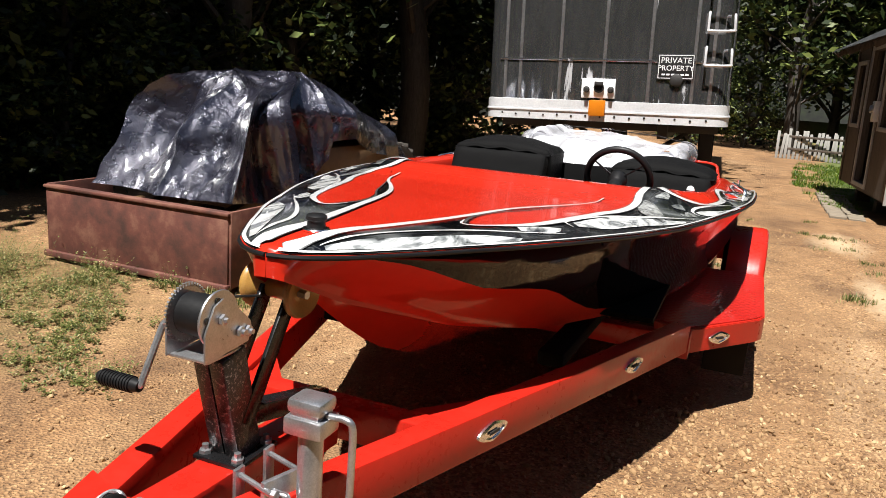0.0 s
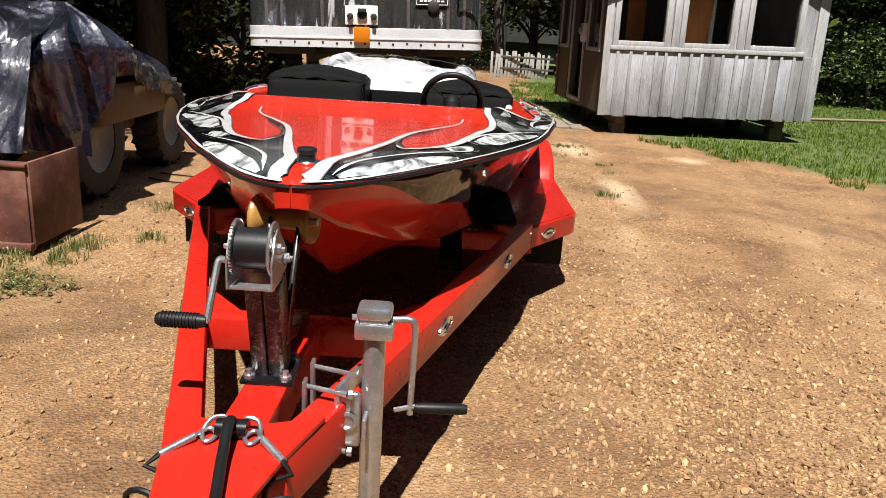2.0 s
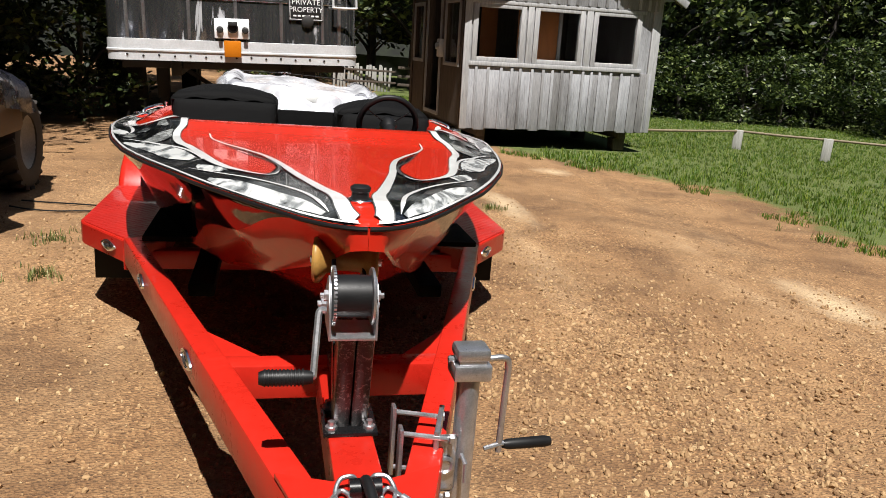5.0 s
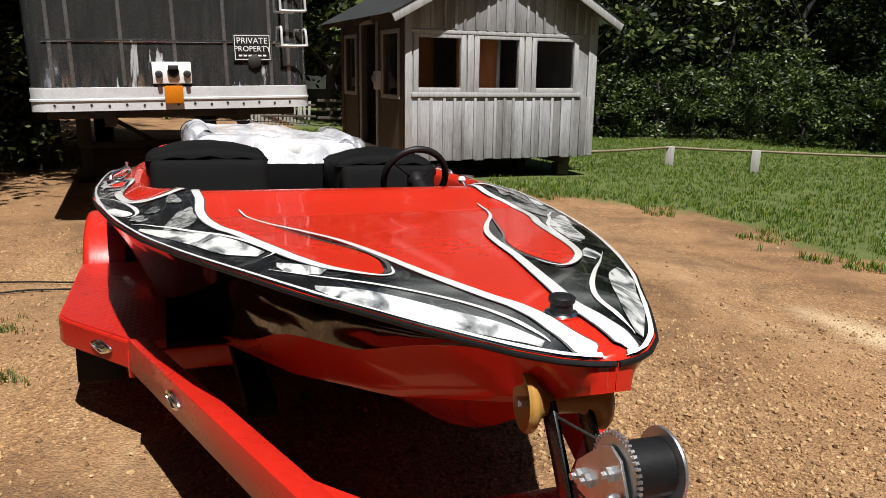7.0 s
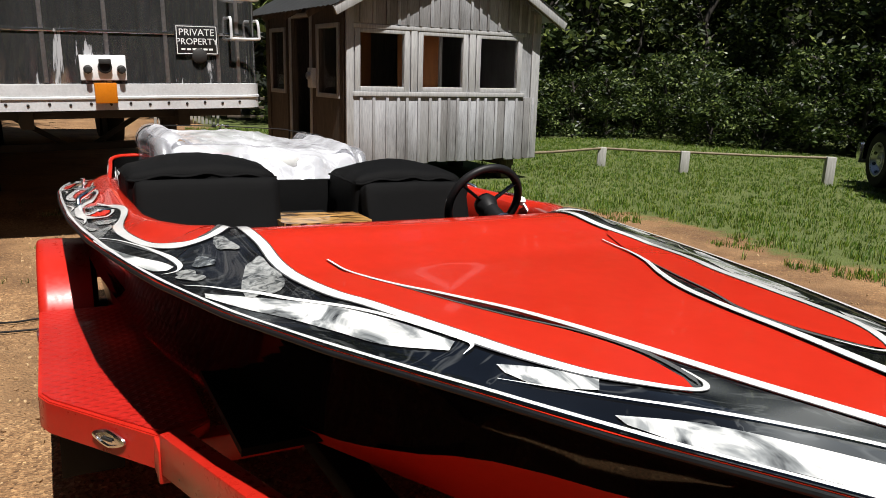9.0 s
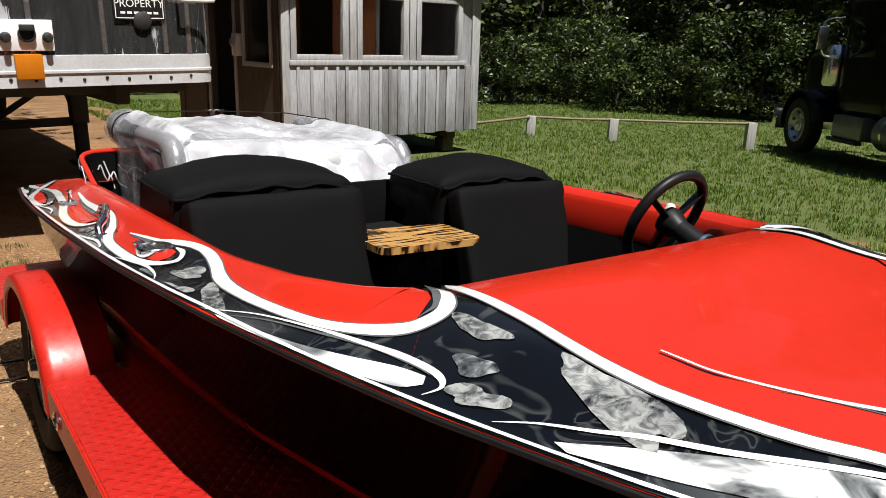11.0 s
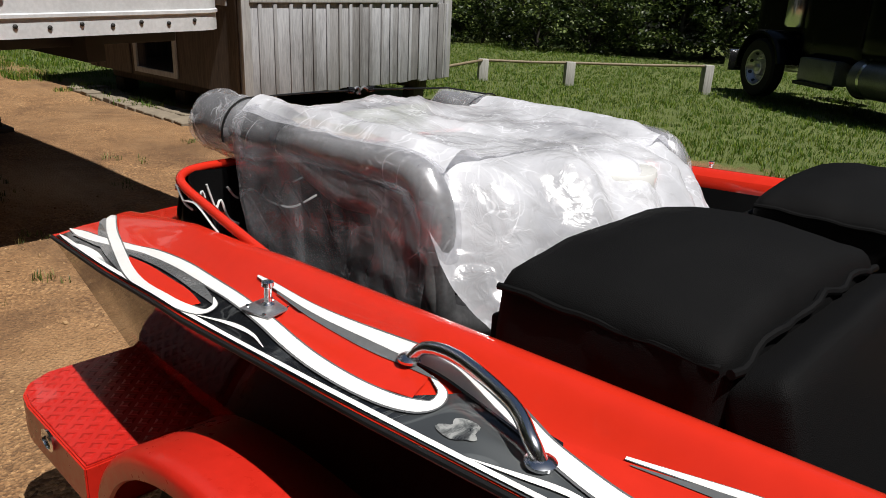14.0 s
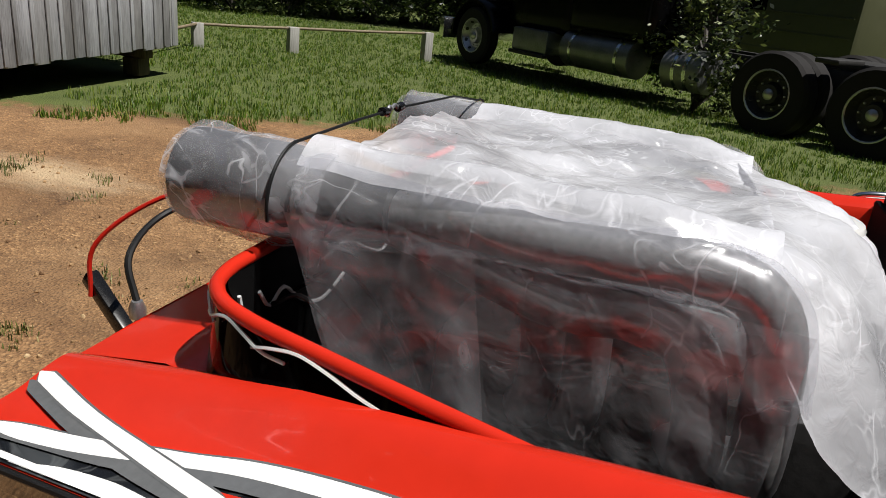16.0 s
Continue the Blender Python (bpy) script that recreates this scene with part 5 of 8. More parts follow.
def prism(ring, z0, z1, bevel=0.004):
    bm = bmesh.new()
    lo, hi = [bm.verts.new((x, y, z0)) for x, y in ring], [bm.verts.new((x, y, z1)) for x, y in ring]
    n = len(ring)
    for k in range(n):
        bm.faces.new((lo[k], lo[(k + 1) % n], hi[(k + 1) % n], hi[k]))
    bm.faces.new(hi)
    bm.faces.new(lo[::-1])
    bmesh.ops.recalc_face_normals(bm, faces=bm.faces)
    if bevel:
        bmesh.ops.bevel(bm, geom=bm.edges[:], offset=bevel, segments=2, affect="EDGES")
    return bm


def badge_mesh():
    bm = bmesh.new()
    rows = [[(s * 0.068 * math.copysign(abs(math.cos(a)) ** 1.0, math.cos(a)), h, s * 0.030 * math.sin(a) * (1 - 0.35 * abs(math.cos(a)))) for a in (2 * math.pi * k / 28 for k in range(28))] for s, h in ((1.0, 0), (0.97, -0.006), (0.72, -0.009), (0.70, -0.005), (0.02, -0.007))]
    grid_faces(bm, rows, close_u=True)
    bmesh.ops.recalc_face_normals(bm, faces=bm.faces)
    return mesh_of("marker_badge", bm, CHROME, 30)


def build_trailer():
    badge = badge_mesh()
    inset = mesh_of("badge_bar", box(-0.022, 0.022, -0.0115, -0.0085, -0.005, 0.005, 0.001), DARK_METAL, 30)

    def put_badge(p, yaw, pitch=0):
        b = part("marker_badge", badge, CHROME, trailer, "small eye-shaped chrome marker")
        b.matrix_world = Matrix.Translation(p) @ Matrix.Rotation(yaw, 4, "Z") @ Matrix.Rotation(pitch, 4, "Y")
        part("badge_bar", inset, DARK_METAL, b)
    for sgn in (-1, 1):
        a, c = (sgn * 0.085, -2.50), (sgn * 0.785, -0.22)
        part("rail", beam((a[0], a[1], rail_z(a[1]) - 0.06), (c[0], c[1], rail_z(c[1]) - 0.06), 0.070, 0.12), TRAILER_RED, trailer, "", 30)
        part("rail", beam((sgn * 0.785, -0.235, 0.398), (sgn * 0.785, 2.62, 0.362), 0.075, 0.10), TRAILER_RED, trailer, "", 30)
        part("bunk", beam((sgn * 0.42, -1.0, 0.515), (sgn * 0.45, 2.5, 0.42), 0.09, 0.05), CLOTH, trailer, "carpeted bunk board")
        yaw = math.atan2(c[1] - a[1], (c[0] - a[0]) * sgn)
        nx, ny = math.sin(yaw), -math.cos(yaw)
        for y in (-1.555, -0.72):
            f = (y - a[1]) / (c[1] - a[1])
            x = abs(a[0]) + (abs(c[0]) - abs(a[0])) * f
            put_badge((sgn * (x + nx * 0.0355), y + ny * 0.0355, rail_z(y) - 0.06), (yaw if sgn > 0 else math.pi - yaw) + (0 if sgn > 0 else math.pi), radians(-2.5 * sgn))
        # front step, slanted nose
        nose = [(sgn * 0.78, -0.19), (sgn * 1.085, 0.21), (sgn * 1.11, 0.27), (sgn * 1.11, 1.17), (sgn * 0.66, 1.17), (sgn * 0.66, -0.10)]
        part("step_box", prism(nose if sgn > 0 else nose[::-1], 0.345, 0.452), TRAILER_RED, trailer, "red box step", 30)
        plate = [(sgn * 0.80, -0.13), (sgn * 1.075, 0.22), (sgn * 1.10, 0.28), (sgn * 1.10, 1.16), (sgn * 0.67, 1.16), (sgn * 0.67, -0.08)]
        part("tread_plate", prism(plate if sgn > 0 else plate[::-1], 0.4525, 0.457, 0.001), DIAMOND, trailer, "red diamond tread plate", 30)
        syaw = math.atan2(0.40, 0.305)
        put_badge((sgn * (0.925 + 0.004), 0.0, 0.40), syaw if sgn > 0 else -syaw)
        for y in (1.02, 2.36):
            ring = lathe([(0.034, 0), (0.036, 0.006), (0.026, 0.009), (0.024, 0.004), (0.001, 0.004)], Matrix.Translation((sgn * 1.111, y, 0.40)) @ Matrix.Rotation(radians(90 * sgn), 4, "Y") @ Matrix.Scale(0.75, 4, (1, 0, 0)), 20)
            part("side_marker", ring, CHROME, trailer, "oval chrome side marker")
        # fender
        cy, cz = 1.655, 0.315
        rows = []
        for k in range(37):
            t = radians(-8 + 196 * k / 36)
            prof = [(0.90, 0.405), (1.075, 0.410), (1.098, 0.406), (1.108, 0.398), (1.113, 0.386), (1.113, 0.352), (1.106, 0.348), (1.102, 0.380), (1.08, 0.398), (0.90, 0.397)]
            rows.append([(sgn * x, cy - math.cos(t) * r * 1.16, max(0.335, cz + math.sin(t) * r * 0.81)) for x, r in prof])
        bm = bmesh.new()
        grid_faces(bm, rows, close_u=True)
        bmesh.ops.recalc_face_normals(bm, faces=bm.faces)
        part("fender", bm, TRAILER_RED, trailer, "rounded red wheel fender", 45)
        # wheel
        wm = Matrix.Translation((sgn * 0.975, cy, 0.312)) @ Matrix.Rotation(radians(90 * sgn), 4, "Y")
        tyre = part("tyre", lathe([(0.19, -0.09), (0.25, -0.105), (0.285, -0.102), (0.305, -0.085), (0.312, -0.05), (0.312, 0.05), (0.305, 0.085), (0.285, 0.102), (0.25, 0.105), (0.19, 0.09)], wm, 40, close=True), RUBBER, trailer, "black trailer tyre")
        part("rim", lathe([(0.195, -0.085), (0.17, -0.06), (0.17, 0.05), (0.182, 0.075), (0.197, 0.092), (0.20, 0.088)], wm, 32, close=True), CHROME, tyre, "chrome wheel rim")
        for k in range(8):
            m = wm @ Matrix.Rotation(radians(45 * k), 4, "Z")
            part("spoke", box(0.05, 0.178, -0.016, 0.016, 0.045, 0.062, 0.004, None, m), CHROME, tyre)
        part("hub_cap", lathe([(0.06, 0.04), (0.06, 0.07), (0.045, 0.085), (0.03, 0.12), (0.001, 0.125)], wm, 20), CHROME, tyre)
        part("wheel_disc", lathe([(0.172, 0.02), (0.05, 0.03), (0.001, 0.03)], wm, 24), BLACK_STEEL, tyre)
        # rear step with a rounded corner
        ring = [(0.62, 2.16), (1.11, 2.16), (1.11, 2.50), (1.10, 2.56), (1.07, 2.61), (1.02, 2.635), (0.62, 2.64)]
        ring = [(sgn * x, y) for x, y in ring]
        part("step_box", prism(ring if sgn > 0 else ring[::-1], 0.325, 0.425), TRAILER_RED, trailer, "red box step", 30)
        inner = [(sgn * (abs(x) - 0.008 if abs(x) > 0.9 else abs(x)), y - 0.006 if y > 2.3 else y + 0.006) for x, y in ring]
        part("tread_plate", prism(inner if sgn > 0 else inner[::-1], 0.4255, 0.430, 0.001), DIAMOND, trailer, "red diamond tread plate", 30)
        # mud flap, lamp bracket
        part("mud_flap", box(sgn * 0.87, sgn * 1.06, 0.30, 0.31, 0.14, 0.345, 0.002, None, Matrix.Translation((0, 0.0, 0))), RUBBER, trailer)
    part("axle", beam((-0.9, 1.655, 0.312), (0.9, 1.655, 0.312), 0.06, 0.06), DARK_METAL, trailer)
    part("tongue", beam((0, -3.05, rail_z(-3.05) - 0.055), (0, -1.76, rail_z(-1.76) - 0.06), 0.10, 0.11), TRAILER_RED, trailer, "", 30)
    zt = rail_z(-2.55)
    gusset = [(-0.055, -2.78), (0.055, -2.78), (0.115, -2.52), (0.165, -2.36), (0.055, -2.40), (-0.055, -2.40), (-0.165, -2.36), (-0.115, -2.52)]
    part("gusset_plate", prism(gusset, zt - 0.004, zt + 0.006, 0.001), TRAILER_RED, trailer)
    part("crossmember", beam((-0.31, -1.70, rail_z(-1.70) - 0.065), (0.31, -1.70, rail_z(-1.70) - 0.065), 0.075, 0.10), TRAILER_RED, trailer)
    for sgn in (-1, 1):
        part("corner_gusset", prism([(sgn * 0.20, -1.66), (sgn * 0.315, -1.66), (sgn * 0.40, -1.42)][::sgn], rail_z(-1.6) - 0.025, rail_z(-1.6) - 0.016, 0.001), TRAILER_RED, trailer)
    for y in (-0.1, 1.2, 2.5):
        part("crossmember", beam((-0.75, y, 0.37), (0.75, y, 0.37), 0.075, 0.09), TRAILER_RED, trailer)
    # coupler
    zc = rail_z(-3.05)
    part("coupler", prism([(-0.055, -3.10), (-0.065, -3.24), (-0.035, -3.33), (0.035, -3.33), (0.065, -3.24), (0.055, -3.10), (0.052, -2.95), (-0.052, -2.95)], zc - 0.10, zc + 0.008, 0.01), TRAILER_RED, trailer)
    for x, y in ((-0.02, -2.86), (0.02, -2.92), (-0.02, -2.99)):
        part("bolt", lathe([(0.013, 0), (0.013, 0.008), (0.006, 0.010), (0.001, 0.010)], Matrix.Translation((x, y, rail_z(y) + 0.001)), 6), TRAILER_RED, trailer)


build_trailer()


def build_winch():
    w = thing("winch_stand", "black winch post with a strap winch and amber bow roller", "winch")
    z0 = rail_z(-2.13)
    part("base_plate", box(-0.060, 0.060, -2.195, -2.055, z0, z0 + 0.010, 0.002), BLACK_STEEL, w)
    for x in (-0.042, 0.042):
        for y in (-2.175, -2.075):
            part("bolt", lathe([(0.014, 0), (0.014, 0.008), (0.008, 0.009), (0.008, 0.02), (0.001, 0.021)], Matrix.Translation((x, y, z0 + 0.010)), 6), ZINC, w)
    for x in (-0.0195, 0.0195):
        part("post", beam((x, -2.125, z0 + 0.008), (x, -2.185, 0.836), 0.038, 0.078, 0.006), SCUFFED, w)
    for k in range(5):
        a = 2 * math.pi * k / 5 + 0.5
        part("flange_hole", lathe([(0.007, -0.001), (0.007, 0.0006), (0.0005, 0.0008)], Matrix.Translation((0.0315, -2.220 + 0.039 * math.cos(a), 0.918 + 0.039 * math.sin(a))) @ Matrix.Rotation(radians(90), 4, "Y"), 12), SIGN_BLACK, w)
    # forked arms to the roller
    for x in (-0.035, 0.035):
        part("roller_arm", beam((x, -2.14, 0.66), (x, -1.975, 0.918), 0.010, 0.045, 0.002), BLACK_STEEL, w)
    part("brace", beam((0, -2.09, 0.66), (0, -1.78, 0.585), 0.05, 0.045, 0.004), BLACK_STEEL, w)
    rx = Matrix.Translation((-0.004, -1.970, 0.918)) @ Matrix.Rotation(radians(-9), 4, "Z") @ Matrix.Rotation(radians(90), 4, "Y")
    rim = [(0.024, 0.0), (0.025, 0.030), (0.033, 0.046), (0.049, 0.056), (0.055, 0.062), (0.056, 0.070), (0.052, 0.076), (0.044, 0.074), (0.026, 0.064), (0.012, 0.062)]
    part("bow_roller", lathe([(r, -h) for r, h in rim[:0:-1]] + rim, rx, 28), AMBER_ROLLER, w, "amber urethane spool roller")
    part("roller_bolt", lathe([(0.001, -0.084), (0.010, -0.084), (0.010, 0.084), (0.001, 0.084)], rx, 6), ZINC, w)
    # winch
    c = Vector((-0.013, -2.220, 0.918))
    slim = Matrix.Diagonal((0.74, 0.74, 0.70, 1))
    m = Matrix.Translation(c) @ Matrix.Rotation(radians(90), 4, "Y") @ slim
    part("drum", lathe([(0.001, -0.05), (0.058, -0.05), (0.059, 0), (0.058, 0.05), (0.001, 0.05)], m, 32), BLACK_PLASTIC, w, "strap wound on the drum")
    part("drum_flange", lathe([(0.02, 0.050), (0.078, 0.052), (0.080, 0.056), (0.078, 0.060), (0.02, 0.062)], m, 36), ZINC, w)
    gear = bmesh.new()  # one toothed casting
    lathe([(0.02, -0.060), (0.074, -0.060), (0.074, -0.052), (0.02, -0.052)], m, 36, gear)
    for k in range(44):
        box(0.072, 0.083, -0.0028, 0.0028, -0.060, -0.052, 0, gear, m @ Matrix.Rotation(2 * math.pi * k / 44, 4, "Z"))
    part("gear_wheel", gear, ZINC, w, "toothed gear wheel")
    for x in (-0.048, 0.046):
        side = prism([(-0.050, -0.080), (0.085, -0.070), (0.098, -0.045), (0.092, -0.025), (0.030, 0.030), (0.005, 0.042), (-0.022, 0.032), (-0.05, -0.02)], -0.002, 0.002, 0.001)
        bmesh.ops.transform(side, matrix=Matrix.Translation(c + Vector((x, 0, 0))) @ Matrix.Rotation(radians(90), 4, "Z") @ Matrix.Rotation(radians(90), 4, "X"), verts=side.verts)
        part("side_plate", side, ZINC, w)
    part("winch_base", box(-0.062, 0.035, -2.262, -2.14, 0.836, 0.842, 0.001), ZINC, w)
    for x in (-0.050, 0.048):
        for dy, dz in ((0.0, 0.0), (0.055, -0.040), (0.080, -0.045)):
            part("nut", lathe([(0.012, 0), (0.012, 0.008), (0.006, 0.009), (0.006, 0.016), (0.001, 0.016)], Matrix.Translation(c + Vector((x, dy, dz))) @ Matrix.Rotation(radians(90 if x > 0 else -90), 4, "Y"), 6), ZINC, w)
    # crank
    arm = [c + Vector((-0.055, -0.03, -0.02)), c + Vector((-0.068, -0.032, -0.022)), c + Vector((-0.072, -0.045, -0.05)), c + Vector((-0.079, -0.081, -0.128)), c + Vector((-0.080, -0.085, -0.138))]
    part("crank_arm", tube(smooth_path(arm, 5), 0.0075, 8), ZINC, w)
    g0 = c + Vector((-0.080, -0.086, -0.139))
    grip = part("crank_grip", tube([g0, g0 + Vector((-0.015, 0, 0)), g0 + Vector((-0.095, 0, 0.0)), g0 + Vector((-0.104, 0, 0))], [0.012, 0.0145, 0.0155, 0.012], 16), BLACK_PLASTIC, w, "ribbed black crank grip")
    for k in range(11):
        part("grip_rib", lathe([(0.0145, -0.002), (0.0172, -0.0015), (0.0172, 0.0015), (0.0145, 0.002)], Matrix.Translation(g0 + Vector((-0.020 - k * 0.0072, 0, 0))) @ Matrix.Rotation(radians(90), 4, "Y"), 16), BLACK_PLASTIC, grip)
    part("winch_cord", tube([c + Vector((-0.03, 0.05, 0.02)), (-0.03, -1.99, 0.90)], 0.003, 6), DARK_METAL, w)


def build_jack():
    j = thing("tongue_jack", "galvanised swivel tongue jack with side crank", "jack")
    x, y = 0.248, -2.222
    part("outer_tube", lathe([(0.024, 0.26), (0.025, 0.27), (0.025, 0.745), (0.023, 0.75)], Matrix.Translation((x, y, 0)), 24), ZINC, j)
    part("inner_tube", lathe([(0.019, 0.03), (0.0195, 0.27)], Matrix.Translation((x, y, 0)), 20), DARK_METAL, j)
    part("foot", lathe([(0.001, 0.012), (0.06, 0.012), (0.062, 0.02), (0.03, 0.035), (0.023, 0.05)], Matrix.Translation((x, y, 0)), 24), ZINC, j)
    head = bmesh.new()
    box(x - 0.042, x + 0.042, y - 0.036, y + 0.036, 0.735, 0.772, 0.006, head)
    box(x - 0.038, x + 0.038, y - 0.033, y + 0.033, 0.778, 0.808, 0.010, head)
    box(x - 0.030, x + 0.030, y - 0.027, y + 0.027, 0.770, 0.782, 0, head)
    part("head", head, ZINC, j)
    part("head_bolt", tube([(x - 0.05, y, 0.775), (x + 0.052, y, 0.775)], 0.007, 8), ZINC, j)
    crank = [(x + 0.04, y, 0.775), (x + 0.075, y, 0.776), (x + 0.088, y + 0.002, 0.760), (x + 0.088, y + 0.004, 0.70), (x + 0.086, y + 0.004, 0.575), (x + 0.086, y + 0.004, 0.545)]
    part("crank_arm", tube(smooth_path(crank, 5), 0.0075, 10), ZINC, j)
    part("crank_clip", tube([(x + 0.05, y, 0.555), (x + 0.09, y + 0.002, 0.565), (x + 0.13, y + 0.004, 0.566)], 0.006, 8), ZINC, j)
    part("crank_grip", tube([(x + 0.095, y + 0.004, 0.562), (x + 0.11, y + 0.004, 0.562), (x + 0.20, y + 0.02, 0.556), (x + 0.215, y + 0.022, 0.555)], [0.009, 0.0125, 0.0135, 0.011], 16), BLACK_PLASTIC, j, "black crank grip")
    # bracket on the rail
    b = part("mount_plate", box(x - 0.062, x - 0.050, y - 0.07, y + 0.06, 0.47, 0.63, 0.003, None, Matrix.Translation((x, y, 0)) @ Matrix.Rotation(radians(-17), 4, "Z") @ Matrix.Translation((-x, -y, 0))), ZINC, j)
    sw = part("swivel_plate", box(x - 0.075, x - 0.022, y - 0.040, y - 0.026, 0.475, 0.612, 0.010, None, None, 3), ZINC, j, "square swivel plate with a ring in its middle")
    part("swivel_ring", lathe([(0.016, 0), (0.022, 0.003), (0.022, 0.009), (0.016, 0.011), (0.012, 0.006)], Matrix.Translation((x - 0.050, y - 0.040, 0.545)) @ Matrix.Rotation(radians(90), 4, "X"), 20), ZINC, sw)
    part("swivel_hole", lathe([(0.012, 0), (0.012, 0.005), (0.0005, 0.005)], Matrix.Translation((x - 0.050, y - 0.040, 0.545)) @ Matrix.Rotation(radians(90), 4, "X"), 16), SIGN_BLACK, sw)
    for dy in (-0.055, 0.045):
        for z in (0.615, 0.475):
            part("u_bolt", tube([(x - 0.05, y + dy, z), (x - 0.145, y + dy + 0.03, z)], 0.006, 8), ZINC, b)
            part("nut", lathe([(0.011, 0), (0.011, 0.01), (0.001, 0.011)], Matrix.Translation((x - 0.047, y + dy, z)) @ Matrix.Rotation(radians(90), 4, "Y"), 6), ZINC, b)
        part("clamp_bar", box(x - 0.152, x - 0.143, y + dy + 0.015, y + dy + 0.045, 0.46, 0.63, 0.002), ZINC, b)
    part("pull_pin", tube([(x - 0.01, y - 0.03, 0.56), (x - 0.01, y - 0.07, 0.56), (x - 0.01, y - 0.075, 0.52)], 0.005, 8), ZINC, j)


def build_tow_gear():
    z = rail_z(-2.6)
    for sgn in (-1, 1):
        cbl = thing("safety_cable", "coiled black safety cable with a steel hook at the tongue", "cable", group="safety cables")
        hook = smooth_path([(sgn * 0.012, -2.425, z + 0.006), (sgn * 0.020, -2.43, z + 0.030), (sgn * 0.045, -2.435, z + 0.028), (sgn * 0.056, -2.465, z + 0.014), (sgn * 0.042, -2.490, z + 0.010), (sgn * 0.028, -2.470, z + 0.012), (sgn * 0.045, -2.452, z + 0.016), (sgn * 0.070, -2.485, z + 0.014)], 6)
        part("hook", tube(hook, 0.0046, 8), ZINC, cbl, "bright steel S hook")
        part("crimp", tube([(sgn * 0.066, -2.48, z + 0.014), (sgn * 0.115, -2.53, z + 0.002)], 0.008, 10), ZINC, cbl)
        pts = [Vector((sgn * 0.115, -2.53, z + 0.002)), Vector((sgn * 0.135, -2.548, z - 0.012))]
        for k in range(72):
            a = k * 0.5 + 2.2
            pts.append(Vector((sgn * (0.122 + 0.036 * math.cos(a)), -2.55 - 0.0042 * k, z - 0.050 - 0.0010 * k + 0.032 * math.sin(a))))
        pts += [Vector((sgn * 0.10, -2.90, z - 0.12)), Vector((sgn * 0.06, -3.05, z - 0.10))]
        part("coil", tube(pts, 0.0058, 8), BLACK_PLASTIC, cbl)
    plug = thing("wiring_lead", "black wiring lead looped over the tongue with purple and green wires", "wiring")
    part("lead", tube(smooth_path([(0.0, -2.42, z - 0.01), (0.0, -2.47, z + 0.045), (0.012, -2.56, z + 0.03), (0.035, -2.68, z + 0.02), (0.05, -2.78, z + 0.018), (0.045, -2.88, z + 0.022)], 8), 0.0105, 12), BLACK_PLASTIC, plug)
    part("collar", tube([(-0.03, -2.455, z + 0.02), (0.03, -2.455, z + 0.02)], 0.02, 12), BLACK_STEEL, plug)
    purple = material("purple_wire", (0.12, 0.03, 0.25), 0.4)
    green = material("green_wire", (0.02, 0.12, 0.05), 0.4)
    for i, mat in enumerate((purple, green, BLACK_PLASTIC)):
        part("wire", tube(smooth_path([(0.045, -2.86, z + 0.02), (0.09 + 0.01 * i, -2.82, z + 0.05), (0.10 + 0.008 * i, -2.72, z + 0.035), (0.06, -2.70, z + 0.02 + 0.006 * i), (0.03, -2.80, z + 0.022), (0.06, -2.90, z + 0.02)], 8), 0.0035, 6), mat, plug)
    part("plug", tube([(0.045, -2.86, z + 0.025), (0.03, -2.97, z + 0.03)], [0.028, 0.024], 16), BLACK_PLASTIC, plug)


build_winch()
build_jack()
build_tow_gear()

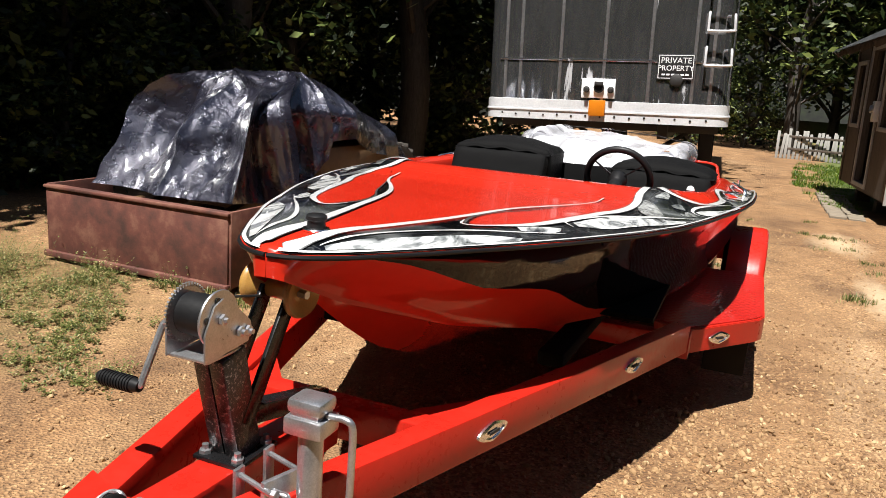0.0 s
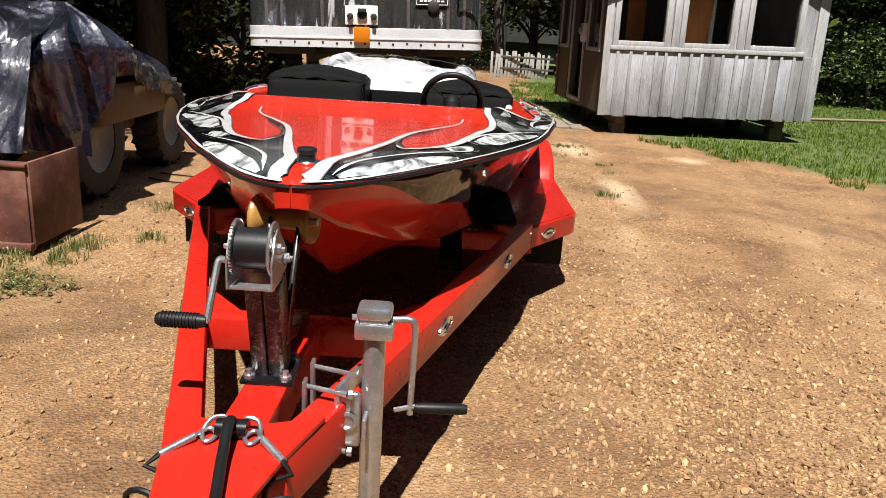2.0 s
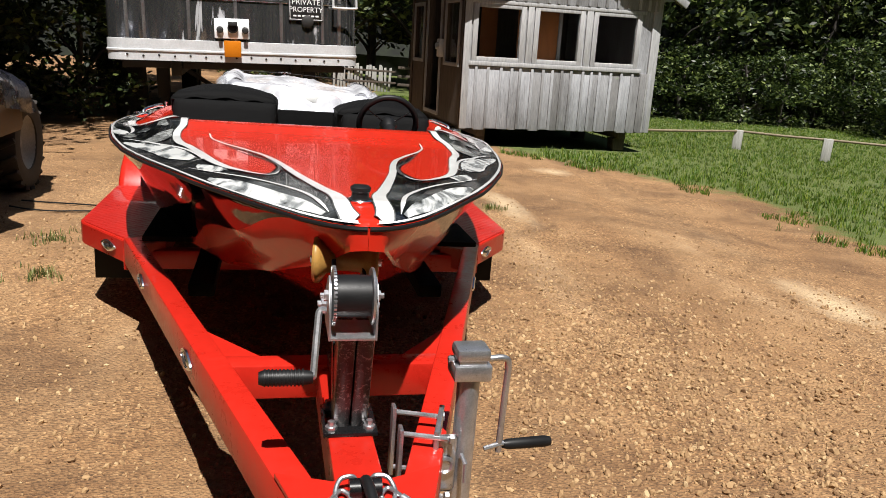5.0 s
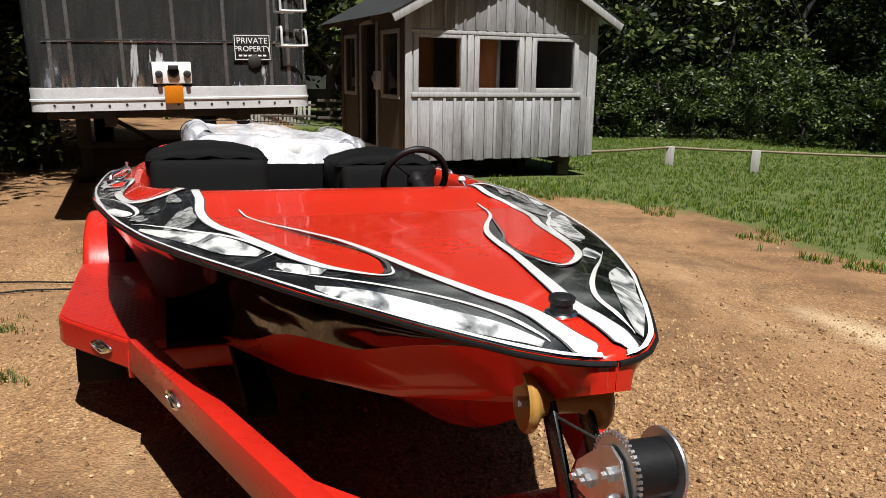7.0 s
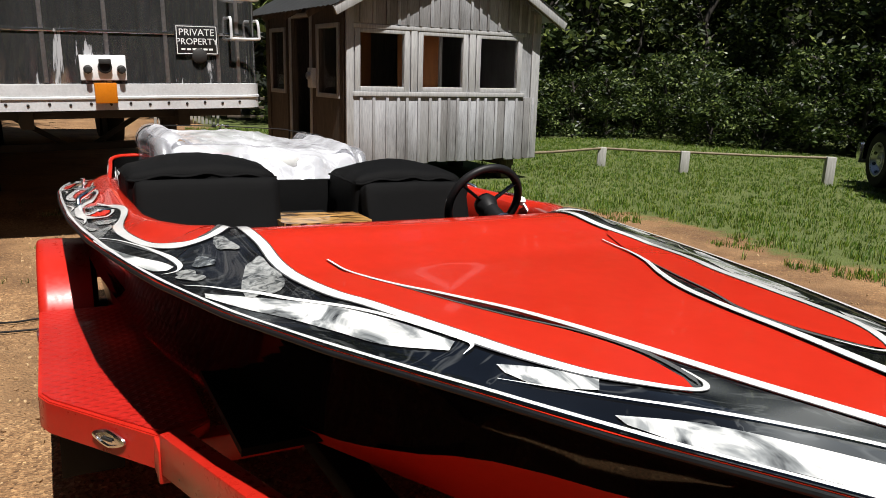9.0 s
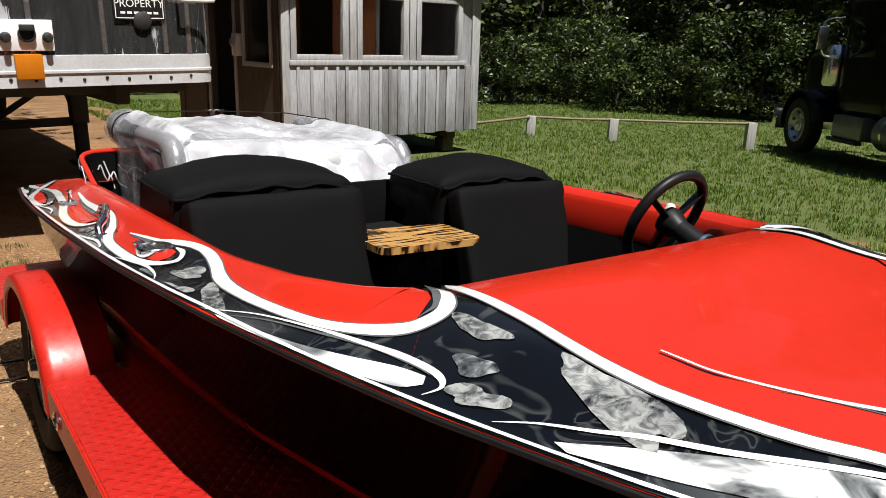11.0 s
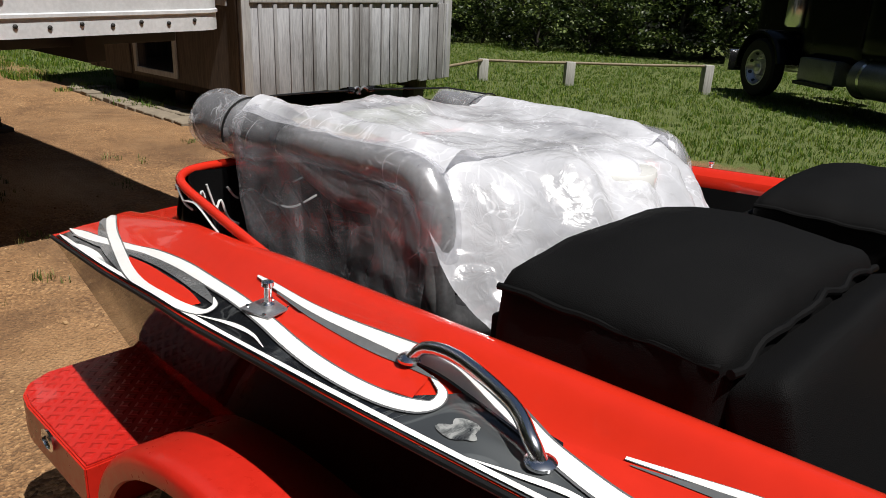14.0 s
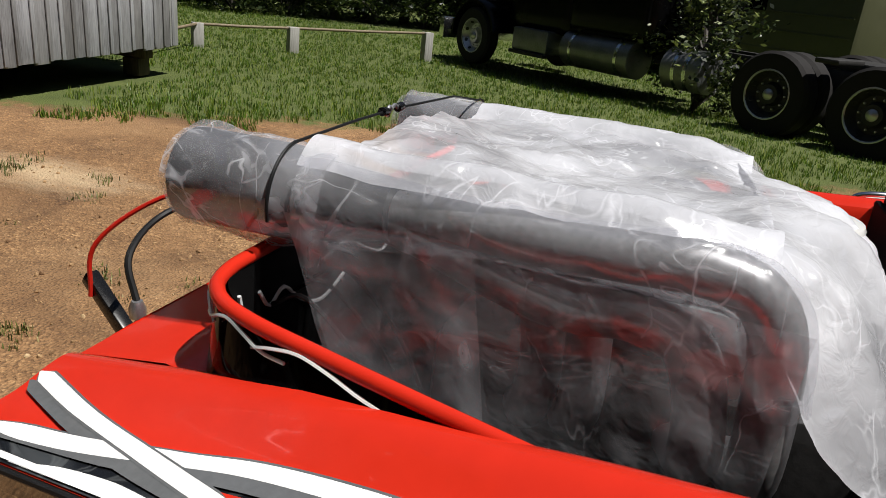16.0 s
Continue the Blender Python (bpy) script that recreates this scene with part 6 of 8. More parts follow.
# ---- box trailer of a lorry, nose towards the boat ----
def build_box_trailer():
    at = pose(-1.78, 4.42, 1.065, 0, -2.2, 2.6)
    body = thing("box_trailer", "riveted aluminium box trailer with a pale painted lower band", "semi trailer", at)
    W, H, L, R = 2.46, 2.75, 11.0, 0.16

    def ring(z, inset=0.0):
        pts = []
        for cx, cy, a0 in ((R, R, 180), (W - R, R, 270)):
            pts += [(cx + (R - inset) * math.cos(radians(a0 + k * 15)), cy + (R - inset) * math.sin(radians(a0 + k * 15)), z) for k in range(7)]
        return pts + [(W - inset, L, z), (inset, L, z)]
    bm = bmesh.new()
    rows = [ring(0.20), ring(0.9), ring(1.6), ring(H)]
    vs = grid_faces(bm, rows, close_u=True)
    bm.faces.new(vs[-1])
    bm.faces.new(vs[0][::-1])
    part("shell", bm, ALU, body, "scuffed riveted aluminium front wall", 40)
    bm = bmesh.new()
    outer = [ring(0.0, -0.012), ring(0.085, -0.012), ring(0.09, -0.022), ring(0.105, -0.022), ring(0.11, -0.012), ring(0.205, -0.012), ring(0.21, 0.01)]
    vs = grid_faces(bm, outer, close_u=True)
    bm.faces.new(vs[0][::-1])
    part("lower_band", bm, ALU_PALE, body, "pale painted lower rail with bolts", 30)
    # bolts along the band
    bolt = lathe([(0.011, 0), (0.011, 0.004), (0.006, 0.008), (0.0005, 0.009)], Matrix.Rotation(radians(90), 4, "X"), 8)
    bolt_me = mesh_of("bolt", bolt, DARK_METAL, 30)
    for i in range(15):
        b = part("bolt", bolt_me, DARK_METAL, body)
        b.location = (0.19 + i * 0.148, -0.014, 0.045 if i % 2 else 0.055)
    # upright seam strips with their rivets
    rivet = mesh_of("rivet", lathe([(0.006, 0), (0.005, 0.002), (0.0004, 0.003)], Matrix.Rotation(radians(90), 4, "X"), 6), WHEEL_GREY, 60)
    for x in (0.20, 0.36, 0.78, 1.23, 1.68, 2.10, 2.27):
        strip = part("seam_strip", box(x - 0.016, x + 0.016, -0.006, 0.004, 0.215, H - 0.05, 0.002), TANK, body)
        for k in range(40):
            rv = part("rivet", rivet, WHEEL_GREY, strip)
            rv.location = (x, -0.006, 0.25 + k * 0.058)
    part("belt_strip", box(0.14, W - 0.14, -0.010, -0.002, 0.60, 0.625, 0.002), ALU, body)
    part("header_strip", box(0.14, W - 0.14, -0.010, -0.002, 1.30, 1.33, 0.002), ALU, body)
    # coupling panel: white plate with air and electric sockets
    px = 1.19
    panel = part("coupling_panel", box(px - 0.17, px + 0.17, -0.028, 0.0, 0.235, 0.43, 0.006), SIGN_WHITE, body, "white plate carrying air and electric sockets")
    part("socket", lathe([(0.052, 0), (0.052, 0.03), (0.04, 0.035), (0.038, 0.012), (0.0005, 0.012)], Matrix.Translation((px + 0.01, -0.028, 0.34)) @ Matrix.Rotation(radians(90), 4, "X"), 16), DARK_METAL, panel)
    for dx in (-0.115, 0.13):
        part("air_coupling", lathe([(0.03, 0), (0.034, 0.02), (0.02, 0.04), (0.02, 0.06), (0.0005, 0.062)], Matrix.Translation((px + dx, -0.028, 0.32)) @ Matrix.Rotation(radians(90), 4, "X"), 12), DARK_METAL, panel)
    part("socket_cap", box(px - 0.035, px + 0.055, -0.075, -0.055, 0.36, 0.40, 0.006), DARK_METAL, panel)
    part("orange_plate", box(px - 0.08, px + 0.085, -0.05, -0.02, 0.055, 0.215, 0.006), ORANGE_PL, body, "orange reflector plate")
    # sign
    sign = part("notice_sign", box(1.755, 2.105, -0.02, -0.006, 0.44, 0.685, 0.004), SIGN_BLACK, body, "black private property sign with white letters")
    rim = box(1.765, 2.095, -0.0225, -0.0200, 0.45, 0.456)
    for b_ in ((1.765, 2.095, 0.669, 0.675), (1.765, 1.771, 0.456, 0.669), (2.089, 2.095, 0.456, 0.669)):
        box(b_[0], b_[1], -0.0225, -0.0200, b_[2], b_[3], 0, rim)
    part("sign_border", rim, SIGN_WHITE, sign)
    up = Matrix.Rotation(radians(90), 4, "X")
    lettering("PRIVATE", 0.078, Matrix.Translation((1.93, -0.0215, 0.622)) @ up, SIGN_WHITE, sign)
    lettering("PROPERTY", 0.072, Matrix.Translation((1.93, -0.0215, 0.548)) @ up, SIGN_WHITE, sign)
    small = bmesh.new()
    for k in range(6):
        box(1.80 + k * 0.045, 1.832 + k * 0.045, -0.0225, -0.0200, 0.480, 0.496, 0, small)
    part("small_print", small, SIGN_WHITE, sign)
    part("round_plug", lathe([(0.062, 0), (0.062, 0.02), (0.045, 0.03), (0.0005, 0.03)], Matrix.Translation((1.945, -0.004, 0.435)) @ up, 20), DARK_METAL, body, "dark round plug below the sign")
    # ladder rungs bent from bar
    for z in (0.58, 0.90, 1.22, 1.54):
        p = [(2.20, -0.012, z + 0.17), (2.20, -0.09, z + 0.16), (2.20, -0.10, z + 0.02), (2.215, -0.10, z), (2.42, -0.10, z), (2.435, -0.10, z + 0.02), (2.43, -0.09, z + 0.14), (2.43, 0.02, z + 0.15)]
        part("ladder_rung", tube(smooth_path(p, 4), 0.012, 8), ALU_PALE, body)
    # frame rails, landing legs
    for x in (0.62, 1.84):
        part("frame_rail", box(x - 0.05, x + 0.05, 0.25, L - 0.2, -0.16, 0.0, 0.008), DARK_METAL, body)
    for k in range(8):
        y = 0.4 + k * 1.35
        part("floor_beam", box(0.08, W - 0.08, y, y + 0.06, -0.09, -0.003, 0.004), DARK_METAL, body)
    for x in (0.22, 2.24):
        leg = part("landing_leg", box(x - 0.085, x + 0.085, 3.18, 3.34, -0.62, -0.01, 0.01), DARK_METAL, body, "dark steel landing leg")
        part("leg_tube", box(x - 0.065, x + 0.065, 3.20, 3.32, -1.03, -0.60, 0.008), DARK_METAL, leg)
        part("leg_shoe", box(x - 0.13, x + 0.13, 3.13, 3.39, -1.065, -1.025, 0.008), DARK_METAL, leg)
        part("leg_brace", beam((x, 3.26, -0.60), (x, 4.16, -0.06), 0.05, 0.05), DARK_METAL, leg)
    part("leg_crossbar", beam((0.22, 3.26, -0.60), (2.24, 3.26, -0.60), 0.06, 0.09), DARK_METAL, body)
    part("leg_brace", beam((0.22, 3.30, -0.04), (1.1, 3.30, -0.60), 0.05, 0.06), DARK_METAL, body)
    part("leg_brace", beam((2.24, 3.30, -0.04), (1.36, 3.30, -0.60), 0.05, 0.06), DARK_METAL, body)
    for y in (8.3, 9.5):
        for x in (0.28, 2.18):
            m = Matrix.Translation((x, y, -0.56)) @ Matrix.Rotation(radians(90), 4, "Y")
            w = part("wheel", lathe([(0.28, -0.14), (0.47, -0.14), (0.5, -0.09), (0.5, 0.09), (0.47, 0.14), (0.28, 0.14)], m, 28), RUBBER, body)
            part("rim", lathe([(0.29, -0.12), (0.22, -0.05), (0.22, 0.05), (0.29, 0.12)], m, 20), ALU_PALE, w)
    return body


# ---- weathered cabin ----
def build_cabin():
    at = pose(2.57, 7.395, 0.30, 0, -1.2, 4.7)
    hut = thing("cabin", "weathered grey board-and-batten cabin on blocks with three front windows", "cabin", at)
    W, D, EAVE, APEX, T = 3.2, 3.15, 2.16, 3.02, 0.09
    wins = [(0.13, 0.90), (1.10, 1.87), (2.08, 2.86)]
    zb, zt = 0.99, 1.77

    def gable(x):
        return EAVE + (APEX - EAVE) * (1 - abs(x - W / 2) / (W / 2))

    def wall_quads(cols, y0, y1, name, parent, mat):
        bm = bmesh.new()
        for x0, x1, z0, z1a, z1b in cols:
            vs = [bm.verts.new(p) for p in ((x0, y0, z0), (x1, y0, z0), (x1, y0, z1b), (x0, y0, z1a), (x0, y1, z0), (x1, y1, z0), (x1, y1, z1b), (x0, y1, z1a))]
            for f in ((0, 1, 2, 3), (5, 4, 7, 6), (4, 0, 3, 7), (1, 5, 6, 2), (3, 2, 6, 7), (4, 5, 1, 0)):
                bm.faces.new([vs[k] for k in f])
        return part(name, bm, mat, parent, "", 20)
    cuts = sorted({0.0, W, W / 2} | {x for w in wins for x in w})
    cols = []
    for a, b in zip(cuts, cuts[1:]):
        if any(w0 <= a and b <= w1 for w0, w1 in wins):
            cols += [(a, b, 0, zb, zb), (a, b, zt, gable(a), gable(b))]
        else:
            cols.append((a, b, 0, gable(a), gable(b)))
    front = wall_quads(cols[:1], 0, T, "front_wall", hut, BOARDS)
    for col in cols[1:]:
        wall_quads([col], 0, T, "wall_panel", front, BOARDS)
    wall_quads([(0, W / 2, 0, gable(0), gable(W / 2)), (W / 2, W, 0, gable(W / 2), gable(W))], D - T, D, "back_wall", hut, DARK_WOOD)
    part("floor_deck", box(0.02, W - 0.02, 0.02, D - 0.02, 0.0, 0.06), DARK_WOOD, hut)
    part("right_wall", box(W - T, W, T, D - T, 0, EAVE), BOARDS, hut)
    # left wall with a door and two windows, its shade put into the brown
    holes = [(0.30, 0.95, 0.92, 1.80), (1.25, 2.0, 0.10, 1.98), (2.3, 2.85, 0.92, 1.80)]
    left = part("left_wall", box(0, T, holes[-1][1], D - T, 0, EAVE), DARK_WOOD, hut, "brown side wall with the shade in its colour", 20)
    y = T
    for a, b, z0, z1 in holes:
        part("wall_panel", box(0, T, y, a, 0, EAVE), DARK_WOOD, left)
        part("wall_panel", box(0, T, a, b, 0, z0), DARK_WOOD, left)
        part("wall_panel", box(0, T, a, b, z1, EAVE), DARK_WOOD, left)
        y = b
    meter = part("electric_meter", box(-0.09, 0.0, 1.02, 1.17, 0.98, 1.26, 0.012), ALU_PALE, hut, "grey electric meter box")
    part("dial", lathe([(0.055, 0), (0.055, 0.03), (0.045, 0.04), (0.001, 0.042)], Matrix.Translation((-0.09, 1.095, 1.15)) @ Matrix.Rotation(radians(-90), 4, "Y"), 18), ZINC, meter)
    for a, b, z0, z1 in holes:
        fr = bmesh.new()
        for q in ((a - 0.06, a, z0 - 0.06, z1 + 0.06), (b, b + 0.06, z0 - 0.06, z1 + 0.06), (a, b, z1, z1 + 0.06), (a, b, z0 - 0.06, z0)):
            box(-0.025, 0.0, q[0], q[1], q[2], q[3], 0.004, fr)
        w = part("window" if z0 > 0.5 else "doorway", fr, TRIM_WOOD, left, "pale wooden frame")
        if z0 > 0.5:
            g = part("pane", box(0.035, 0.041, a, b, z0, z1), GLASS, w)
            g.visible_shadow = False
    # front windows
    for a, b in wins:
        fr = bmesh.new()
        f = 0.05
        for q in ((a - 0.03, a + f, zb - 0.02, zt + 0.02), (b - f, b + 0.03, zb - 0.02, zt + 0.02), (a + f, b - f, zt - 0.035, zt + 0.02), (a + f, b - f, zb - 0.02, zb + 0.045)):
            box(q[0], q[1], -0.022, 0.05, q[2], q[3], 0.005, fr)
        w = part("window", fr, TRIM_WOOD, front, "pale wooden frame with a single pane")
        g = part("pane", box(a + f, b - f, 0.02, 0.025, zb + 0.045, zt - 0.035), GLASS, w)
        g.visible_shadow = False
    part("window_sill", box(0.06, 2.95, -0.05, -0.002, zb - 0.085, zb - 0.022, 0.006), TRIM_WOOD, front)
    part("window_head", box(0.06, 2.95, -0.03, -0.002, zt + 0.022, zt + 0.075, 0.006), TRIM_WOOD, front)
    # boards: below the sill, above the head
    rnd = random.Random(5)
    x = 0.0
    while x < W - 0.02:
        w = min(rnd.uniform(0.14, 0.21), W - x)
        part("board", box(x + 0.003, x + w - 0.003, -0.018 - rnd.random() * 0.006, -0.001, -0.03 + rnd.uniform(-0.012, 0.012), zb - 0.09, 0.003), BOARDS, front)
        part("board", box(x + 0.003, x + w - 0.003, -0.018 - rnd.random() * 0.006, -0.001, zt + 0.08, min(gable(x + 0.004), gable(x + w - 0.004)) - 0.02, 0.003), BOARDS, front)
        if x > 0.05:
            part("batten", box(x - 0.022, x + 0.022, -0.040, -0.0245, -0.02, zb - 0.095, 0.004), BOARDS, front)
            part("batten", box(x - 0.022, x + 0.022, -0.040, -0.0245, zt + 0.085, gable(x) - 0.05, 0.004), BOARDS, front)
        x += w
    for xa, xb in ((-0.03, 0.075), (W - 0.12, W + 0.03), (0.955, 1.05), (1.925, 2.03)):
        part("corner_board", box(xa, xb, -0.032 if xa in (-0.03, W - 0.12) else -0.026, -0.0005, -0.03 if xa in (-0.03, W - 0.12) else zb - 0.02, EAVE - 0.03 if xa in (-0.03, W - 0.12) else zt + 0.02, 0.005), TRIM_WOOD, front)
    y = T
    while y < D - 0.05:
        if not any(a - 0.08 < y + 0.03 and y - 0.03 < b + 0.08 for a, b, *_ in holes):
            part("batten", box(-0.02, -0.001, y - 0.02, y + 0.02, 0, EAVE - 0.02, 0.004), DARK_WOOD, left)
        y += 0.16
    # roof sheets with corrugation, overhanging
    for sgn in (-1, 1):
        rows = []
        slope = (APEX - EAVE) / (W / 2)
        for s in np.linspace(0, 1, 6):
            run = s * (W / 2 + 0.32)
            row = []
            for k in range(64):
                yy = -0.30 + (D + 0.6) * k / 63
                row.append((W / 2 + sgn * run, yy, APEX + 0.05 - run * slope + 0.010 * math.sin(k * 2.4)))
            rows.append(row)
        bm = bmesh.new()
        grid_faces(bm, rows)
        bmesh.ops.solidify(bm, geom=bm.faces[:], thickness=0.012)
        part("roof", bm, TANK, hut, "pale corrugated metal roof sheet")
        part("barge_board", beam((W / 2, -0.27, APEX - 0.03), (W / 2 + sgn * (W / 2 + 0.30), -0.27, APEX - 0.03 - (W / 2 + 0.30) * slope), 0.03, 0.12), TRIM_WOOD, hut)
        for k in range(5):
            yy = -0.2 + k * (D + 0.4) / 4
            part("rafter", beam((W / 2 + sgn * 0.02, yy, APEX - 0.05), (W / 2 + sgn * (W / 2 + 0.28), yy, APEX - 0.05 - (W / 2 + 0.26) * slope), 0.04, 0.09), DARK_WOOD, hut)
    # blocks and skids
    for x in (0.35, W - 0.4):
        part("skid", box(x - 0.07, x + 0.07, 0.05, D, -0.15, 0.0, 0.01), DARK_WOOD, hut)
        for y in (0.12, 1.5, D - 0.3):
            part("block", box(x - 0.1, x + 0.1, y, y + 0.2, -0.34, -0.15, 0.01), DARK_WOOD, hut)
    # what stands inside
    inside = thing("plywood_panel", "orange plywood panel standing inside the cabin", "panel", at)
    part("sheet", box(0.98, 1.66, 0.40, 0.43, 0.06, 1.85, 0.004), PLY, inside)
    part("edge_post", box(1.665, 1.72, 0.39, 0.45, 0.06, 1.9, 0.004), TRIM_WOOD, inside)
    part("sheet", box(0.62, 0.90, 1.1, 1.13, 0.06, 1.8, 0.004), PLY, inside)
    return hut


# ---- rail fence ----
def build_rail_fence():
    tops = [(7.35, 10.75), (8.81, 9.64), (10.08, 8.66), (12.18, 7.01)]
    fence = thing("rail_fence", "low pipe rail on short pale concrete posts across the turf", "fence")
    zt = [0.27, 0.30, 0.315, 0.365]
    for (x, y), z in zip(tops[1:], zt[1:]):
        g = ground_z(x, y) - 0.05
        bm = box(-0.085, 0.085, -0.085, 0.085, g - 0.1, z, 0.012, None, Matrix.Translation((x, y, 0)) @ Matrix.Rotation(radians(-38), 4, "Z"))
        part("post", bm, POST_WOOD, fence)
    pts = [(5.85, 8.6, 0.28)] + [(x, y, z - 0.02) for (x, y), z in zip(tops[1:], zt[1:])]
    for a, b in zip(pts, pts[1:]):
        part("rail", tube([a, (Vector(a) + Vector(b)) / 2 - Vector((0, 0, 0.01)), b], 0.024, 10), RAIL_WOOD, fence)
    return fence


box_trailer = build_box_trailer()
build_cabin()
build_rail_fence()


# ---- trees ----
def leaf_cloud(rnd, clumps, per, size, spread):
    verts, faces = [], []
    for c in clumps:
        for _ in range(per):
            d = Vector((rnd.gauss(0, 1), rnd.gauss(0, 1), rnd.gauss(0, 0.8)))
            p = Vector(c) + d * spread * rnd.uniform(0.3, 0.75)
            s = size * rnd.uniform(0.6, 1.4)
            a = Vector((rnd.uniform(-1, 1), rnd.uniform(-1, 1), rnd.uniform(-0.6, 0.6))).normalized()
            b = a.orthogonal().normalized()
            b.rotate(Matrix.Rotation(rnd.uniform(0, 6.28), 3, a))
            k = len(verts)
            verts += [p - a * s, p + b * s * 0.45, p + a * s, p - b * s * 0.45]
            faces.append((k, k + 1, k + 2, k + 3))
    return verts, faces


def tree_meshes(seed, height, crown_from, width, clumps_n, per, size):
    rnd = random.Random(seed)
    trunk = bmesh.new()
    pts = [(rnd.uniform(-0.02, 0.02) * h * 3, rnd.uniform(-0.02, 0.02) * h * 3, h) for h in np.linspace(-0.2, height * 0.95, 8)]
    tube(smooth_path(pts, 3), [0.02 * height * (1 - 0.85 * k / 21) + 0.02 for k in range(22)], 8, trunk)
    clumps = []
    for k in range(clumps_n):
        h = crown_from + (height - crown_from) * rnd.random() ** 0.85
        f = (h - crown_from) / (height - crown_from)
        r = width * (0.45 + 0.55 * math.sin(math.pi * min(1, f * 0.8 + 0.2))) * rnd.uniform(0.35, 1.0)
        a = rnd.uniform(0, 6.283)
        tip = Vector((r * math.cos(a), r * math.sin(a), h))
        clumps.append(tip)
        if k % 3 == 0:
            base = Vector((0, 0, max(crown_from * 0.6, h - r * 0.7)))
            tube([base, (base + tip) / 2 + Vector((0, 0, 0.15)), tip], [0.03 + 0.004 * height * 0.5, 0.03, 0.01], 5, trunk)
    v, f = leaf_cloud(rnd, clumps, per, size, width * 0.24)
    return mesh_of("trunk", trunk, BARK, 60), raw_mesh("crown", v, f, LEAF)


def build_woods():
    kinds = [tree_meshes(11, 9.0, 1.6, 2.4, 90, 50, 0.13), tree_meshes(12, 11.5, 2.2, 2.8, 100, 50, 0.14), tree_meshes(13, 7.0, 0.7, 2.0, 80, 52, 0.12), tree_meshes(14, 10.0, 2.2, 2.5, 130, 84, 0.086), tree_meshes(15, 10.0, 3.8, 2.3, 120, 52, 0.145)]
    light = leaf_material("bush_leaves", (0.006, 0.012, 0.003), (0.028, 0.050, 0.010), (0.14, 0.18, 0.045))
    shrubs = [tree_meshes(21, 2.6, 0.2, 1.3, 46, 88, 0.062), tree_meshes(22, 1.8, 0.1, 1.1, 40, 88, 0.057)]
    sunny = [me.copy() for _, me in shrubs]
    for me in sunny:
        me.materials[0] = light
    rnd = random.Random(3)
    spots = []
    # woods beyond the turf
    for k in range(15):
        spots.append((6.0 + k * 2.15 + rnd.uniform(-0.6, 0.6), 19.6 + rnd.uniform(-0.8, 1.2) - 0.12 * max(0, k - 8), rnd.randrange(3)))
    for k in range(12):
        spots.append((5.0 + k * 2.8 + rnd.uniform(-0.8, 0.8), 23.5 + rnd.uniform(-1, 1), rnd.randrange(2)))
    # woods behind the lorry trailer and the tractor, tall crowns in front
    for x, y in ((-3.9, 7.0), (-5.6, 6.3), (-7.4, 5.5), (-9.2, 4.6), (-11.2, 3.4), (-6.6, 7.6), (-8.6, 6.6), (-5.0, 4.3), (-6.6, 3.6), (-8.2, 2.6)):
        spots.append((x, y, 3))
    for k in range(9):
        spots.append((-2.6 - k * 1.9 + rnd.uniform(-0.5, 0.5), 9.6 - 0.55 * k + rnd.uniform(-0.6, 0.6), rnd.randrange(3)))
    for k in range(8):
        spots.append((-3.2 - k * 2.2 + rnd.uniform(-0.5, 0.5), 13.0 - 0.5 * k + rnd.uniform(-0.6, 0.6), rnd.randrange(2)))
    for k in range(8):
        spots.append((21.2 + 0.35 * k + rnd.uniform(-0.4, 0.4), 15.5 - 2.0 * k + rnd.uniform(-0.5, 0.5), rnd.randrange(3)))
    # unseen trees to the left, added to shade the undergrowth and dapple the dirt
    for x, y in ((-5.7, 0.3), (-7.7, -0.7), (-5.6, -5.2)):
        spots.append((x, y, 4))
    # the wood goes on behind the way in
    for k in range(14):
        spots.append((-10.5 + k * 1.75 + rnd.uniform(-0.4, 0.4), -9.6 - 1.6 * (k % 2) + rnd.uniform(-0.3, 0.3), rnd.choice((0, 1, 4))))
    for x, y in ((-1.5, 24.5), (1.0, 25.5), (3.2, 24.2), (1.9, 21.8), (4.4, 21.5)):
        spots.append((x, y, rnd.randrange(2)))
    for x, y, k in spots:
        tree = thing("tree", "leafy green tree at the dark edge of the woods", "tree", pose(x, y, ground_z(x, y), 0, 0, rnd.uniform(0, 360)) @ Matrix.Scale(rnd.uniform(0.85, 1.15), 4), "trees of the wood edge")
        part("trunk", kinds[k][0], BARK, tree)
        part("crown", kinds[k][1], LEAF, tree)
    low = [(7.0 + k * 1.25 + rnd.uniform(-0.4, 0.4), 17.9 + rnd.uniform(-0.5, 0.6)) for k in range(24)]
    low += [(-3.2 - k * 1.2 + rnd.uniform(-0.4, 0.4), 8.8 - 0.5 * k + rnd.uniform(-0.4, 0.4)) for k in range(10)]
    low += [(17.8, 15.2), (18.8, 14.0), (19.6, 12.9), (20.2, 11.7), (20.8, 10.4), (21.3, 9.2), (21.6, 8.0), (21.9, 6.6), (22.1, 5.2), (22.3, 3.8)]
    low += [(-5.9, 2.6), (-6.6, 2.2), (-7.4, 1.7), (-8.3, 1.1), (-9.2, 0.4), (-5.6, 3.9), (-6.5, 3.4), (-7.5, 2.8), (-8.3, 2.2), (-5.2, 5.0), (-6.2, 4.7)]
    low += [(-1.0, 22.5), (0.6, 22.8), (5.2, 20.0), (5.9, 18.9)]
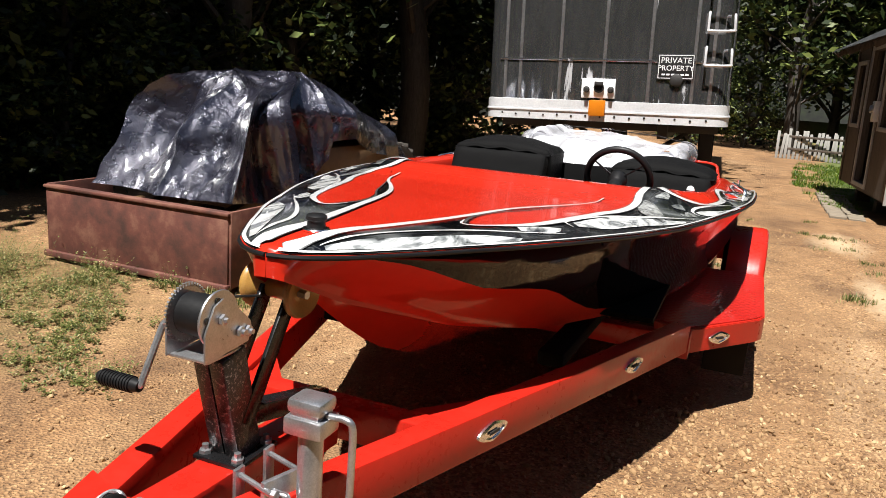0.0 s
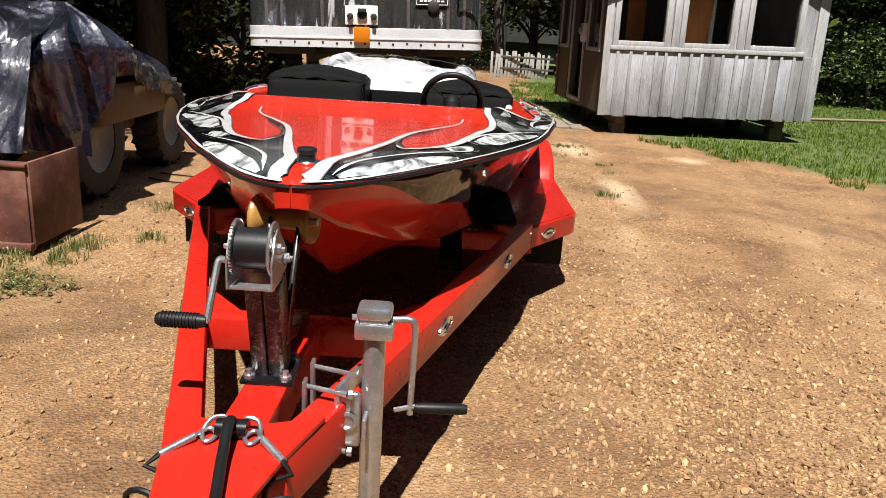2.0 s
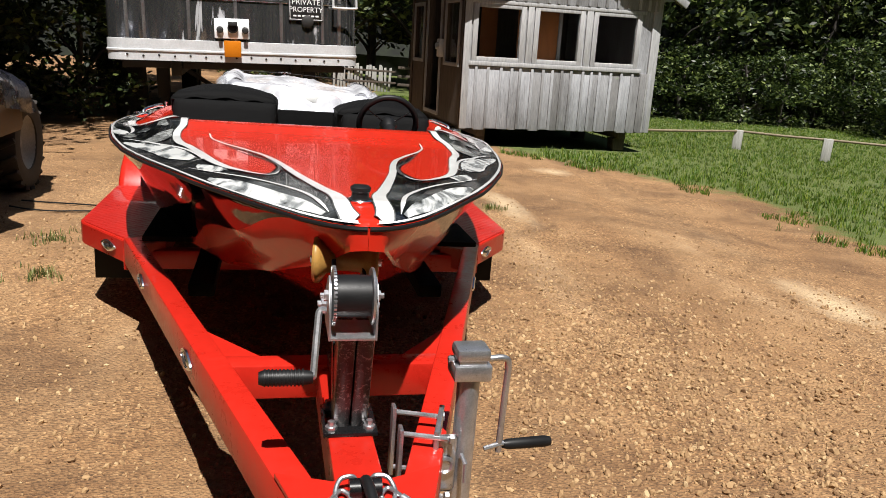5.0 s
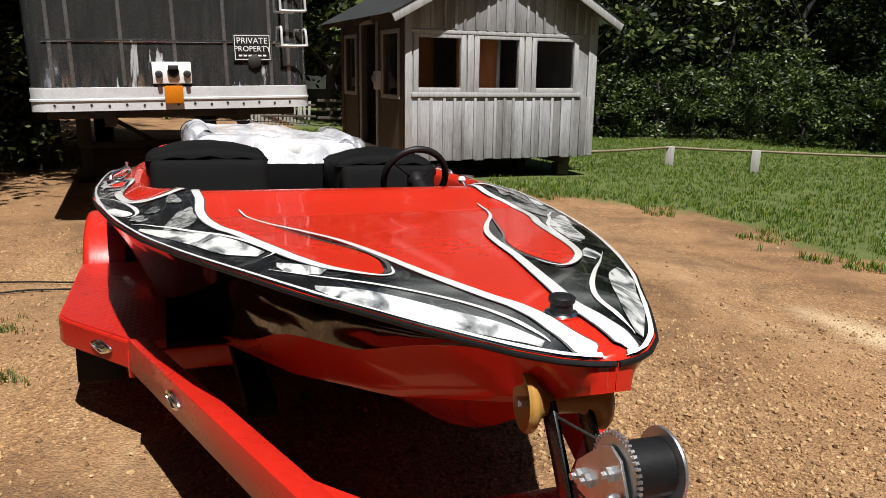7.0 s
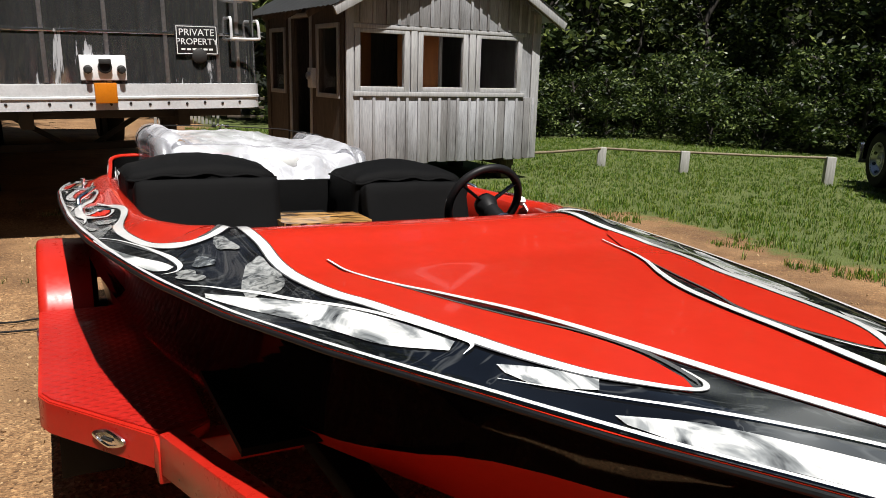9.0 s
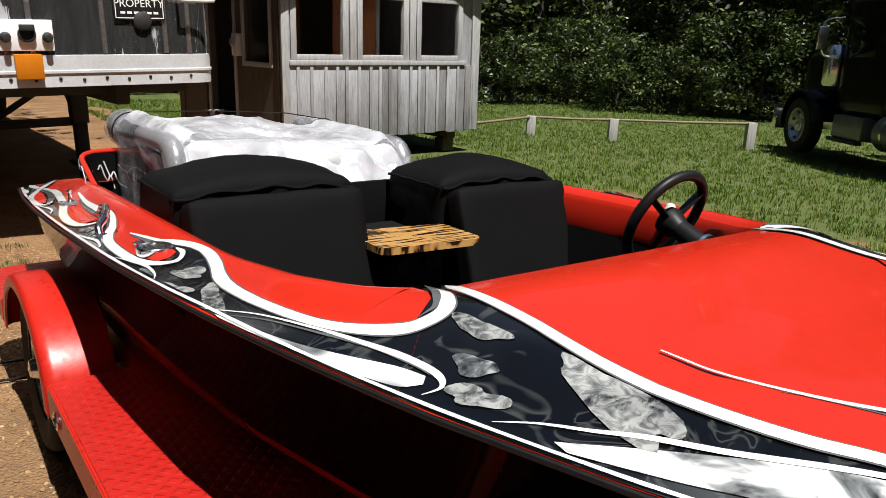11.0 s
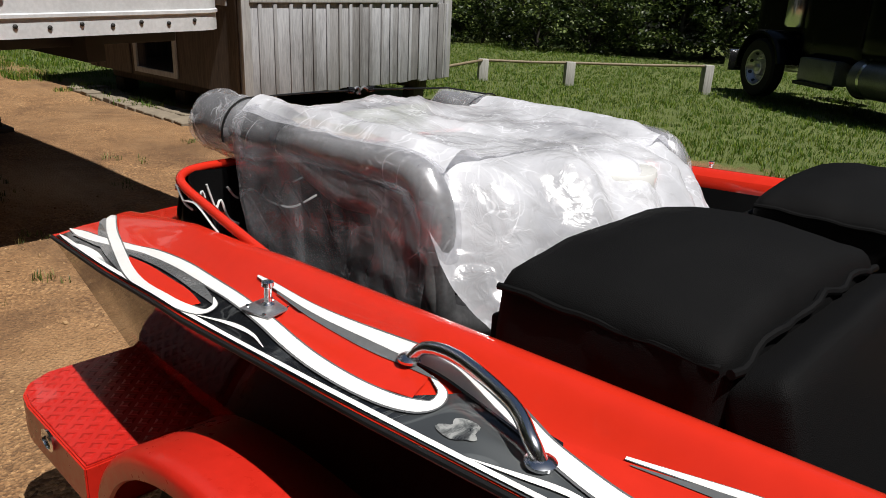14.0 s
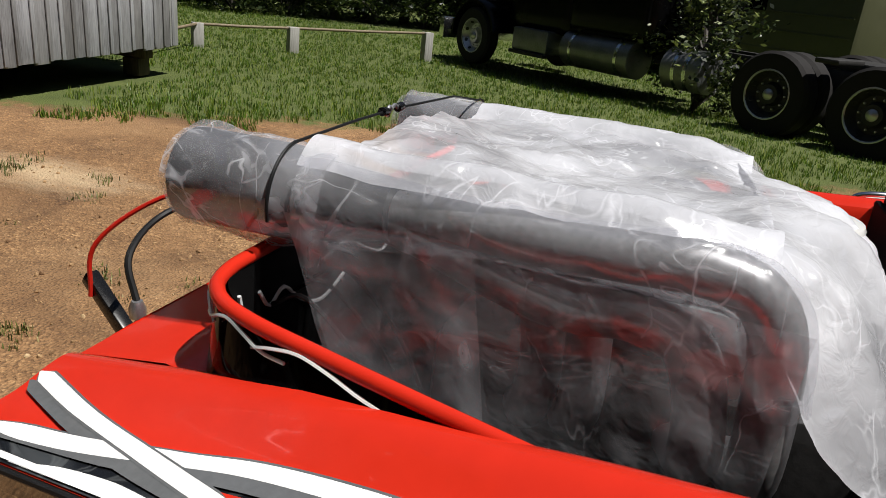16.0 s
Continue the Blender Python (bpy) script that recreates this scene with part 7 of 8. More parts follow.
    for x, y in low:
        k = rnd.randrange(2)
        bush = thing("bush", "dense green bush at the foot of the woods", "bush", pose(x, y, ground_z(x, y), 0, 0, rnd.uniform(0, 360)) @ Matrix.Scale(rnd.uniform(0.8, 1.25), 4), "bushes of the wood edge")
        part("stem", shrubs[k][0], BARK, bush)
        part("foliage", shrubs[k][1] if x < 6 else sunny[k], LEAF, bush)
    # added ring wall far behind, the shade of the deep woods painted near-black
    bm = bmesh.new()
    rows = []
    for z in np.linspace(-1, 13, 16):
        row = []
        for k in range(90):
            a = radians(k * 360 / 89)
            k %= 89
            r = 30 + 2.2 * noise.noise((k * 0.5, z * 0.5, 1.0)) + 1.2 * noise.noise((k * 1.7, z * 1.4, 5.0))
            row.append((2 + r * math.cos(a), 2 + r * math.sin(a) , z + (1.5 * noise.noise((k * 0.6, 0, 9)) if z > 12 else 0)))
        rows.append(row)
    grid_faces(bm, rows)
    dark = material("painted_woods_shade", (0.02, 0.03, 0.012), 0.95)
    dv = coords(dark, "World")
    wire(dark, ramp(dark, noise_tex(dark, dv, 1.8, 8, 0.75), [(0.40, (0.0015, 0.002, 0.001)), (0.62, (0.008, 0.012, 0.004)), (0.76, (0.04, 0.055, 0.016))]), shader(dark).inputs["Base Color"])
    whole("backdrop", bm, dark, "ring wall with the shade of the surrounding woods painted on", "backdrop", "structure")


build_woods()

# ---- tractor under a black sheet ----
def build_tractor():
    tr = thing("tractor", "old tan compact tractor with dusty tyres and a rusty front blade", "tractor")
    # blade box at the front
    blade = part("blade", box(-3.45, -1.93, 0.285, 0.315, 0.07, 0.515, 0.006), RUST, tr, "rusty red steel loader blade")
    part("blade_lip", box(-3.46, -1.92, 0.255, 0.32, 0.035, 0.075, 0.006), RUST, blade)
    part("blade_top", box(-3.46, -1.92, 0.272, 0.345, 0.508, 0.530, 0.006), RUST, blade)
    for x in (-3.45, -1.925):
        part("blade_cheek", box(x - 0.012, x + 0.012, 0.3, 0.86, 0.05, 0.535, 0.006), RUST, blade)
    part("blade_floor", box(-3.44, -1.94, 0.31, 0.84, 0.05, 0.075, 0.004), RUST, blade)
    for x in (-3.0, -2.35):
        part("loader_arm", beam((x, 0.8, 0.35), (x, 2.3, 0.75), 0.09, 0.12), MUD_TAN, tr)
    part("chassis", box(-2.95, -2.35, 1.05, 3.3, 0.38, 0.80, 0.04), MUD_TAN, tr)
    part("bonnet", box(-2.90, -2.42, 1.15, 2.0, 0.80, 1.12, 0.06), MUD_TAN, tr)
    part("seat_pan", box(-2.9, -2.45, 2.3, 2.8, 0.85, 1.0, 0.05), BLACK_PLASTIC, tr)
    part("fender", box(-2.42, -2.12, 1.66, 2.95, 0.52, 0.84, 0.06), MUD_TAN, tr, "muddy tan fender")
    for sx, y, r, wd in ((-2.25, 1.72, 0.44, 0.20), (-3.05, 1.72, 0.44, 0.20), (-2.27, 3.15, 0.40, 0.26), (-3.05, 3.15, 0.40, 0.26)):
        s = 1 if sx > -2.6 else -1
        wm = Matrix.Translation((sx, y, r)) @ Matrix.Rotation(radians(90 * s), 4, "Y")
        h = wd / 2
        tyre = part("tyre", lathe([(r * 0.56, -h * 0.85), (r * 0.78, -h), (r * 0.92, -h * 0.9), (r * 0.96, -h * 0.5), (r * 0.96, h * 0.5), (r * 0.92, h * 0.9), (r * 0.78, h), (r * 0.56, h * 0.85)], wm, 36, close=True), DUSTY_RUBBER, tr, "dusty lugged tractor tyre")
        for k in range(18):
            for side in (-1, 1):
                m = wm @ Matrix.Rotation(2 * math.pi * (k + 0.25 * side) / 18, 4, "Z") @ Matrix.Translation((r * 0.965, 0, side * h * 0.45)) @ Matrix.Rotation(radians(28 * side), 4, "X")
                part("lug", box(-0.018, 0.018, -0.02, 0.02, -h * 0.52, h * 0.52, 0.004, None, m), DUSTY_RUBBER, tyre)
        part("wheel_disc", lathe([(r * 0.57, h * 0.8), (r * 0.52, h * 0.5), (r * 0.30, h * 0.1), (r * 0.18, h * 0.25), (0.001, h * 0.25)], wm, 28, open_start=True), WHEEL_GREY, tyre, "dusty grey wheel disc")


def build_tarp():
    """Black sheeting thrown over the tractor: ridges and valleys from the top to the hem."""
    # each fold: top, shoulder, middle, hem
    folds = (
        ((-3.30, 1.60, 1.20), (-3.42, 1.15, 1.03), (-3.44, 1.02, 0.76), (-3.40, 0.92, 0.54)),
        ((-3.00, 0.92, 1.30), (-3.17, 0.80, 1.11), (-3.16, 0.66, 0.85), (-3.22, 0.46, 0.55)),
        ((-2.80, 1.08, 1.26), (-2.90, 0.98, 1.00), (-2.94, 0.86, 0.83), (-2.90, 0.50, 0.54)),
        ((-2.58, 1.12, 1.28), (-2.64, 0.70, 0.98), (-2.62, 0.60, 0.76), (-2.62, 0.42, 0.54)),
        ((-2.42, 1.12, 1.22), (-2.42, 0.95, 0.99), (-2.40, 0.84, 0.78), (-2.34, 0.44, 0.54)),
        ((-2.24, 1.05, 1.26), (-2.03, 0.66, 1.18), (-2.03, 0.56, 0.86), (-2.05, 0.48, 0.545)),
        ((-2.14, 1.18, 1.30), (-2.16, 0.88, 1.10), (-2.18, 0.86, 0.80), (-2.07, 0.88, 0.50)),
        ((-2.10, 1.24, 1.37), (-1.97, 0.98, 1.20), (-1.91, 1.00, 0.86), (-1.93, 1.05, 0.44)),
        ((-2.16, 1.40, 1.37), (-2.11, 1.22, 1.18), (-2.12, 1.22, 0.88), (-2.03, 1.22, 0.52)),
        ((-2.18, 1.50, 1.38), (-1.96, 1.42, 1.18), (-1.92, 1.44, 0.96), (-1.94, 1.44, 0.78)),
        ((-2.24, 1.72, 1.34), (-2.12, 1.66, 1.14), (-2.11, 1.66, 1.00), (-2.05, 1.64, 0.88)),
        ((-2.26, 1.95, 1.29), (-2.02, 1.92, 1.14), (-1.98, 1.92, 1.02), (-2.00, 1.94, 0.90)),
        ((-2.30, 2.30, 1.20), (-2.12, 2.34, 1.06), (-2.06, 2.40, 0.90), (-2.05, 2.45, 0.76)),
        ((-2.34, 2.62, 1.09), (-2.10, 2.70, 0.96), (-2.03, 2.76, 0.82), (-2.03, 2.82, 0.68)),
        ((-2.45, 2.95, 0.94), (-2.18, 3.05, 0.84), (-2.10, 3.12, 0.74), (-2.07, 3.18, 0.66)),
        ((-2.70, 3.20, 0.92), (-2.55, 3.42, 0.82), (-2.50, 3.46, 0.70), (-2.50, 3.50, 0.58)),
        ((-3.05, 2.85, 1.02), (-3.28, 3.20, 0.88), (-3.34, 3.25, 0.70), (-3.34, 3.30, 0.48)),
        ((-3.25, 2.20, 1.16), (-3.50, 2.20, 1.00), (-3.54, 2.20, 0.76), (-3.55, 2.20, 0.50)))
    cols = []
    for f in folds:
        top = Vector(f[0])
        ys = min(max(top.y + 0.15, 1.25), 2.7)
        spine = Vector((-2.66, ys, interp(ys, [(1.2, 1.385), (1.7, 1.385), (2.2, 1.25), (2.7, 1.10)])))
        cols.append(smooth_path([spine, spine.lerp(top, 0.55) + Vector((0, 0, 0.012))] + [Vector(q) for q in f], 9))
    n, per = len(cols), 20
    rows = []
    for r in range(len(cols[0])):
        f = r / (len(cols[0]) - 1)
        row = []
        for c in range(n):
            a, b = cols[c][r], cols[(c + 1) % n][r]
            for k in range(per):
                t = k / per
                p = a.lerp(b, t)
                # the cloth hangs slack between two folds
                out = Vector((p.x + 2.66, (p.y - 1.7) * 0.7, 0)).normalized()
                sag = math.sin(math.pi * t) * f * (0.018 + 0.012 * math.sin(c * 2.1))
                p = p - out * sag
                w = noise.ridged_multi_fractal(Vector((p.x * 3.1, p.y * 3.1, p.z * 1.3 + c * 0.0)), 1.0, 2.1, 3, 0.9, 2.0) - 1.0
                pinch = 0.034 * f * math.exp(-(min(t, 1 - t) * per / 1.3) ** 2) * (1 if (c + (t > 0.5)) % 2 else -0.6)
                w2 = noise.ridged_multi_fractal(Vector((p.x * 8.5 + p.z * 2.0, p.y * 8.5, p.z * 2.2)), 1.0, 2.1, 2, 0.9, 2.0) - 1.0
                q = pinch + 0.034 * w + 0.026 * w2 + 0.012 * noise.noise(p * 3.4) + 0.008 * noise.noise(p * 13)
                row.append(p + (out * f + Vector((0, 0, 0.55 - 0.4 * f))) * q)
        rows.append(row)
    bm = bmesh.new()
    grid_faces(bm, rows, close_u=True)
    bmesh.ops.recalc_face_normals(bm, faces=bm.faces)
    whole("tarpaulin", bm, TARP, "wrinkled shiny black plastic sheet draped over the tractor", "tarpaulin", smooth=50)


build_tractor()
build_tarp()


# ---- road tractor parked on the turf ----
def build_truck():
    yaw = math.atan2(5.0, 3.585)
    tk = thing("semi_truck", "dark conventional lorry tractor with silver fuel tanks parked on the grass", "truck", pose(12.395, 6.106, -0.10, 0, 0, math.degrees(yaw)) @ Matrix.Translation((0, -0.15, 0)))

    def wheel(x, y, r, h, rimmat, name="wheel"):
        s = 1 if y > -1 else -1
        wm = Matrix.Translation((x, y, r)) @ Matrix.Rotation(radians(-90 * s), 4, "X")
        t = part(name, lathe([(0.29, -h), (0.36, -h * 1.02), (r * 0.93, -h), (r, -h * 0.7), (r, h * 0.7), (r * 0.93, h), (0.36, h * 1.02), (0.29, h)], wm, 36, close=True), RUBBER, tk, "black lorry tyre")
        part("rim", lathe([(0.295, h), (0.28, h * 0.8), (0.22, h * 0.15), (0.15, h * 0.1), (0.12, h * 0.7), (0.001, h * 0.75)], wm, 30, open_start=True), rimmat, t, "dished steel rim")
        part("rim_ring", lathe([(0.288, h * 0.98), (0.300, h * 1.06), (0.312, h * 1.04), (0.305, h * 0.98)], wm, 30, close=True), ZINC, t, "bright rim edge")
        part("hub", lathe([(0.075, h * 0.2), (0.07, h * 0.8), (0.04, h * 0.95), (0.001, h)], wm, 16), ZINC, t)
        for k in range(8):
            a = 2 * math.pi * (k + 0.5) / 8
            part("hand_hole", lathe([(0.032, -0.004), (0.034, 0.0), (0.030, 0.004), (0.001, 0.003)], wm @ Matrix.Translation((0.248 * math.cos(a), 0.248 * math.sin(a), h * 0.60)) @ Matrix.Rotation(a, 4, "Z") @ Matrix.Rotation(radians(-58), 4, "Y"), 10), SIGN_BLACK, t)
        for k in range(10):
            a = 2 * math.pi * k / 10
            part("lug_nut", lathe([(0.014, 0), (0.012, 0.03), (0.001, 0.032)], wm @ Matrix.Translation((0.185 * math.cos(a), 0.185 * math.sin(a), h * 0.12)), 6), ZINC, t)
    wheel(0, 0.15, 0.51, 0.13, ZINC)
    wheel(0, -2.05, 0.51, 0.13, ZINC)
    for x in (-6.15, -7.45):
        for y in (0.13, -0.20, -1.75, -2.08):
            wheel(x, y, 0.53, 0.14, DARK_METAL)
    for y in (-0.55, -1.35):
        part("frame_rail", box(-8.2, 1.0, y - 0.05, y + 0.05, 0.62, 0.90, 0.01), DARK_METAL, tk)
    # hood, cab, sleeper
    part("hood", cushion(-0.75, 1.15, -1.65, -0.25, 0.85, 1.85, 0.18, 0.05, 6, 0.0), TRUCK_PAINT, tk, "", 60)
    part("cab", cushion(-2.35, -0.7, -1.95, 0.05, 0.75, 2.75, 0.14, 0.05, 6, 0.0), TRUCK_PAINT, tk, "", 60)
    part("sleeper", cushion(-4.1, -2.3, -2.1, 0.15, 0.85, 3.25, 0.14, 0.05, 6, 0.0), TRUCK_PAINT, tk, "", 60)
    part("side_window", box(-1.75, -0.95, 0.045, 0.06, 1.75, 2.4, 0.01), BLACK_GLOSS, tk)
    part("bumper", box(1.05, 1.22, -2.0, 0.2, 0.35, 0.75, 0.05), CHROME, tk)
    for y in (0.13, -2.03):
        rows = []
        for k in range(17):
            t = radians(-5 + 175 * k / 16)
            rows.append([(math.cos(t) * r, y + dy, 0.52 + math.sin(t) * r * 0.98) for dy, r in ((-0.30, 0.66), (0.12, 0.67), (0.17, 0.64), (0.17, 0.60), (-0.30, 0.62))])
        bm = bmesh.new()
        grid_faces(bm, rows, close_u=True)
        bmesh.ops.recalc_face_normals(bm, faces=bm.faces)
        part("front_fender", bm, TRUCK_PAINT, tk, "black rounded front fender", 45)
    # chrome air cleaner, mirror, stack
    part("air_cleaner", lathe([(0.001, 0), (0.17, 0.0), (0.19, 0.04), (0.19, 0.62), (0.15, 0.70), (0.001, 0.72)], Matrix.Translation((-0.55, 0.02, 1.25)), 22), CHROME, tk)
    part("mirror_arm", tube(smooth_path([(-0.75, 0.1, 1.75), (-0.68, 0.36, 1.8), (-0.68, 0.40, 2.3), (-0.75, 0.1, 2.4)], 5), 0.02, 8), CHROME, tk)
    part("mirror", box(-0.72, -0.68, 0.32, 0.50, 1.85, 2.25, 0.015), CHROME, tk)
    part("exhaust_stack", tube([(-2.35, -0.02, 0.9), (-2.35, -0.02, 3.6)], 0.075, 16), CHROME, tk)
    part("battery_box", box(-1.95, -1.05, -0.25, 0.18, 0.42, 0.80, 0.03), TANK, tk, "pale step box")
    part("step", box(-1.95, -1.05, 0.12, 0.24, 0.36, 0.42, 0.01), DARK_METAL, tk)
    for x0, x1 in ((-3.75, -2.25), (-5.05, -4.35)):
        tank = part("fuel_tank", tube([(x0, -0.10, 0.60), (x0 + 0.02, -0.10, 0.60), (x1 - 0.02, -0.10, 0.60), (x1, -0.10, 0.60)], [0.25, 0.29, 0.29, 0.25], 28), TANK, tk, "silver cylindrical fuel tank")
        for x in (x0 + 0.25, x1 - 0.25):
            part("tank_strap", lathe([(0.293, -0.03), (0.298, -0.03), (0.298, 0.03), (0.293, 0.03)], Matrix.Translation((x, -0.10, 0.60)) @ Matrix.Rotation(radians(90), 4, "Y"), 28, close=True), CHROME, tank)
    for y in (0.13, -2.03):
        part("rear_mudguard", box(-6.95, -6.65, y - 0.45, y + 0.15, 1.0, 1.06, 0.02), DARK_METAL, tk)
    part("fifth_wheel", box(-7.2, -6.3, -1.4, -0.5, 0.92, 1.02, 0.03), DARK_METAL, tk)


build_truck()


# ---- bush against the lorry ----
def build_lorry_bush():
    trunk, crown = tree_meshes(31, 1.75, 0.1, 0.85, 60, 70, 0.045)
    b = thing("bush", "loose green shrub growing against the parked lorry", "bush", pose(10.25, 2.0, -0.10))
    part("stem", trunk, BARK, b)
    part("foliage", crown, LEAF, b)


build_lorry_bush()


# ---- camper van body behind the lorry ----
def build_camper():
    c = thing("camper_trailer", "olive green camper body standing behind the lorry", "camper", pose(16.2, 2.4, -0.2, 0, 0, 54))
    cream = varied(material("olive_siding", (0.075, 0.078, 0.040), 0.5), 4, 0.15, (0.4, 0.6))
    part("body", box(-3.5, 2.5, -2.2, 0.0, 0.5, 2.9, 0.12), cream, c)
    for z in (0.9, 1.25, 1.6, 1.95):
        part("siding_rib", box(-3.4, 2.4, 0.001, 0.016, z, z + 0.03, 0.004), cream, c)
    part("window", box(-1.6, -0.4, 0.002, 0.03, 1.6, 2.3, 0.01), BLACK_GLOSS, c)
    part("skirt", box(-3.4, 2.4, -2.1, -0.1, 0.2, 0.5, 0.02), DARK_METAL, c)


build_camper()


# ---- pale fence far down the track ----
def build_palisade():
    f = thing("paling_fence", "rough grey split-pale fence at the end of the track", "fence")
    rnd = random.Random(9)
    for k in range(17):
        x = 1.55 + k * 0.105
        y = 19.2 + 0.02 * k
        h = rnd.uniform(0.66, 0.84)
        m = Matrix.Translation((x, y, 0)) @ Matrix.Rotation(rnd.uniform(-0.08, 0.08), 4, "Y")
        part("pale", box(-0.036, 0.036, -0.015, 0.015, -0.05, h, 0.006, None, m), POST_WOOD, f)
    for z in (0.25, 0.58):
        part("stringer", box(1.5, 3.4, 19.24, 19.28, z, z + 0.06, 0.006), DARK_WOOD, f)
    for k in range(3):
        part("gate_bar", box(3.45, 4.5, 19.3, 19.33, 0.2 + 0.25 * k, 0.28 + 0.25 * k, 0.006), DARK_WOOD, f)


build_palisade()


def build_paving():
    """Short path of old pavers beside the cabin."""
    path = thing("paver_path", "short path of worn grey concrete pavers beside the cabin", "path")
    rnd = random.Random(12)
    kinds = [mesh_of("paver", box(-0.105, 0.105, -0.098, 0.098, -0.03, 0.03, 0.008, None, None, 1), CONCRETE, 30)]
    for i in range(14):
        for k in range(2):
            b = part("paver", kinds[0], CONCRETE, path)
            b.matrix_world = pose(2.12 + k * 0.225 + rnd.uniform(-0.012, 0.012), 7.78 + i * 0.208, 0.004 + rnd.uniform(-0.012, 0.010), rnd.uniform(-2, 2), rnd.uniform(-2, 2), rnd.uniform(-4, 4))


build_paving()


def build_ground_cords():
    for pts in ([(-0.95, 2.26), (-1.12, 2.31), (-1.35, 2.33), (-1.58, 2.36), (-1.75, 2.33), (-1.95, 2.36), (-2.12, 2.45)],
                [(-0.98, 2.50), (-1.14, 2.52), (-1.3, 2.50), (-1.6, 2.58), (-1.9, 2.62), (-2.1, 2.66)]):
        whole("power_cord", tube(smooth_path([(x, y, ground_z(x, y) + 0.014 + 0.012 * noise.noise((x * 0.7, y * 0.7, 0.3))) for x, y in pts], 8), 0.006, 8), BLACK_PLASTIC, "thin dark cord lying across the dirt", "cord", group="cords on the dirt")


build_ground_cords()


# ---- weeds, turf blades, stones ----
def blades(rnd, spots, mat, name, label, height, blades_per, width):
    verts, faces = [], []
    for x, y, s in spots:
        z = ground_z(x, y)
        for _ in range(blades_per):
            a, lean = rnd.uniform(0, 6.283), rnd.uniform(0.1, 0.7)
            h = height * s * rnd.uniform(0.5, 1.2)
            bx, by = x + rnd.gauss(0, 0.02), y + rnd.gauss(0, 0.02)
            dx, dy = math.cos(a) * h * lean, math.sin(a) * h * lean
            wx, wy = -math.sin(a) * width, math.cos(a) * width
            k = len(verts)
            verts += [(bx - wx, by - wy, z), (bx + wx, by + wy, z), (bx + dx * 0.45 + wx * 0.8, by + dy * 0.45 + wy * 0.8, z + h * 0.6), (bx + dx * 0.45 - wx * 0.8, by + dy * 0.45 - wy * 0.8, z + h * 0.6), (bx + dx, by + dy, z + h)]
            faces += [(k, k + 1, k + 2, k + 3), (k + 3, k + 2, k + 4)]
    tagged(new(name, raw_mesh(name, verts, faces, mat)), label, "grass", kind="stuff")


def sprigs(rnd, plants, mat, name, label):
    """Low weeds: a few leaning stems with small leaves up each."""
    verts, faces = [], []
    for x, y, h in plants:
        z = ground_z(x, y)
        for _ in range(rnd.randrange(4, 9)):
            a, lean = rnd.uniform(0, 6.283), rnd.uniform(0.2, 1.3)
            up = h * rnd.uniform(0.5, 1.1)
            dx, dy = math.cos(a) * up * lean, math.sin(a) * up * lean
            k = len(verts)
            verts += [(x - 0.001, y, z), (x + 0.001, y, z), (x + dx, y + dy, z + up)]
            faces.append((k, k + 1, k + 2))
            for _ in range(6):
                f = rnd.uniform(0.15, 1.0)
                b, size, rise = rnd.uniform(0, 6.283), rnd.uniform(0.007, 0.017), rnd.uniform(-0.2, 0.8)
                px, py, pz = x + dx * f, y + dy * f, z + up * f + 0.002
                ux, uy, uz = math.cos(b) * size, math.sin(b) * size, rise * size
                sx, sy = -math.sin(b) * size * 0.32, math.cos(b) * size * 0.32
                k = len(verts)
                verts += [(px, py, pz), (px + ux * 0.5 + sx, py + uy * 0.5 + sy, pz + uz * 0.7), (px + ux, py + uy, pz + uz), (px + ux * 0.5 - sx, py + uy * 0.5 - sy, pz + uz * 0.7)]
                faces.append((k, k + 1, k + 2, k + 3))
    tagged(new(name, raw_mesh(name, verts, faces, mat)), label, "weeds", kind="stuff")


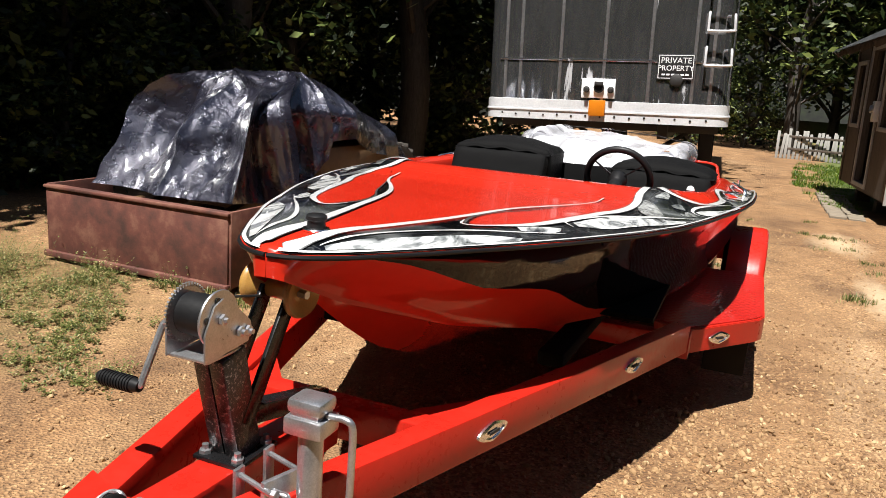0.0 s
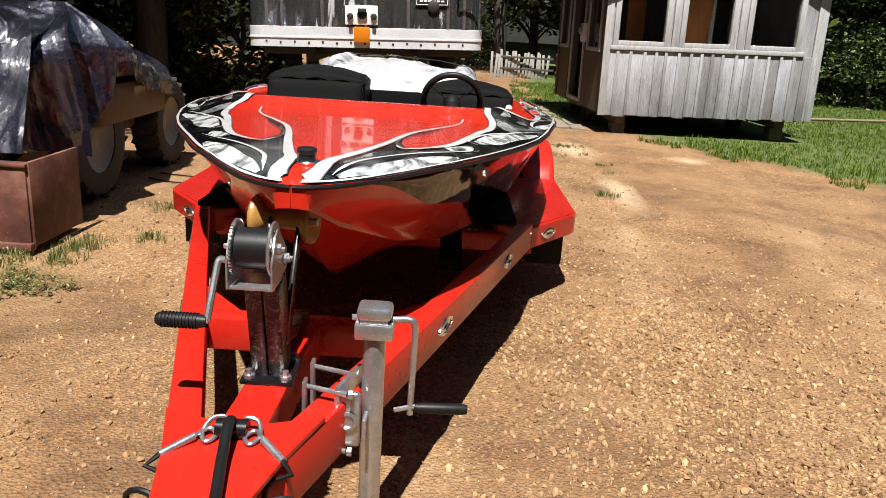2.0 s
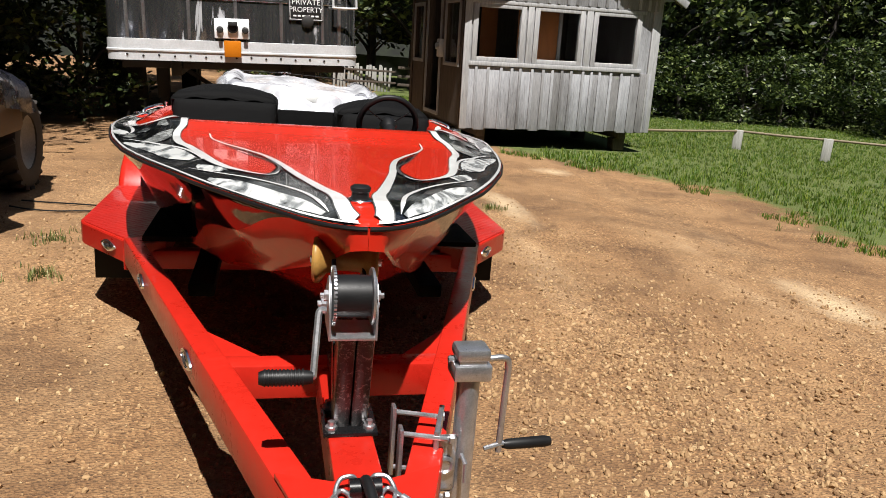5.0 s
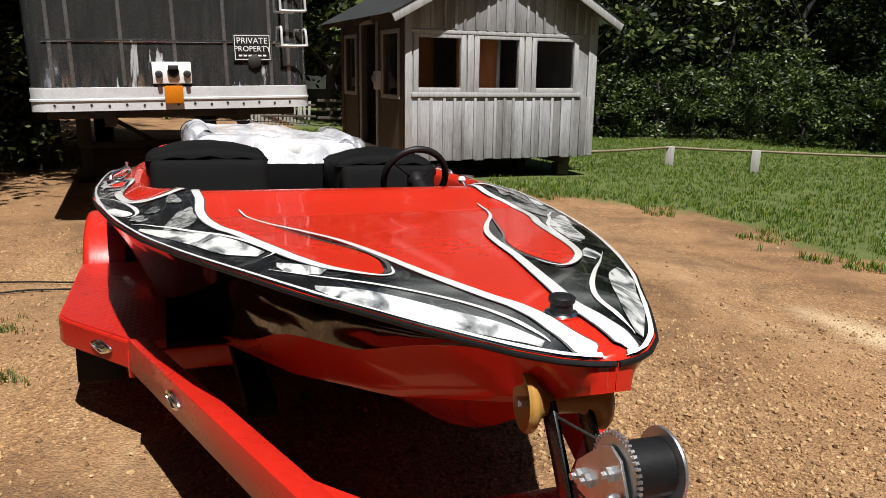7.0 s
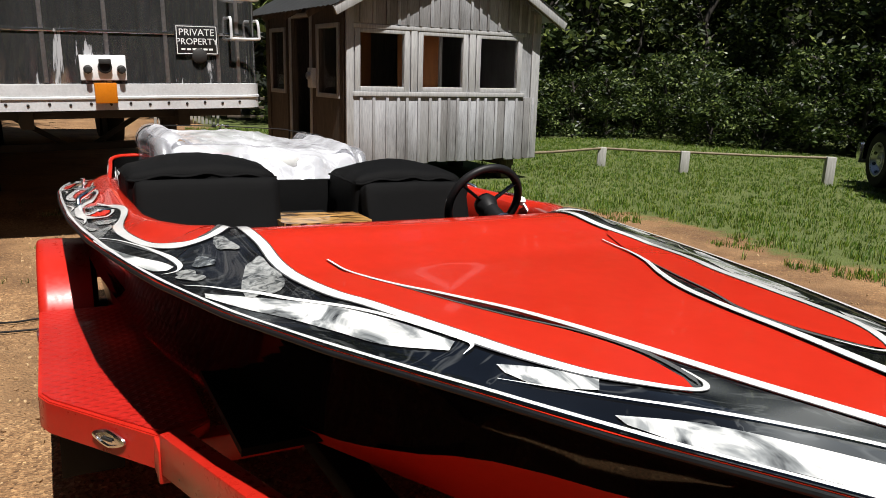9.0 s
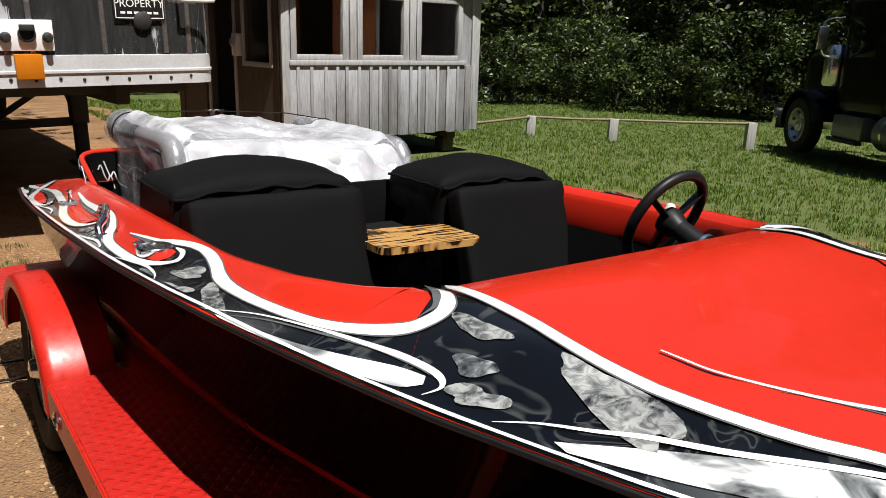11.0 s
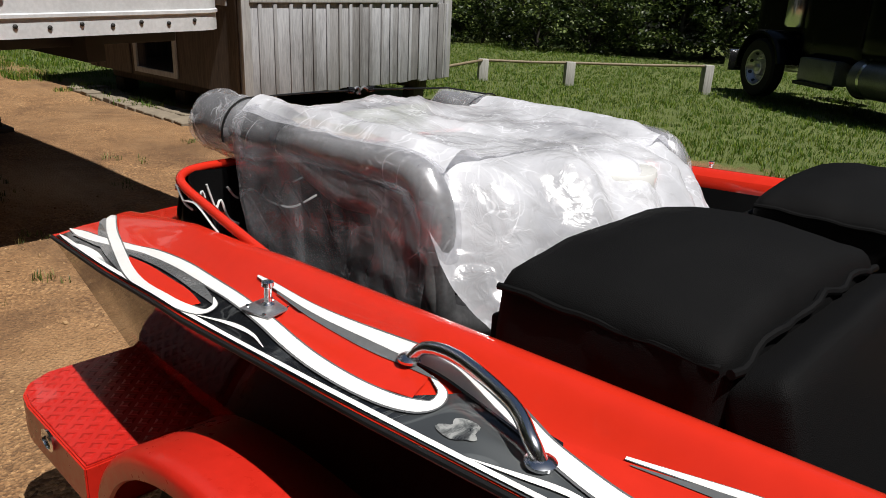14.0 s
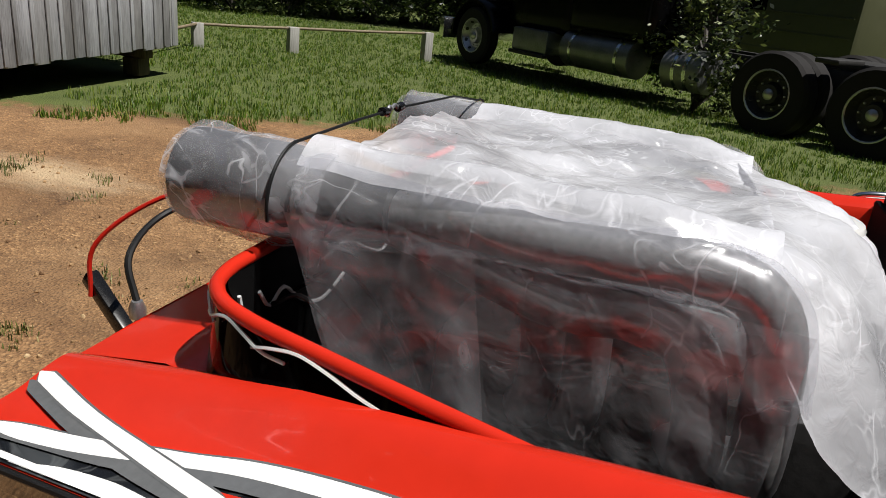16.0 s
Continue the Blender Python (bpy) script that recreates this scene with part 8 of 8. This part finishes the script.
def build_growth():
    rnd = random.Random(17)
    spots = []
    while len(spots) < 34000:
        y = rnd.uniform(-3, 17.5)
        edge = interp(y, GRASS_EDGE)
        x = edge - 0.5 + 17 * rnd.random() ** 1.4
        n = noise.noise((x * 1.3, y * 1.3, 2.0)) + 0.5 * noise.noise((x * 4, y * 4, 7.0))
        d = x - edge
        if 2.5 < x < 5.9 and 7.45 < y < 10.7 or (d < 1.0 and n < -0.1 - d * 0.5):
            continue
        if n < -0.45 and rnd.random() < 0.7:
            continue
        spots.append((x, y, 0.65 + 0.5 * max(0, n) + (0.5 if d < 1.2 and rnd.random() < 0.25 else 0) + 0.02 * d))
    blades(rnd, spots, GRASS, "grass", "lively green turf growing over the yard edge", 0.075, 5, 0.0038)
    plants = []
    while len(plants) < 1150:
        cx, cy = rnd.uniform(-4.8, -1.2), rnd.uniform(-2.4, 0.24)
        if noise.noise((cx * 1.2, cy * 1.2, 3.0)) - 0.32 * max(0, -cy - 0.5) - 0.5 * max(0, cx + 1.8) < -0.10:
            continue
        tall = rnd.choice((0.05, 0.06, 0.08, 0.12)) * (1.6 if cy > -0.15 else 1.0) * (1.7 if cx < -3.0 and cy > -0.3 else 1.0)
        plants += [(cx + rnd.gauss(0, 0.07), cy + rnd.gauss(0, 0.06), tall * rnd.uniform(0.6, 1.2)) for _ in range(rnd.randrange(1, 6))]
    sprigs(rnd, plants, WEED, "leafy_weeds", "straggling yellow-green leafy weeds before the tractor blade")
    spots = []
    for k in range(26):
        cx, cy = rnd.uniform(-3.4, -1.7), rnd.uniform(0.05, 0.55)
        if cx > -1.9 or cy < 0.26:
            spots += [(cx + rnd.gauss(0, 0.05), cy + rnd.gauss(0, 0.05), 1.5) for _ in range(8)]
    for k in range(34):
        cx, cy = rnd.uniform(-1.6, 2.4), rnd.uniform(3.4, 7.2)
        spots += [(cx + rnd.gauss(0, 0.05), cy + rnd.gauss(0, 0.05), rnd.uniform(0.4, 0.9)) for _ in range(rnd.randrange(4, 14))]
    for cx, cy in ((-1.75, 0.55), (-1.6, 1.5), (1.85, 2.9), (-1.45, 0.75)):
        spots += [(cx + rnd.gauss(0, 0.07), cy + rnd.gauss(0, 0.07), 1.0) for _ in range(22)]
    blades(rnd, spots, WEED, "weeds", "straggling yellow-green weeds round the tractor blade", 0.052, 8, 0.0026)


def build_stones():
    rnd = random.Random(23)
    base = bmesh.new()
    bmesh.ops.create_icosphere(base, subdivisions=1, radius=1.0)
    bv = [v.co.copy() for v in base.verts]
    bf = [[v.index for v in f.verts] for f in base.faces]
    base.free()
    verts, faces = [], []
    for k in range(30000):
        if k % 3 == 1:
            x, y = rnd.uniform(-1.8, 3.6), rnd.uniform(-3.2, 2.2)
        elif k % 3:
            x, y = 1.5 + rnd.gauss(0, 0.6), -0.7 + rnd.gauss(0, 1.0)
        else:
            x, y = rnd.uniform(-2.5, 5), rnd.uniform(-3.5, 6)
        if noise.noise((x * 0.9, y * 0.9, 8.0)) + 0.5 * rnd.random() < -0.05:
            continue
        if x > 2.3 and y > 0.5 and rnd.random() < 0.7:
            continue
        s = (0.0036 + 0.011 * rnd.random() ** 3.4) * (1.12 if 0.7 < x < 2.6 and -2.0 < y < 0.8 else 1.0)
        q = Euler((rnd.uniform(0, 6), rnd.uniform(0, 6), rnd.uniform(0, 6))).to_matrix()
        sc = Vector((rnd.uniform(0.8, 1.5), rnd.uniform(0.7, 1.1), rnd.uniform(0.5, 0.8)))
        z = ground_z(x, y) + 0.016 * noise.noise((x * 0.7, y * 0.7, 0.3)) + 0.008 * noise.noise((x * 2.3, y * 2.3, 4.0))
        n0 = len(verts)
        for v in bv:
            p = q @ Vector((v.x * sc.x, v.y * sc.y, v.z * sc.z)) * s * rnd.uniform(0.85, 1.15)
            verts.append((x + p.x, y + p.y, z + p.z + s * 0.25))
        faces += [[n0 + i for i in f] for f in bf]
    tagged(new("gravel", raw_mesh("gravel", verts, faces, STONE)), "loose tan and pale gravel scattered over the dirt", "gravel", kind="stuff")


build_growth()
build_stones()
